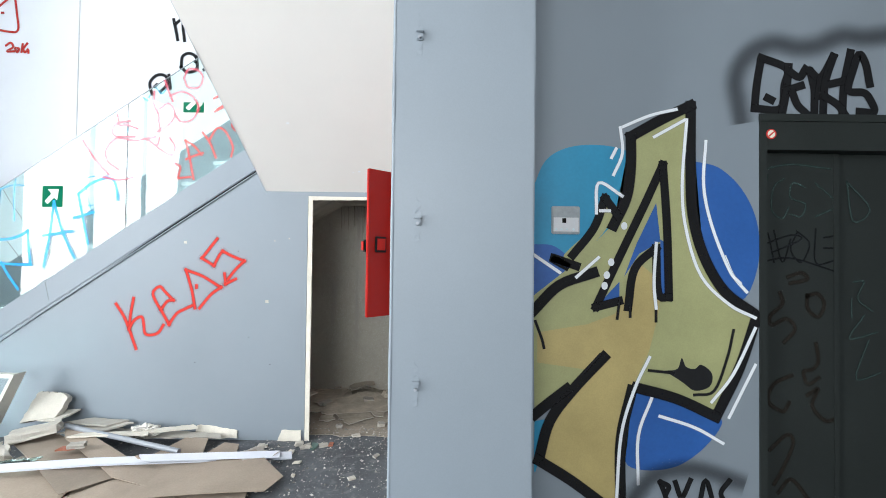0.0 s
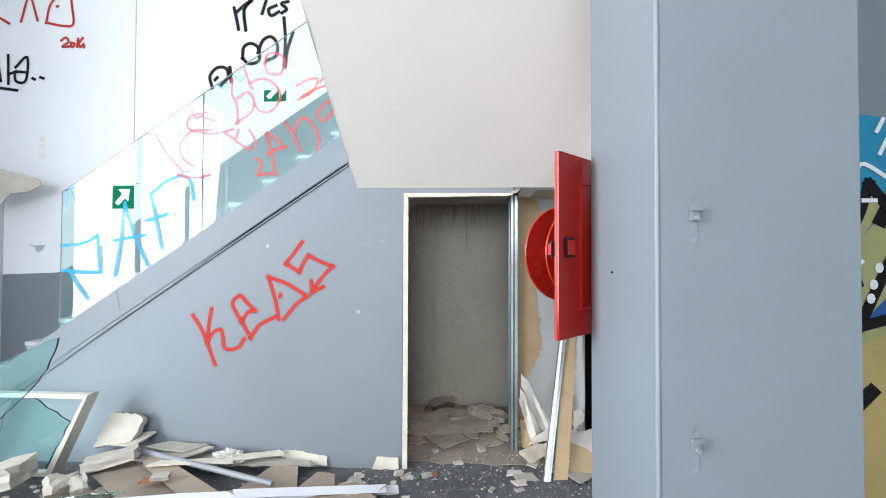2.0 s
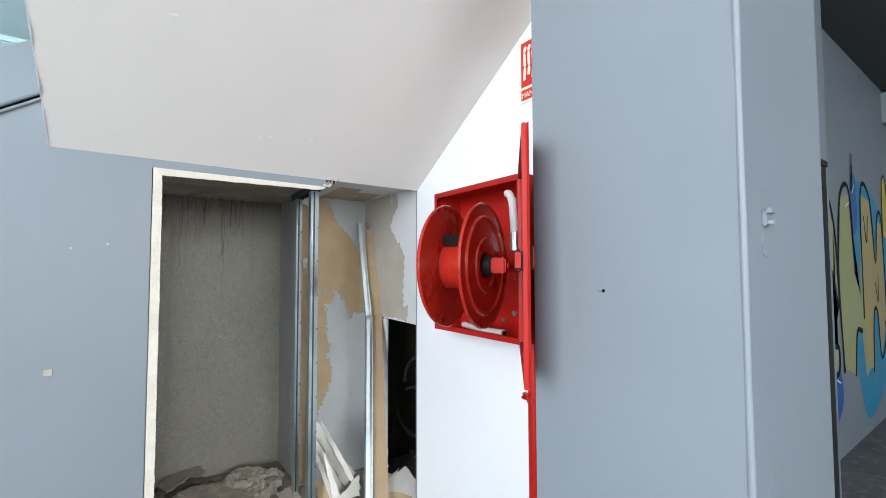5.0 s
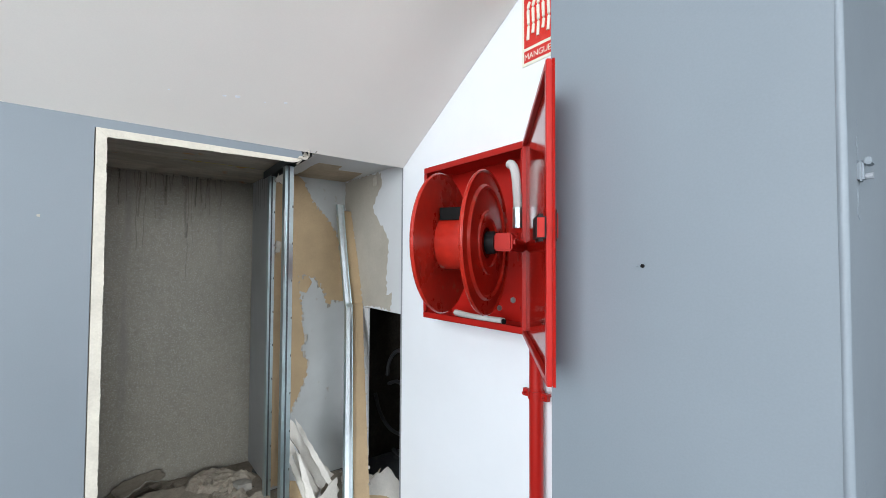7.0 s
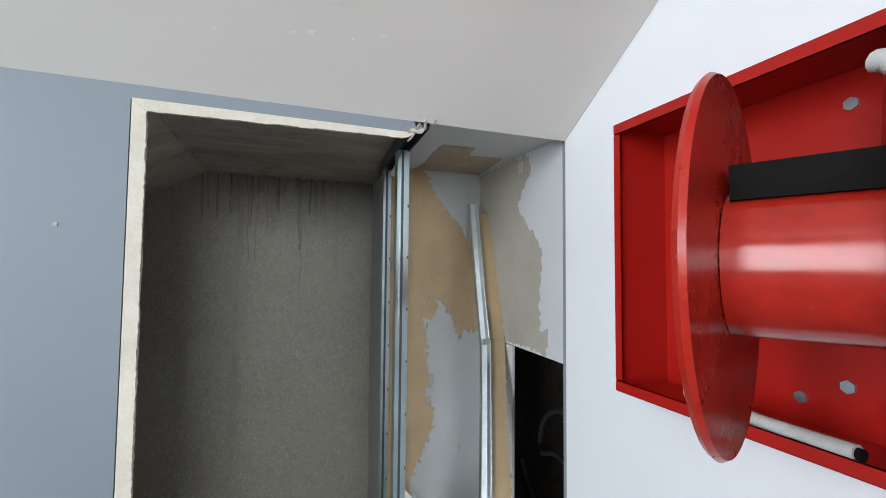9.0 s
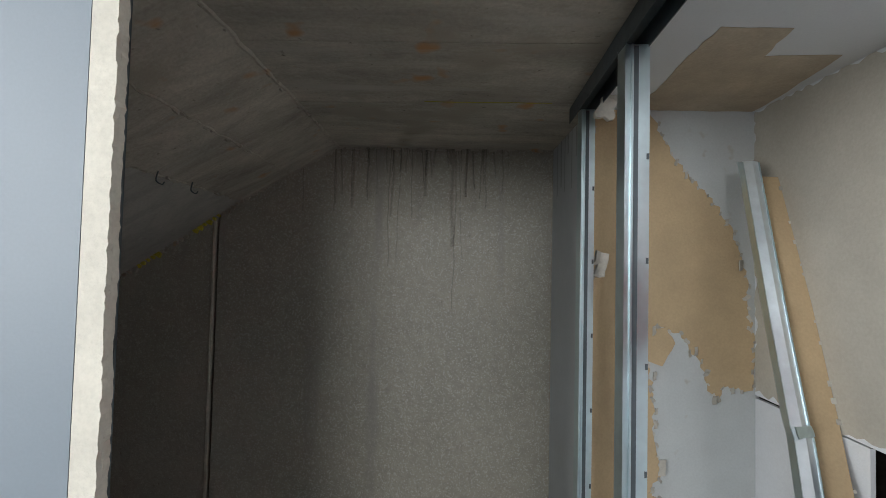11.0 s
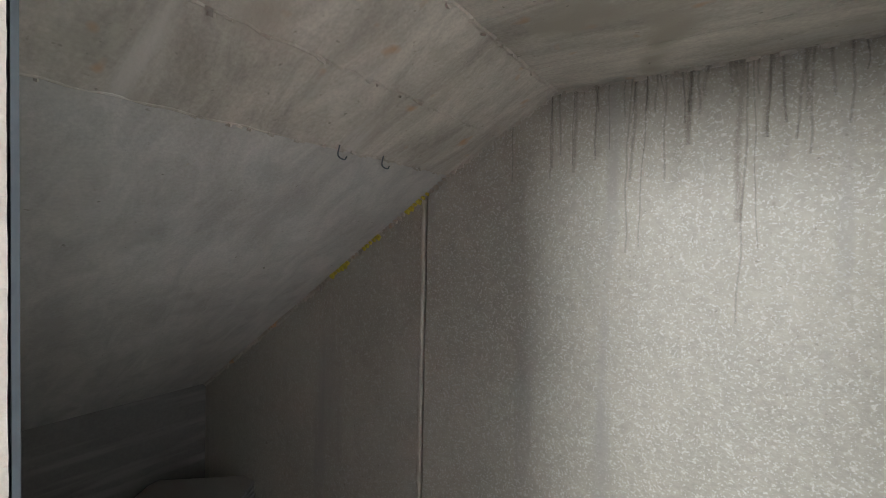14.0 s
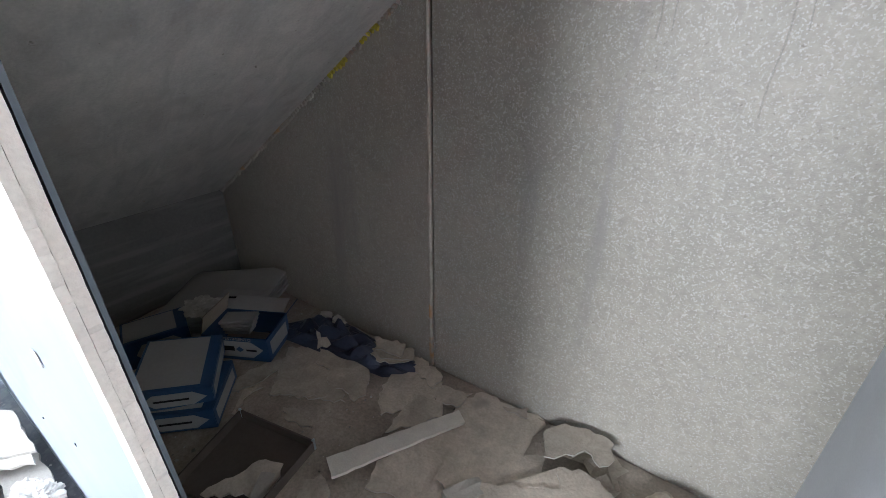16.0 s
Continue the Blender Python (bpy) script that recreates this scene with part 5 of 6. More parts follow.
for i in range(26):
    t = (i + rng.random()) / 26
    a, b = (Vector(BP[2]), Vector(BP[4])) if t > 0.35 else (Vector(BP[0]), Vector(BP[2]))
    q = a.lerp(b, (t - 0.35) / 0.65 if t > 0.35 else t / 0.35)
    s = rng.uniform(0.003, 0.007)
    part("crumb", slab([(-s, -s), (s, -s), (s * .7, s), (-s, s)], 0.006, Matrix.Translation((q.x + 0.061, q.y + 0.004, q.z)) @ Matrix.Rotation(radians(80), 4, "X"), 0, 0.006, 0.002, i), "plaster", sb)

for i, (y, z, r) in enumerate(((3.75, 0.72, 0.20), (3.85, 0.45, 0.24), (3.95, 0.60, 0.28), (3.70, 0.30, 0.16))):
    c = thing("cable", (0.45, y, z - r), "thick black cable looping in the dark cavity", "cable", "cables in the cavity")
    part("loop", hose_tube([(0.50 + 0.03 * i, y + r * math.cos(a), z + r * math.sin(a)) for a in [k * 0.5 + i for k in range(9)]], 0.012, 10), "rubber", c, smooth=True)

# ---- rubble ----
M["greentile"] = mat("green_tile", (0.10, 0.16, 0.14), 0.5, vary=0.15, scale=20)
M["brickred"] = mat("red_brick", (0.36, 0.13, 0.08), 0.9, vary=0.2, scale=30)
def floor_slab(name, pts, z, thick, material, label, category, seed=0, bend=0.003, tilt=(0, 0), rough=0.008, step=0.035, edge=None):
    """A flat broken piece lying near the floor; pts in plan."""
    cx, cy = sum(p[0] for p in pts) / len(pts), sum(p[1] for p in pts) / len(pts)
    t = thing(name, (cx, cy, z), label, category)
    m = pose(cx, cy, z, tilt[0], tilt[1], 0)
    ob = part("face", slab([(p[0] - cx, p[1] - cy) for p in pts], thick, m, bend, step, rough, seed), material, t)
    if edge:
        ob.data.materials.append(M[edge])
        for f in ob.data.polygons:
            f.material_index = 1 if abs(f.normal.z) < 0.6 else 0
    return t


def chunk(x, y, z, sx, sy, sz, rot, seed, material="plaster", label="chunk of broken white plaster on the floor"):
    """A lump of plaster: a box with knocked-off corners and rough faces."""
    r = random.Random(seed)
    t = thing("plaster_chunk", (x, y, z), label, "plaster chunk", "plaster chunks")
    bm = box(-sx / 2, -sy / 2, 0, sx / 2, sy / 2, sz)
    bmesh.ops.subdivide_edges(bm, edges=bm.edges[:], cuts=2, use_grid_fill=True)
    m = pose(x, y, z, *rot)
    k = min(sx, sy, sz) * 0.16
    for v in bm.verts:
        v.co += Vector((r.uniform(-k, k), r.uniform(-k, k), r.uniform(-k, k) * 0.6))
        v.co = m @ v.co
    part("lump", bm, material, t)
    return t


# outside, in front of the stair wall
C = "flattened brown cardboard sheet on the rubble"
floor_slab("cardboard_sheet", [(-2.30, 2.50), (-1.05, 2.62), (-1.00, 2.80), (-1.34, 3.17), (-1.95, 2.95)], 0.055, 0.004, "card", C, "cardboard", 1, 0.008, (2, -1), 0.003, 0.2)
floor_slab("cardboard_sheet", [(-3.12, 3.14), (-3.10, 3.40), (-2.05, 2.86), (-2.26, 2.55)], 0.082, 0.004, "card", C, "cardboard", 2, 0.010, (0, 3), 0.003, 0.2)
floor_slab("cardboard_sheet", [(-3.0, 3.44), (-2.03, 2.93), (-1.60, 2.82), (-1.70, 2.66), (-2.10, 2.76), (-2.8, 3.2)], 0.085, 0.004, "card", C, "cardboard", 3, 0.010, (3, 3), 0.003, 0.2)
floor_slab("cardboard_sheet", [(-3.2, 2.40), (-3.06, 2.86), (-2.35, 2.88), (-2.2, 2.40)], 0.045, 0.004, "card", C, "cardboard", 4, 0.008, (0, 0), 0.003, 0.2)
floor_slab("cardboard_sheet", [(-2.15, 3.02), (-1.98, 3.38), (-1.80, 3.36), (-1.66, 2.94)], 0.045, 0.004, "card", C, "cardboard", 5, 0.010, (6, 0), 0.003, 0.2)
floor_slab("cardboard_sheet", [(-1.75, 3.07), (-1.64, 3.30), (-1.52, 3.28), (-1.44, 3.02)], 0.04, 0.004, "card", C, "cardboard", 6, 0.010, (8, 3), 0.003, 0.2)
floor_slab("cardboard_sheet", [(-3.3, 2.2), (-3.2, 3.0), (-2.2, 3.1), (-1.2, 2.75), (-1.1, 2.35)], 0.018, 0.004, "card", C, "cardboard", 9, 0.004, (0, 0), 0.004, 0.2)
B = "broken plasterboard piece lying on the rubble"
for i, (pts, z, tl) in enumerate((
        ([(-2.70, 3.34), (-2.60, 3.46), (-1.75, 3.45), (-1.72, 3.39), (-2.3, 3.33)], 0.07, (6, 2)),
        ([(-2.95, 3.30), (-2.70, 3.47), (-2.45, 3.44), (-2.62, 3.28)], 0.13, (8, -3)),
        )):
    floor_slab("plasterboard_piece", pts, z, 0.013, "plaster", B, "plasterboard", 20 + i, 0.004, tl)
wedge = thing("plasterboard_offcut", (-1.22, 3.46, 0), "small white plasterboard offcut leaning at the wall foot", "plasterboard")
part("board", slab([(-1.30, 0.0), (-1.11, 0.005), (-1.115, 0.085), (-1.27, 0.085)], 0.014, Matrix.Translation((0, 3.488, 0.004)) @ Matrix.Rotation(radians(82), 4, "X"), 0, 0.03, 0.004, 4), "board", wedge)
wedge = thing("plasterboard_offcut", (-1.78, 3.46, 0), "long white plasterboard offcut leaning at the wall foot", "plasterboard")
part("board", slab([(-1.98, 0.0), (-1.63, 0.0), (-1.635, 0.06), (-1.97, 0.11)], 0.014, Matrix.Translation((0, 3.488, 0.02)) @ Matrix.Rotation(radians(75), 4, "X"), 0, 0.03, 0.005, 5), "board", wedge)

trim = thing("white_trim", (-2.1, 2.9, 0.1), "long white lacquered trim board lying across the rubble", "trim board")
tp = [(-3.20, 2.66, 0.128), (-2.3, 2.86, 0.118), (-1.06, 3.13, 0.054)]
part("board", strip(tp, (-0.008, 0.018, 0.044), (0.0, -0.012, 0.004)), "alu", trim)
part("edge", strip([(x + 0.002, y - 0.016, z - 0.018) for x, y, z in tp], (0, 0.006, 0), (0, 0, 0.010)), "alu", trim)
trim2 = thing("white_trim", (-1.6, 3.0, 0.1), "short mitred white trim board on top of the long one", "trim board")
t2 = [(-2.02, 2.895, 0.128), (-1.13, 3.085, 0.080)]
part("board", strip(t2, (-0.01, 0.026, 0.038), (0.0, -0.008, 0.005)), "alu", trim2)
part("cut_face", strip([(-2.040, 2.895, 0.144), (-1.995, 2.896, 0.110)], (0.014, 0, 0.004), (0, 0.014, 0)), "card", trim2, "raw wood mitre cut")
part("cut_face", strip([(-1.19, 3.066, 0.068), (-1.14, 3.088, 0.096)], (0.014, 0, 0.004), (0, 0.014, 0)), "card", trim2, "raw wood mitre cut")
tube = thing("grey_pipe", (-2.4, 3.25, 0.1), "grey plastic pipe lying across the rubble", "pipe")
part("tube", rod((-2.99, 3.36, 0.168), (-1.86, 3.08, 0.092), 0.019, 16), "tube", tube, smooth=True)
part("conduit", rod((-3.18, 3.41, 0.222), (-2.98, 3.358, 0.168), 0.009, 10), "alu", tube, "thin white inner tube")

# plaster lumps
for i, (x, y, z, sx, sy, sz, rot) in enumerate((
        (-3.03, 3.22, 0.13, 0.30, 0.13, 0.07, (0, -10, 24)), (-3.18, 2.98, 0.06, 0.15, 0.10, 0.10, (25, 8, 60)), (-3.05, 3.00, 0.06, 0.12, 0.08, 0.08, (10, 20, -40)),
        (-3.60, 2.95, 0.08, 0.42, 0.24, 0.12, (0, -14, 10)), (-2.55, 3.02, 0.14, 0.10, 0.05, 0.03, (5, 0, 20)), (-1.32, 3.05, 0.0, 0.13, 0.06, 0.07, (0, 0, 30)),
        (-1.24, 3.00, 0.0, 0.16, 0.05, 0.05, (0, 10, 70)), (-1.42, 3.16, 0.0, 0.12, 0.04, 0.06, (0, 0, 50)), (-1.38, 3.36, 0.0, 0.05, 0.04, 0.03, (0, 0, 10)),
        (-1.10, 3.40, 0.0, 0.06, 0.04, 0.035, (0, 10, 30)), (-1.22, 2.90, 0.0, 0.18, 0.10, 0.02, (0, 0, 50)), (-1.34, 3.24, 0.0, 0.10, 0.05, 0.03, (0, 0, -20)))):
    chunk(x, y, z, sx, sy, sz, rot, 40 + i)
tall = thing("plaster_chunk", (-3.1, 3.33, 0.18), "upright broken slab of thick white plaster", "plaster chunk", "plaster chunks")
part("lump", slab([(-3.27, 0.0), (-3.02, 0.04), (-2.98, 0.10), (-2.96, 0.20), (-3.03, 0.235), (-3.20, 0.235), (-3.235, 0.13)], 0.05, Matrix.Translation((0, 3.38, 0.16)) @ Matrix.Rotation(radians(68), 4, "X"), 0.004, 0.02, 0.007, 5), "plaster", tall)


def crumple(name, x, y, z, r, label, seed, material="film", squash=0.55):
    """Crumpled plastic film: a creased, folded skin."""
    t = thing(name, (x, y, z), label, "plastic film")
    bm = bmesh.new()
    bmesh.ops.create_icosphere(bm, subdivisions=5, radius=1)
    for v in bm.verts:
        n1 = abs(noise.noise(v.co * 1.7 + Vector((seed, 0, 0))))
        n2 = abs(noise.noise(v.co * 4.5 + Vector((0, seed, 0))))
        n3 = abs(noise.noise(v.co * 11 + Vector((0, 0, seed))))
        k = 0.80 + 0.60 * n1 - 0.42 * n2 - 0.10 * n3
        v.co = Vector((x + v.co.x * r * k * 1.3, y + v.co.y * r * k, z + max(0.0, (v.co.z * k * squash + 0.45) * r)))
    part("skin", bm, material, t, smooth=True)
    return t


for i, (pts, z, tl, mt) in enumerate((
        ([(-2.95, 3.37), (-2.80, 3.47), (-2.50, 3.46), (-2.60, 3.35)], 0.165, (3, 2), "plaster"), ([(-3.22, 3.36), (-3.05, 3.48), (-2.90, 3.47), (-2.94, 3.30)], 0.215, (8, -6), "plaster"),
        ([(-2.50, 3.22), (-2.42, 3.30), (-1.98, 3.47), (-1.92, 3.42)], 0.120, (3, 2), "board"),
        ([(-2.75, 3.16), (-2.70, 3.23), (-2.25, 3.33), (-2.22, 3.27)], 0.130, (2, 3), "board"))):
    floor_slab("plasterboard_piece", pts, z, 0.012, mt, "white plasterboard strip on the rubble heap", "plasterboard", 130 + i, 0.003, tl, 0.005, 0.04)
rng = random.Random(52)
for i in range(34):
    x, y = (rng.uniform(-3.5, -2.9), rng.uniform(2.55, 3.1)) if i < 16 else (rng.uniform(-1.75, -0.95), rng.uniform(2.85, 3.4))
    q = rng.uniform(0.012, 0.045)
    floor_slab("rubble_shard", [(x - q, y - q * .6), (x + q * .8, y - q * .7), (x + q, y + q * .5), (x - q * .7, y + q * .7)], 0.006 + (0.05 if i < 16 else 0.0) * rng.random(), rng.uniform(0.008, 0.02), rng.choice(("plaster", "plaster", "board", "greige")), "small broken plaster piece on the dark floor", "shard", 300 + i, 0.001, (rng.uniform(-8, 8), rng.uniform(-8, 8)), 0.005, 0.015)
bk = thing("brick_bit", (-2.55, 2.95, 0.13), "flat red tile fragment on the cardboard", "tile fragment")
part("piece", slab([(-0.06, -0.03), (0.05, -0.02), (0.06, 0.03), (-0.04, 0.03)], 0.012, pose(-2.62, 3.02, 0.125, 0, 3, 20), 0, 0.02, 0.006, 2), "brickred", bk)
crumple("plastic_bag", -2.31, 3.38, 0.075, 0.095, "crumpled milky plastic bag on the rubble", 7)

# loose white-framed window leaning at the wall, broken glass beside it
wf = thing("loose_window", (-3.8, 3.25, 0), "loose off-white window sash leaning on the wall", "window sash")
QO = [(-4.06, 0.60), (-3.21, 0.592), (-3.47, 0.03), (-4.32, 0.03)]
QI = [(-4.025, 0.57), (-3.245, 0.563), (-3.502, 0.058), (-4.28, 0.058)]
for nm, i, dy in (("top_rail", 0, 0.05), ("stile", 1, 0.10), ("bottom_rail", 2, 0.05), ("stile", 3, 0.10)):
    j = (i + 1) % 4
    part(nm, prism([QO[i], QO[j], QI[j], QI[i]], "y", 3.215 + 0.0008 * i, 3.215 + dy), "wframe", wf)
part("pane", prism(QI, "y", 3.235, 3.241), "pane", wf).visible_shadow = False


def glass_sheet(pts, thick, label, seed):
    """A shard of thick safety glass with green broken edges."""
    t = thing("glass_shard", pts[0], label, "broken glass", "broken glass shards")
    r = random.Random(seed)
    o, a, b = Vector(pts[0]), Vector(pts[1]) - Vector(pts[0]), Vector(pts[-1]) - Vector(pts[0])
    n = a.cross(b).normalized()
    flatp = []
    ux, uy = a.normalized(), n.cross(a.normalized())
    for p in pts:
        d = Vector(p) - o
        flatp.append((d.dot(ux), d.dot(uy)))
    m = Matrix(((ux.x, uy.x, n.x, o.x), (ux.y, uy.y, n.y, o.y), (ux.z, uy.z, n.z, o.z), (0, 0, 0, 1)))
    bm = prism(ragged(flatp, 0.04, 0.008, r), "z", 0, thick, m=m)
    part("sheet", bm, "shard", t).visible_shadow = False
    return t


glass_sheet([(-3.127, 2.90, 1.04), (-3.16, 2.90, 0.93), (-3.195, 2.90, 0.845), (-3.285, 2.90, 0.734), (-3.42, 2.90, 0.601), (-3.60, 2.90, 0.455), (-4.1, 2.90, 0.02), (-4.4, 2.90, 0.02), (-4.3, 2.90, 0.56), (-3.62, 2.90, 0.838)], 0.014, "large broken sheet of green laminated glass", 1)
glass_sheet([(-3.44, 3.335, 0.36), (-3.63, 3.335, 0.004), (-3.98, 3.335, 0.004), (-3.95, 3.335, 0.36), (-3.82, 3.335, 0.585)], 0.012, "broken sheet of green glass behind the sash", 2)
glass_sheet([(-3.2, 2.75, 0.06), (-2.75, 2.82, 0.10), (-2.68, 2.90, 0.13), (-3.05, 2.86, 0.09)], 0.010, "flat shard of green glass under the trim", 3)

# hanging board and fittings in the far corner of the stairwell
hb = thing("hanging_board", (-5.4, 4.80, 2.0), "torn sheet of white board hanging from the corner", "plasterboard")
part("board", prism(ragged([(-5.75, 2.50), (-5.606, 2.483), (-5.30, 2.41), (-5.003, 2.325), (-4.982, 2.264), (-5.13, 2.197), (-5.304, 2.185), (-5.40, 2.081), (-5.597, 2.124), (-5.75, 2.10)], 0.05, 0.008, random.Random(3)), "y", 4.60, 4.614), "plaster", hb)
br = thing("wall_bracket", (-5.27, 4.88, 1.60), "small grey metal bracket on the white wall", "bracket")
part("plate", prism([(-5.33, 1.66), (-5.21, 1.66), (-5.25, 1.60), (-5.29, 1.58)], "y", BW + 0.035, BW + 0.0505), "steel", br)
part("arm", rod((-5.29, BW + 0.034, 1.64), (-5.34, BW + 0.0, 1.66), 0.008, 8), "steel", br)
gs = thing("ghost_plate", (-5.2, 4.88, 2.4), "faded rectangular mark of a removed panel", "wall mark")
for z in (2.62, 2.72, 2.80):
    part("mark", box(-5.30, BW + 0.0485, z, -5.24, BW + 0.0505, z + 0.05), "signcream", gs)

# ---- closet rubble ----
P = "cracked sheet of dusty plaster on the closet floor"
for i, (pts, z, tl) in enumerate((
        ([(-2.17, 4.21), (-2.38, 4.48), (-2.23, 4.60), (-2.15, 4.49), (-2.05, 4.50), (-1.93, 4.37)], 0.016, (0, 0)),
        ([(-2.22, 4.57), (-2.0, 4.64), (-1.86, 4.58), (-1.78, 4.47), (-1.80, 4.41), (-1.88, 4.43), (-2.01, 4.43), (-2.05, 4.49), (-2.15, 4.48)], 0.027, (1, 0)),
        ([(-2.09, 4.26), (-1.84, 4.39), (-1.90, 4.43), (-2.02, 4.45)], 0.010, (0, 0)),
        ([(-1.65, 4.43), (-1.74, 4.52), (-1.80, 4.69), (-1.74, 4.83), (-1.53, 4.75), (-1.50, 4.64), (-1.54, 4.55)], 0.014, (1, 1)),
        ([(-1.72, 4.74), (-1.71, 4.82), (-1.54, 4.77), (-1.53, 4.68)], 0.034, (3, 0)),
        ([(-1.56, 4.36), (-1.58, 4.51), (-1.57, 4.61), (-1.45, 4.64), (-1.40, 4.56)], 0.028, (2, -2)),
        ([(-1.46, 4.13), (-1.50, 4.24), (-1.36, 4.55), (-1.39, 4.66), (-1.34, 4.81), (-1.03, 4.83), (-0.95, 4.70), (-0.92, 4.51), (-1.02, 4.16), (-1.16, 4.10), (-1.33, 4.17)], 0.012, (0, 0)),
        ([(-2.16, 4.62), (-2.14, 4.72), (-2.05, 4.72), (-2.03, 4.68)], 0.04, (10, 0)),
        ([(-2.04, 4.72), (-1.76, 4.81), (-1.73, 4.75), (-1.75, 4.72), (-1.85, 4.65), (-1.98, 4.67)], 0.062, (2, 2)),
        ([(-2.00, 4.70), (-1.74, 4.80), (-1.70, 4.73), (-1.85, 4.66)], 0.080, (4, -3)), ([(-1.97, 4.74), (-1.80, 4.80), (-1.76, 4.71), (-1.90, 4.68)], 0.098, (6, 4)),
        ([(-2.32, 4.63), (-2.17, 4.61), (-2.22, 4.55)], 0.06, (35, 10)),
        ([(-2.37, 4.12), (-2.40, 4.25), (-2.33, 4.40), (-2.28, 4.33), (-2.28, 4.25), (-2.32, 4.14)], 0.014, (2, 0)),
        ([(-2.21, 4.04), (-2.29, 4.16), (-2.23, 4.22), (-2.24, 4.12), (-2.19, 4.05)], 0.022, (0, 5)),
        ([(-1.94, 3.75), (-1.92, 3.84), (-1.86, 3.98), (-1.79, 4.01), (-1.75, 3.94), (-1.74, 3.88)], 0.030, (3, 4)),
        ([(-1.64, 3.95), (-1.67, 4.02), (-1.64, 4.07), (-1.55, 4.04), (-1.53, 4.0)], 0.014, (2, 2)),
        ([(-2.05, 4.20), (-1.97, 4.23), (-1.84, 4.20), (-1.96, 4.16)], 0.012, (0, 0)),
        ([(-1.24, 4.30), (-1.26, 4.39), (-1.18, 4.41), (-1.15, 4.35), (-1.11, 4.36), (-1.10, 4.32), (-1.16, 4.27)], 0.036, (3, 4)),
        ([(-1.48, 4.63), (-1.52, 4.71), (-1.36, 4.76), (-1.38, 4.65)], 0.034, (4, 0)), ([(-1.20, 4.76), (-1.10, 4.82), (-1.08, 4.77), (-1.17, 4.75)], 0.05, (8, 4)),
        ([(-0.94, 4.61), (-0.98, 4.73), (-0.92, 4.79), (-0.80, 4.80), (-0.72, 4.79), (-0.70, 4.72), (-0.74, 4.67), (-0.81, 4.71), (-0.90, 4.62)], 0.095, (7, -5)),
        ([(-1.11, 4.07), (-1.04, 4.04), (-0.56, 4.12), (-0.38, 4.13), (-0.35, 4.36), (-0.46, 4.42), (-0.60, 4.60), (-0.78, 4.66), (-0.88, 4.62), (-0.84, 4.54), (-0.92, 4.49), (-1.12, 4.38)], 0.032, (2, 0)),
        ([(-0.99, 4.07), (-0.67, 4.14), (-0.59, 3.98), (-0.79, 3.80)], 0.014, (0, 0)), ([(-1.10, 4.03), (-0.99, 4.04), (-0.94, 3.93), (-1.01, 3.87), (-1.08, 3.89)], 0.010, (0, 0)),
        ([(-0.66, 4.13), (-0.51, 4.12), (-0.51, 4.0), (-0.58, 4.0)], 0.020, (0, 0)), ([(-0.44, 3.88), (-0.32, 3.92), (-0.30, 3.99), (-0.39, 3.99)], 0.014, (3, 0)),
        ([(-0.35, 4.16), (-0.26, 4.19), (-0.27, 3.97), (-0.35, 4.03)], 0.020, (2, 3)), ([(-0.34, 4.22), (-0.22, 4.26), (-0.20, 4.12), (-0.30, 4.10)], 0.035, (6, 3)),
        ([(-0.54, 3.90), (-0.50, 3.95), (-0.42, 3.93), (-0.46, 3.86)], 0.010, (0, 0)))):
    floor_slab("plaster_sheet", pts, z, 0.007, "dusty", P, "plaster sheet", 60 + i, 0.0025, tl, 0.012, 0.024, "plaster")
cr = thing("plaster_sheet", (-0.80, 4.66, 0.04), "torn curled plaster skin with a dark gap beneath", "plaster sheet")
curl = bmesh.new()
cols = []
for i in range(13):
    u = i / 12
    cols.append([curl.verts.new((-1.02 + 0.36 * u + 0.02 * math.sin(9 * v + i), 4.60 + 0.06 * math.sin(u * 3) + 0.17 * v + 0.010 * math.sin(i * 2.1), 0.028 + 0.050 * math.sin(math.pi * min(1, u * 1.1)) * (1 - 0.3 * v) + 0.006 * math.sin(i * 3 + v * 8))) for v in (0, 0.33, 0.66, 1)])
for a, b in zip(cols, cols[1:]):
    for k in range(3):
        curl.faces.new((a[k], b[k], b[k + 1], a[k + 1]))
bmesh.ops.solidify(curl, geom=curl.faces[:], thickness=0.005)
part("skin", curl, "dusty", cr)


def crumpled_skin(x, y, w, d, h, turn, seed, label):
    """A crumpled, folded skin of plaster and paper, closed down to the floor at its rim."""
    t = thing("plaster_heap", (x, y, 0), label, "plaster heap")
    bm = bmesh.new()
    bmesh.ops.create_grid(bm, x_segments=56, y_segments=40, size=1)
    m = pose(x, y, 0.004, 0, 0, turn)
    for v in bm.verts:
        q = v.co.copy()
        e = max(0.0, 1 - q.x ** 2) ** 0.5 * max(0.0, 1 - q.y ** 2) ** 0.5
        s = Vector((q.x * 1.7 + seed, q.y * 1.7, seed))
        fold = 1 - abs(noise.noise(s)) * 2.2
        fine = 1 - abs(noise.noise(s * 2.7)) * 2.0
        wob = noise.noise_vector(s * 1.6) * 0.10
        v.co = m @ Vector(((q.x + wob.x) * w / 2, (q.y + wob.y) * d / 2, h * min(1, e * 1.6) * max(0.05, 0.45 + 0.40 * fold + 0.22 * fine)))
    part("skin", bm, "dusty", t)
    return t


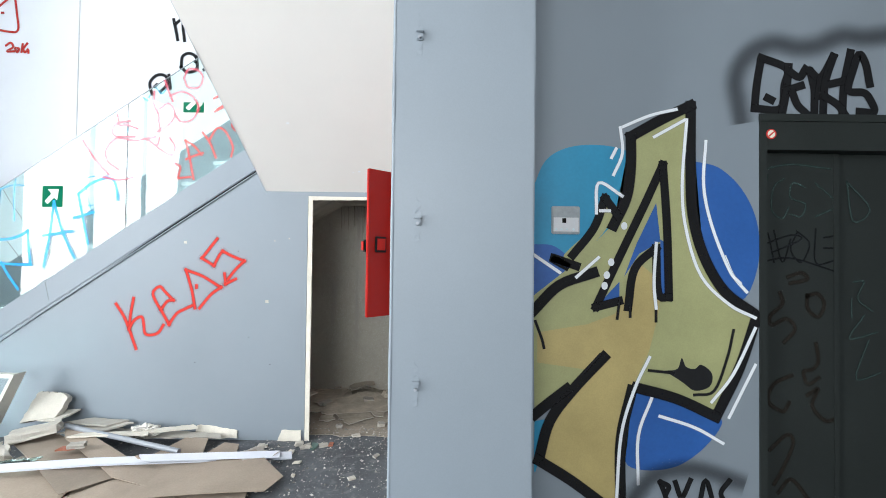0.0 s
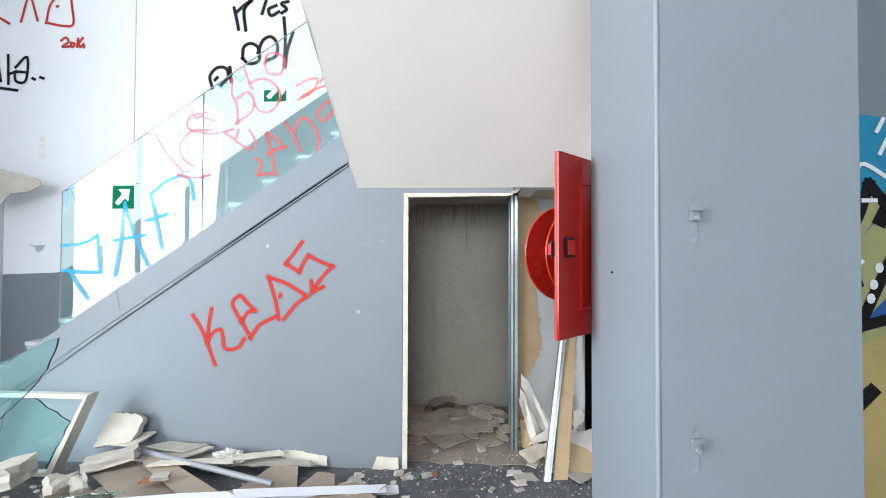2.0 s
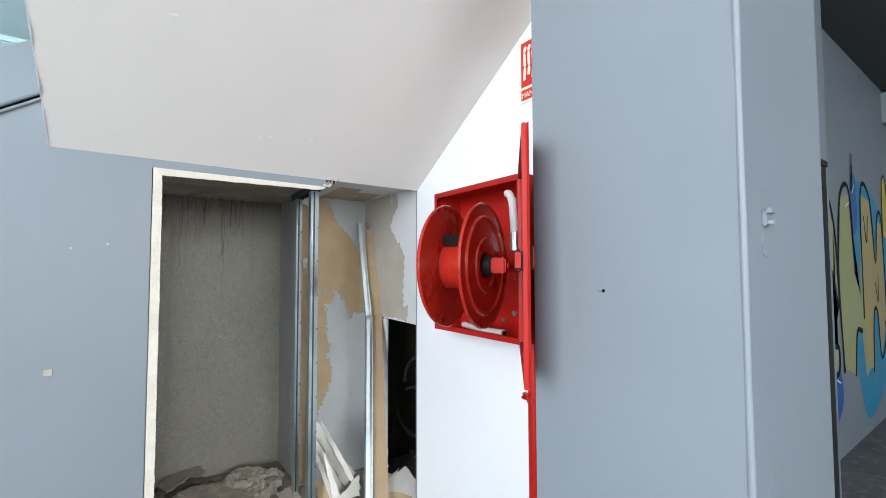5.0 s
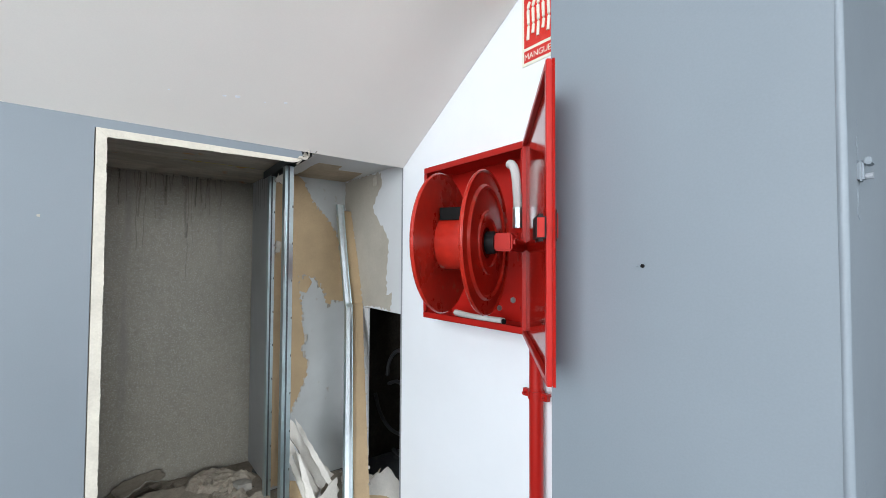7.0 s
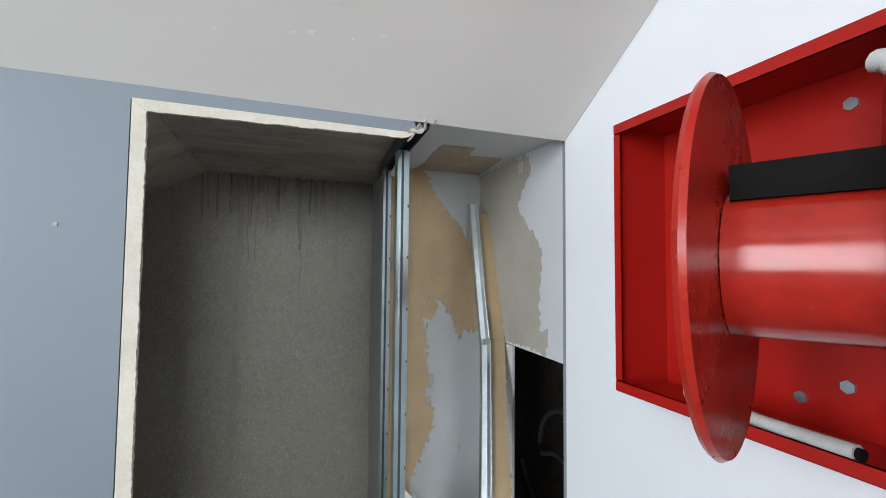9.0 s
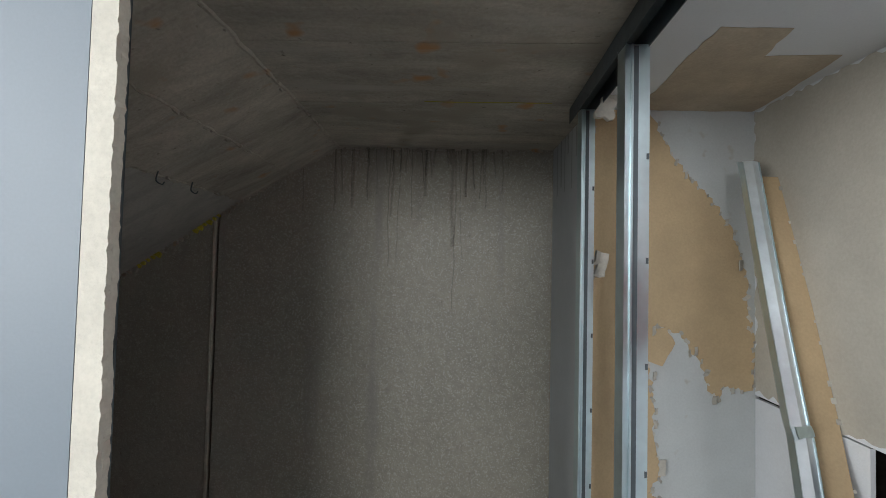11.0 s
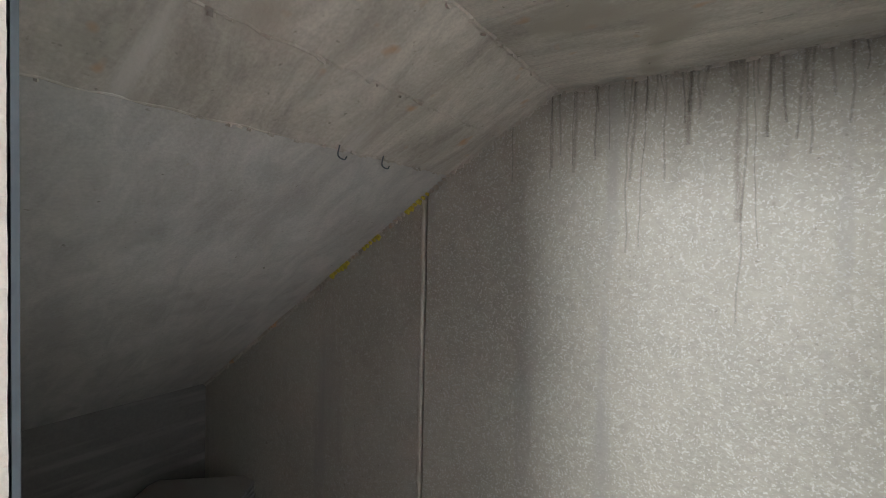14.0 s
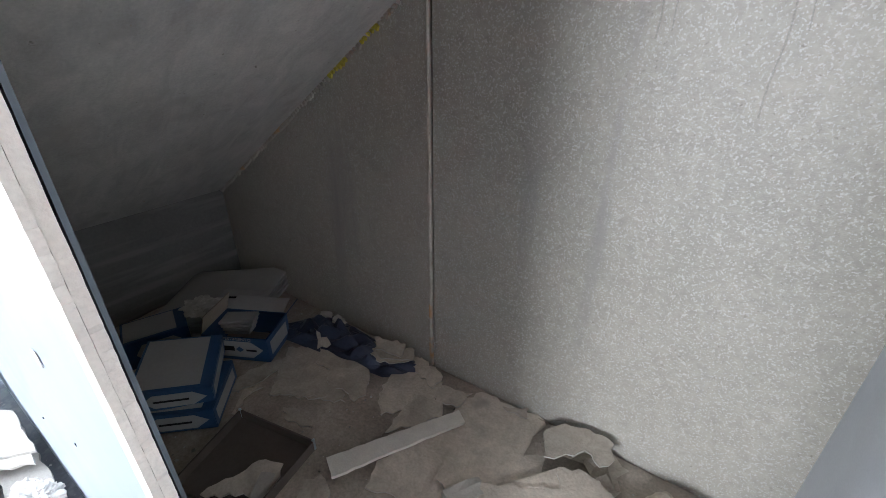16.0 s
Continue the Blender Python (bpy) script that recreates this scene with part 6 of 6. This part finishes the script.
crumpled_skin(-0.43, 4.55, 0.40, 0.32, 0.080, -35, 3.0, "crumpled heap of dusty plaster skin in the closet corner")
crumpled_skin(-0.42, 4.36, 0.22, 0.16, 0.055, 20, 8.0, "small crumpled plaster skin on the sheets")
bm = bmesh.new()
bmesh.ops.create_grid(bm, x_segments=120, y_segments=60, size=1)
for v in bm.verts:
    q = v.co.copy()
    x, y = -1.30 + q.x * 1.10, 4.28 + q.y * 0.545
    rim = max(0.0, min(1, (1 - abs(q.x)) * 6)) * max(0.0, min(1, (1 + q.y) * 3))
    foot = max(0.0, min(1, (y - 4.74) / 0.08))
    h = abs(noise.noise(Vector((x * 4.5, y * 4.5, 0.3)))) * 0.006 + abs(noise.noise(Vector((x * 16, y * 16, 2)))) * 0.003
    h += foot * abs(noise.noise(Vector((x * 9, y * 3, 7)))) * 0.03
    v.co = Vector((x, y, 0.004 + rim * h))
tagged(part("plaster_rubble", bm, "dust"), "thin layer of crushed plaster dust on the closet floor", "rubble", kind="stuff")
pk = thing("plaster_batten", (-1.47, 4.35, 0.05), "straight white plasterboard batten on the closet floor", "plasterboard")
part("board", slab([(-1.658, 4.119), (-1.354, 4.629), (-1.296, 4.59), (-1.576, 4.072)], 0.014, pose(0, 0, 0.040), 0, 0.03, 0.003, 9), "board", pk)
for i, (x, y, sx, sy, sz, r) in enumerate(((-1.13, 4.32, 0.16, 0.07, 0.03, 60), (-0.72, 4.40, 0.10, 0.07, 0.04, 20), (-2.3, 4.78, 0.06, 0.05, 0.05, 10), (-2.42, 4.79, 0.07, 0.05, 0.03, 40), (-0.5, 3.78, 0.06, 0.05, 0.03, 20), (-1.75, 3.86, 0.05, 0.20, 0.02, 30), (-0.86, 3.74, 0.05, 0.04, 0.025, 50), (-0.32, 4.40, 0.10, 0.08, 0.05, 15))):
    chunk(x, y, 0.02, sx, sy, sz, (4, 8, r), 90 + i, label="chunk of plaster on the closet floor")
tray = thing("drawer_tray", (-1.93, 3.93, 0), "shallow dark brown empty drawer tray on the closet floor", "tray")
tq = [(-2.16, 4.06), (-1.76, 4.14), (-1.70, 3.80), (-2.05, 3.70)]
M["brown"] = mat("dark_brown_laminate", (0.10, 0.08, 0.065), 0.5, vary=0.2, scale=8)
part("bottom", prism(tq, "z", 0.006, 0.012), "brown", tray)
for a, b in zip(tq, tq[1:] + tq[:1]):
    part("side", strip([(a[0], a[1], 0.033), (b[0], b[1], 0.033)], (0, 0, 0.050), Vector((-(b[1] - a[1]), b[0] - a[0], 0)).normalized() * 0.007), "brown", tray)
for a in tq[:2]:
    part("corner", rod((a[0], a[1], 0.01), (a[0], a[1], 0.064), 0.007, 8), "steel", tray, "small metal corner fitting")


def carton(x, y, z, w, d, h, rot, label, lettered=False, open_top=False):
    """A printed tile carton: blue body, pale panel, bar of print."""
    t = thing("cardboard_box", (x, y, z), label, "carton", "blue and white cartons")
    m = pose(x, y, z, *rot)
    if open_top:
        for a in ((-w / 2, -d / 2, w / 2, -d / 2 + 0.004), (-w / 2, d / 2 - 0.004, w / 2, d / 2), (-w / 2, -d / 2 + 0.004, -w / 2 + 0.004, d / 2 - 0.004), (w / 2 - 0.004, -d / 2 + 0.004, w / 2, d / 2 - 0.004)):
            part("wall", box(a[0], a[1], 0, a[2], a[3], h, m=m), "blue", t)
        part("base", box(-w / 2, -d / 2, -0.004, w / 2, d / 2, 0, m=m), "card", t)
        part("flap", box(0, -d / 2, 0, 0.004, d / 2, 0.13, m=m @ pose(w / 2, 0, h, 0, 38, 0)), "blue", t)
        part("flap", box(-0.004, -d / 2, 0, 0, d / 2, 0.12, m=m @ pose(-w / 2 + 0.004, 0, h, 0, 20, 0)), "card", t, "raw brown inner flap")
        part("flap", box(-w / 2 + 0.02, 0, 0, w / 2 - 0.02, 0.004, 0.10, m=m @ pose(0, d / 2, h, -72, 0, 0)), "cardwhite", t)
    else:
        part("body", box(-w / 2, -d / 2, 0, w / 2, d / 2, h, m=m), "blue", t, bevel=0.003)
        part("top_panel", box(-w / 2 + 0.012, -d / 2 + 0.02, h + 0.0002, w / 2 - 0.05, d / 2 - 0.012, h + 0.0012, m=m), "cardwhite", t)
    part("panel", prism([(-w * 0.34, h * 0.5), (-w * 0.22, h * 0.82), (w * 0.25, h * 0.82), (w * 0.42, h * 0.5), (w * 0.25, h * 0.14), (-w * 0.22, h * 0.14)], "y", -d / 2 - 0.0012, -d / 2 - 0.0002, m=m), "cardwhite", t)
    part("panel", box(w / 2 + 0.0002, -d / 2 + 0.03, h * 0.2, w / 2 + 0.0012, d / 2 - 0.03, h * 0.75, m=m), "cardwhite", t)
    fm = m @ Matrix.Translation((0, -d / 2 - 0.0015, 0)) @ Matrix.Rotation(radians(90), 4, "X")
    if lettered:
        text("lettering", "REVESTIMIENTO", 0.026, fm @ Matrix.Translation((0, h * 0.86, 0)), "cardwhite", t, 0.0002, 1.0)
        part("print_bar", box(-w * 0.30, h * 0.40, 0, -w * 0.02, h * 0.60, 0.0006, m=fm), "black", t)
        part("print_mark", prism([(-0.022, 0), (0, 0.018), (0.022, 0), (0, -0.018)], "z", 0, 0.0006, m=fm @ Matrix.Translation((w * 0.06, h * 0.48, 0))), "blue", t)
        part("print_bar", box(w * 0.16, h * 0.42, 0, w * 0.32, h * 0.50, 0.0006, m=fm), "black", t)
    else:
        part("print_bar", box(-w * 0.22, h * 0.42, 0, w * 0.20, h * 0.52, 0.0006, m=fm), "black", t)
    return t


carton(-2.58, 4.38, 0.012, 0.36, 0.24, 0.15, (0, 0, 28), "open blue and white tile carton lettered REVESTIMIENTO", True, True)
carton(-2.47, 3.98, 0.13, 0.32, 0.34, 0.11, (4, 6, 52), "closed blue and white carton on another carton")
carton(-2.42, 3.97, 0.012, 0.32, 0.32, 0.11, (0, 0, 44), "scuffed blue and white carton under another")
carton(-2.95, 4.08, 0.012, 0.30, 0.22, 0.16, (0, 0, 70), "dusty pale carton in the low corner")
bd = thing("stack_of_boards", (-3.05, 4.55, 0.02), "stack of stained white boards in the low corner", "boards")
for i in range(4):
    part("board", box(-0.32, -0.28, 0, 0.32, 0.28, 0.016, m=pose(-3.03 + 0.012 * i, 4.52 - 0.01 * i, 0.03 + 0.030 * i, 3, -6, 26 + 2 * i)), "cardwhite", bd)
pp = thing("papers", (-2.78, 4.52, 0.15), "printed paper forms lying on the boards", "papers")
for i in range(3):
    part("sheet", box(-0.13, -0.09, 0, 0.13, 0.09, 0.003, m=pose(-2.82 + 0.01 * i, 4.50, 0.14 + 0.006 * i, 14, 4, 30 + 6 * i)), "cardwhite", pp)
part("print_bar", box(-0.10, 0.02, 0.0, 0.06, 0.035, 0.0006, m=pose(-2.80, 4.50, 0.1565, 14, 4, 42)), "black", pp)
nb = thing("plastic_sack", (-2.2, 4.70, 0.0), "navy blue plastic sack under the plaster", "plastic sack")
bm = bmesh.new()
bmesh.ops.create_grid(bm, x_segments=36, y_segments=16, size=1)
for v in bm.verts:
    q = v.co.copy()
    v.co = Vector((-2.12 + q.x * 0.42 + 0.10 * q.y, 4.68 + q.y * 0.13 * (1 - 0.3 * q.x) + 0.02 * q.x, 0.02 + 0.10 * max(0, 1 - q.y * q.y) * max(0, 1 - q.x * q.x) * (0.4 + abs(noise.noise(Vector((q.x * 4, q.y * 2, 1)))) * 2)))
part("skin", bm, "navy", nb)
crumple("plastic_bag", -2.90, 4.33, 0.12, 0.11, "crumpled clear plastic film in the closet corner", 11, "film", 0.16)

# foam and mortar beads where the concrete meets the rear wall
foam = thing("foam_bead", (-2.2, BW, 1.4), "crumbly mortar and yellow foam along the sloping joint", "joint filler")
rng = random.Random(31)
for i in range(90):
    t = i / 89
    x = -1.54 - t * 1.84
    z = 1.845 + (x + 1.545) * (1.213 / 1.845) - 0.004
    s = rng.uniform(0.008, 0.020)
    part("bead", slab([(-s, -s * .6), (s, -s * .5), (s * .8, s * .5), (-s * .8, s * .6)], 0.012, Matrix.Translation((x, BW - 0.001, z)) @ Matrix.Rotation(radians(33), 4, "Y") @ Matrix.Rotation(radians(90), 4, "X"), 0.001, 0.01, 0.004, i),
         "silicone" if (0.05 < t < 0.12 or 0.20 < t < 0.25 or 0.30 < t < 0.36) else "concrete", foam)
for i in range(60):
    t = i / 59
    t = min(1, max(0, t + rng.uniform(-0.04, 0.04)))
    x, z = (-1.11 - 0.435 * t, 2.094 - 0.249 * t) if i % 2 else (-1.11 + 0.93 * t, 2.093)
    s = rng.uniform(0.004, 0.018)
    part("bead", slab([(-s, -s * .6), (s, -s * .5), (s * .8, s * .5), (-s * .8, s * .6)], 0.008, Matrix.Translation((x, BW - 0.001, z)) @ Matrix.Rotation(radians(90), 4, "X"), 0.001, 0.01, 0.004, i), "concrete", foam)
ridge = thing("mortar_ridge", (-1.11, 4.2, 2.09), "rough mortar ridge along the fold of the concrete ceiling", "mortar ridge")
part("ridge", hose_tube([(-1.112 + rng.uniform(-0.004, 0.004), FW + 0.05 + 1.28 * i / 40, 2.094 + rng.uniform(-0.003, 0.003)) for i in range(41)], 0.007, 6, steps=2), "concrete", ridge)
part("ridge", hose_tube([(-1.33 + rng.uniform(-0.006, 0.006), FW + 0.05 + 1.28 * i / 40, 1.970 + rng.uniform(-0.002, 0.002)) for i in range(41)], 0.004, 6, steps=2), "concrete", ridge)
part("ridge", hose_tube([(-1.545 + rng.uniform(-0.004, 0.004), FW + 0.05 + 1.28 * i / 40, 1.846 + rng.uniform(-0.002, 0.002)) for i in range(41)], 0.0035, 6, steps=2), "concrete", ridge)
seams = thing("board_seam", (-0.6, 4.28, 2.09), "thin raised seam of the formwork boards, with yellow foam in it", "seam")
for y, r, mt, a, b in ((4.30, 0.0024, "concrete", -1.10, -0.76), (4.285, 0.0014, "silicone", -0.70, -0.30), (4.62, 0.0016, "concrete", -1.10, -0.17), (3.92, 0.0016, "concrete", -1.10, -0.27)):
    part("seam", hose_tube([(a + (b - a) * i / 12, y + rng.uniform(-0.002, 0.002), 2.0935) for i in range(13)], r, 6, steps=2), mt, seams)
for k in range(70):
    u, y = rng.choice(((-1.112, 2.092), (-1.33, 1.968), (-1.545, 1.845))), rng.uniform(3.6, 4.8)
    q = rng.uniform(0.003, 0.010)
    part("crumb", slab([(-q, -q * .7), (q, -q * .6), (q * .8, q * .6), (-q * .6, q * .8)], 0.006, pose(u[0] + rng.uniform(-0.008, 0.008), y, u[1] - 0.006, 20, 20, rng.uniform(0, 90)), 0.001, 0.008, 0.003, k), "concrete", ridge)
for y in (4.27, 4.45):
    hk = thing("tie_wire", (-1.53, y, 1.82), "bent end of tie wire sticking out of the concrete", "wire")
    part("wire", hose_tube([(-1.53, y, 1.855), (-1.533, y - 0.003, 1.825), (-1.525, y + 0.012, 1.815), (-1.52, y + 0.018, 1.824)], 0.0022, 6), "darksteel", hk)

# ---- niche rubble ----
def shard(pts, base, rot, label, seed, material="plaster", bend=0.006, thick=0.008):
    t = thing("plasterboard_shard", base, label, "plasterboard", "shards in the niche")
    part("face", slab(pts, thick, pose(*base, *rot), bend, 0.03, 0.008, seed), material, t)
    return t


NL = "torn plasterboard shard leaning in the niche"


def leaning(pts, material, label, seed, thick=0.009, back=None, rough=0.006):
    """A torn flat piece through leaning points, with its paper on the rear."""
    t = thing("plasterboard_shard", pts[-1], label, "plasterboard", "shards in the niche")
    o = Vector(pts[0])
    ux = (Vector(pts[len(pts) // 2]) - o).normalized()
    n = ux.cross(Vector(pts[-1]) - o).normalized()
    n = n if n.y < 0 else -n
    uy = n.cross(ux)
    m = Matrix(((ux.x, uy.x, n.x, o.x), (ux.y, uy.y, n.y, o.y), (ux.z, uy.z, n.z, o.z), (0, 0, 0, 1)))
    flatp = [((Vector(p) - o).dot(ux), (Vector(p) - o).dot(uy)) for p in pts]
    part("face", slab(flatp, thick, m, 0.004, 0.022, rough, seed), material, t)
    if back:
        part("paper", slab(flatp, 0.002, m @ Matrix.Translation((0, 0, thick + 0.002)), 0.004, 0.022, rough * 1.5, seed), back, t, "brown torn paper skin")
    return t


leaning([(-0.146, 4.095, 0.549), (-0.113, 4.074, 0.508), (-0.071, 4.034, 0.429), (-0.013, 3.983, 0.326), (0.046, 3.941, 0.241), (0.097, 3.912, 0.183), (0.001, 3.886, 0.132), (-0.032, 3.91, 0.181), (-0.093, 3.984, 0.329), (-0.151, 4.044, 0.448)], "gypsum", NL, 1)
leaning([(-0.120, 4.07, 0.47), (-0.04, 4.0, 0.33), (0.06, 3.93, 0.20), (0.0, 3.90, 0.06), (-0.10, 3.94, 0.06), (-0.14, 4.02, 0.30)], "pale", NL, 21)
leaning([(-0.166, 4.0, 0.444), (-0.101, 3.953, 0.34), (-0.038, 3.886, 0.191), (-0.016, 3.861, 0.135), (-0.069, 3.844, 0.098), (-0.134, 3.895, 0.211), (-0.140, 3.954, 0.342), (-0.173, 3.966, 0.368)], "gypsum", NL, 2)
leaning([(-0.188, 3.952, 0.383), (-0.159, 3.943, 0.362), (-0.109, 3.874, 0.212), (-0.068, 3.831, 0.113), (-0.104, 3.825, 0.09), (-0.139, 3.871, 0.202)], "gypsum", NL, 3, 0.012, None, 0.003)
leaning([(-0.17, 3.92, 0.22), (-0.13, 3.89, 0.21), (-0.09, 3.85, 0.10), (-0.10, 3.84, 0.02), (-0.17, 3.86, 0.02)], "paper", NL, 22)
leaning([(-0.153, 3.719, 0.097), (-0.076, 3.744, 0.161), (0.055, 3.773, 0.233), (0.042, 3.73, 0.125), (-0.08, 3.728, 0.119)], "gypsum", NL, 4, 0.012)
leaning([(-0.228, 3.625, 0.085), (-0.14, 3.637, 0.122), (0.002, 3.647, 0.156), (-0.005, 3.615, 0.085), (-0.149, 3.590, 0.005)], "dusty", NL, 5, 0.011)
leaning([(0.10, 3.69, 0.110), (0.165, 3.704, 0.148), (0.322, 3.727, 0.224), (0.303, 3.712, 0.185), (0.162, 3.692, 0.115)], "board", NL, 23, 0.010)
leaning([(0.26, 3.929, 0.294), (0.325, 3.931, 0.309), (0.345, 3.925, 0.27), (0.33, 3.915, 0.21), (0.249, 3.905, 0.145)], "gypsum", NL, 8, 0.008)
leaning([(0.14, 3.90, 0.16), (0.24, 3.86, 0.17), (0.33, 3.82, 0.14), (0.30, 3.74, 0.04), (0.12, 3.78, 0.02)], "greige", NL, 24, 0.009)
leaning([(-0.120, 4.00, 0.56), (-0.085, 3.98, 0.50), (0.045, 3.83, 0.20), (0.085, 3.80, 0.14), (0.055, 3.79, 0.12), (0.010, 3.83, 0.20), (-0.105, 3.97, 0.48)], "gypsum", NL, 31, 0.010, None, 0.004)
leaning([(-0.150, 3.90, 0.40), (-0.125, 3.89, 0.37), (-0.045, 3.78, 0.06), (-0.065, 3.77, 0.02), (-0.095, 3.79, 0.06)], "gypsum", NL, 32, 0.012, None, 0.003)
shard([(-0.15, -0.16), (0.10, -0.18), (0.17, 0.02), (0.08, 0.17), (-0.15, 0.10)], (0.24, 3.56, 0.12), (58, 6, 6), "large curled plasterboard piece standing in the niche", 6, "gypsum")
shard([(-0.13, -0.14), (0.06, -0.15), (0.09, 0.0), (-0.05, 0.06), (-0.13, 0.08)], (0.225, 3.550, 0.115), (58, 6, 6), "brown paper skin on the curled plasterboard piece", 7, "paper", 0.006, 0.003)
shard([(-0.12, -0.06), (0.10, -0.05), (0.14, 0.05), (-0.10, 0.07)], (0.20, 3.44, 0.015), (3, 2, 40), "flat plaster shard at the niche foot", 9)
shard([(-0.08, -0.04), (0.08, -0.05), (0.06, 0.05), (-0.09, 0.04)], (-0.20, 3.42, 0.008), (2, 2, 10), "flat plaster shard at the niche foot", 10)
shard([(-0.06, -0.03), (0.06, -0.04), (0.07, 0.03), (-0.05, 0.04)], (-0.12, 3.60, 0.02), (6, -5, 70), "flat plaster shard at the niche foot", 11)
shard([(-0.10, -0.05), (0.10, -0.06), (0.09, 0.05), (-0.1, 0.05)], (0.06, 3.50, 0.03), (5, 4, 30), "flat plaster shard at the niche foot", 12)
shard([(-0.07, -0.05), (0.07, -0.06), (0.09, 0.05), (-0.1, 0.05)], (-0.02, 4.15, 0.03), (8, 4, 80), "flat plaster shard at the niche foot", 13)

for pts, mt, lb in (([(-1.08, 3.36), (-1.01, 3.43), (-1.0, 3.34), (-1.06, 3.32)], "plaster", "small white plaster shard by the doorway"), ([(-0.99, 3.33), (-1.0, 3.43), (-0.94, 3.42), (-0.95, 3.34)], "greentile", "broken piece of green tile by the doorway"),
                    ([(-0.86, 3.39), (-0.86, 3.45), (-0.83, 3.45), (-0.825, 3.40)], "brickred", "broken bit of red brick by the doorway"), ([(-0.32, 3.34), (-0.21, 3.37), (-0.22, 3.30), (-0.28, 3.29)], "plaster", "flat plaster shard on the dark floor"),
                    ([(-0.48, 3.22), (-0.45, 3.27), (-0.43, 3.25), (-0.455, 3.20)], "plaster", "flat plaster shard on the dark floor"), ([(-0.31, 3.24), (-0.25, 3.26), (-0.24, 3.24), (-0.29, 3.21)], "plaster", "flat plaster shard on the dark floor"),
                    ([(-0.34, 3.42), (-0.22, 3.45), (-0.23, 3.50), (-0.32, 3.49)], "pale", "crushed strip of sheet at the niche foot"), ([(-0.92, 3.36), (-0.86, 3.40), (-0.88, 3.44), (-0.95, 3.42)], "plaster", "flat plaster shard on the dark floor"),
                    ([(-0.70, 3.56), (-0.64, 3.58), (-0.66, 3.63), (-0.72, 3.60)], "plaster", "flat plaster shard on the dark floor"), ([(-0.60, 2.9), (-0.56, 2.93), (-0.54, 2.90), (-0.58, 2.87)], "plaster", "flat plaster shard on the dark floor")):
    floor_slab("rubble_shard", pts, 0.004, 0.012, mt, lb, "shard", int(pts[0][0] * -100), 0.001, (2, 1), 0.006, 0.02)

# loose things beyond the lift
bt = thing("plastic_bottle", (5.55, 1.95, 0.036), "crushed clear blue plastic bottle lying on the floor", "bottle")
bmx = look((5.40, 1.88, 0.036), (6.0, 2.02, 0.036))
M["pet"] = glass("blue_clear_plastic", (0.45, 0.68, 0.85), 0.15)
part("body", lathe([(0.002, 0.0), (0.032, 0.002), (0.035, -0.03), (0.032, -0.08), (0.035, -0.11), (0.031, -0.15), (0.035, -0.19), (0.030, -0.23), (0.014, -0.27), (0.013, -0.285)], bmx, 20), "pet", bt, smooth=True)
part("cap", lathe([(0.013, -0.2855), (0.0155, -0.2855), (0.0155, -0.302), (0.001, -0.302)], bmx, 16), "blue", bt, "blue screw cap")
part("label", lathe([(0.0362, -0.08), (0.0362, -0.13)], bmx, 20), "cardwhite", bt, "white paper label")
glass_sheet([(4.02, 1.80, 0.003), (4.30, 1.76, 0.003), (4.34, 1.86, 0.02), (4.16, 1.90, 0.05)], 0.006, "thin curved glass fragment on the floor beyond the lift", 8)
for i, (x, y) in enumerate(((5.0, 1.72), (5.12, 1.68), (5.24, 1.74), (4.7, 1.82), (3.9, 1.86), (4.5, 1.7))):
    floor_slab("rubble_shard", [(x - 0.06, y - 0.02), (x + 0.05, y - 0.03), (x + 0.07, y + 0.02), (x - 0.04, y + 0.03)], 0.004, 0.008, "plaster", "flat white plaster shard beyond the lift", "shard", 200 + i, 0.001, (2, 2), 0.006, 0.02)
kp = thing("skirting_pipe", (5.985, -1.0, 0.06), "thin grey conduit pipe clipped along the wall foot", "pipe")
part("pipe", rod((5.980, -5.3, 0.10), (5.980, 2.17, 0.10), 0.012, 8), "tube", kp)
part("pipe", rod((5.980, -5.3, 0.05), (5.980, 2.17, 0.05), 0.014, 8), "tube", kp)
for y in (-4, -2.5, -1, 0.5, 1.6):
    part("clip", box(5.962, y, 0.03, 5.9995, y + 0.02, 0.125), "tube", kp)

# grit: too small and too many to count
grit = bmesh.new()
rng = random.Random(77)
vs, fs = [], []
for i in range(9000):
    zone = rng.random()
    if zone < 0.40:
        x, y = rng.uniform(-1.4, 0.32), 3.75 - 1.5 * rng.random() ** 1.6
    elif zone < 0.75:
        x, y = rng.uniform(-3.4, -0.2), rng.uniform(3.6, 4.8)
    elif zone < 0.88:
        x, y = rng.uniform(-3.6, -1.2), rng.uniform(2.2, 3.48)
    else:
        x, y = rng.uniform(-0.2, 0.33), rng.uniform(3.5, 4.3)
    s = 0.0018 + 0.011 * rng.random() ** 4
    b0 = len(vs)
    a0 = rng.uniform(0, 6)
    for k in range(4):
        vs.append((x + s * math.cos(a0 + k * 1.57) * rng.uniform(0.6, 1.3), y + s * math.sin(a0 + k * 1.57) * rng.uniform(0.6, 1.3), 0.003))
    vs.append((x + rng.uniform(-s, s) * 0.4, y + rng.uniform(-s, s) * 0.4, 0.003 + s * rng.uniform(0.3, 0.9)))
    fs += [(b0 + k, b0 + (k + 1) % 4, b0 + 4) for k in range(4)]
grit.free()
me = bpy.data.meshes.new("plaster_grit")
me.from_pydata(vs, [], fs)
me.materials.append(M["grit"])
tagged(new("plaster_grit", me), "scattered white plaster grit over the floor", "grit", kind="stuff")
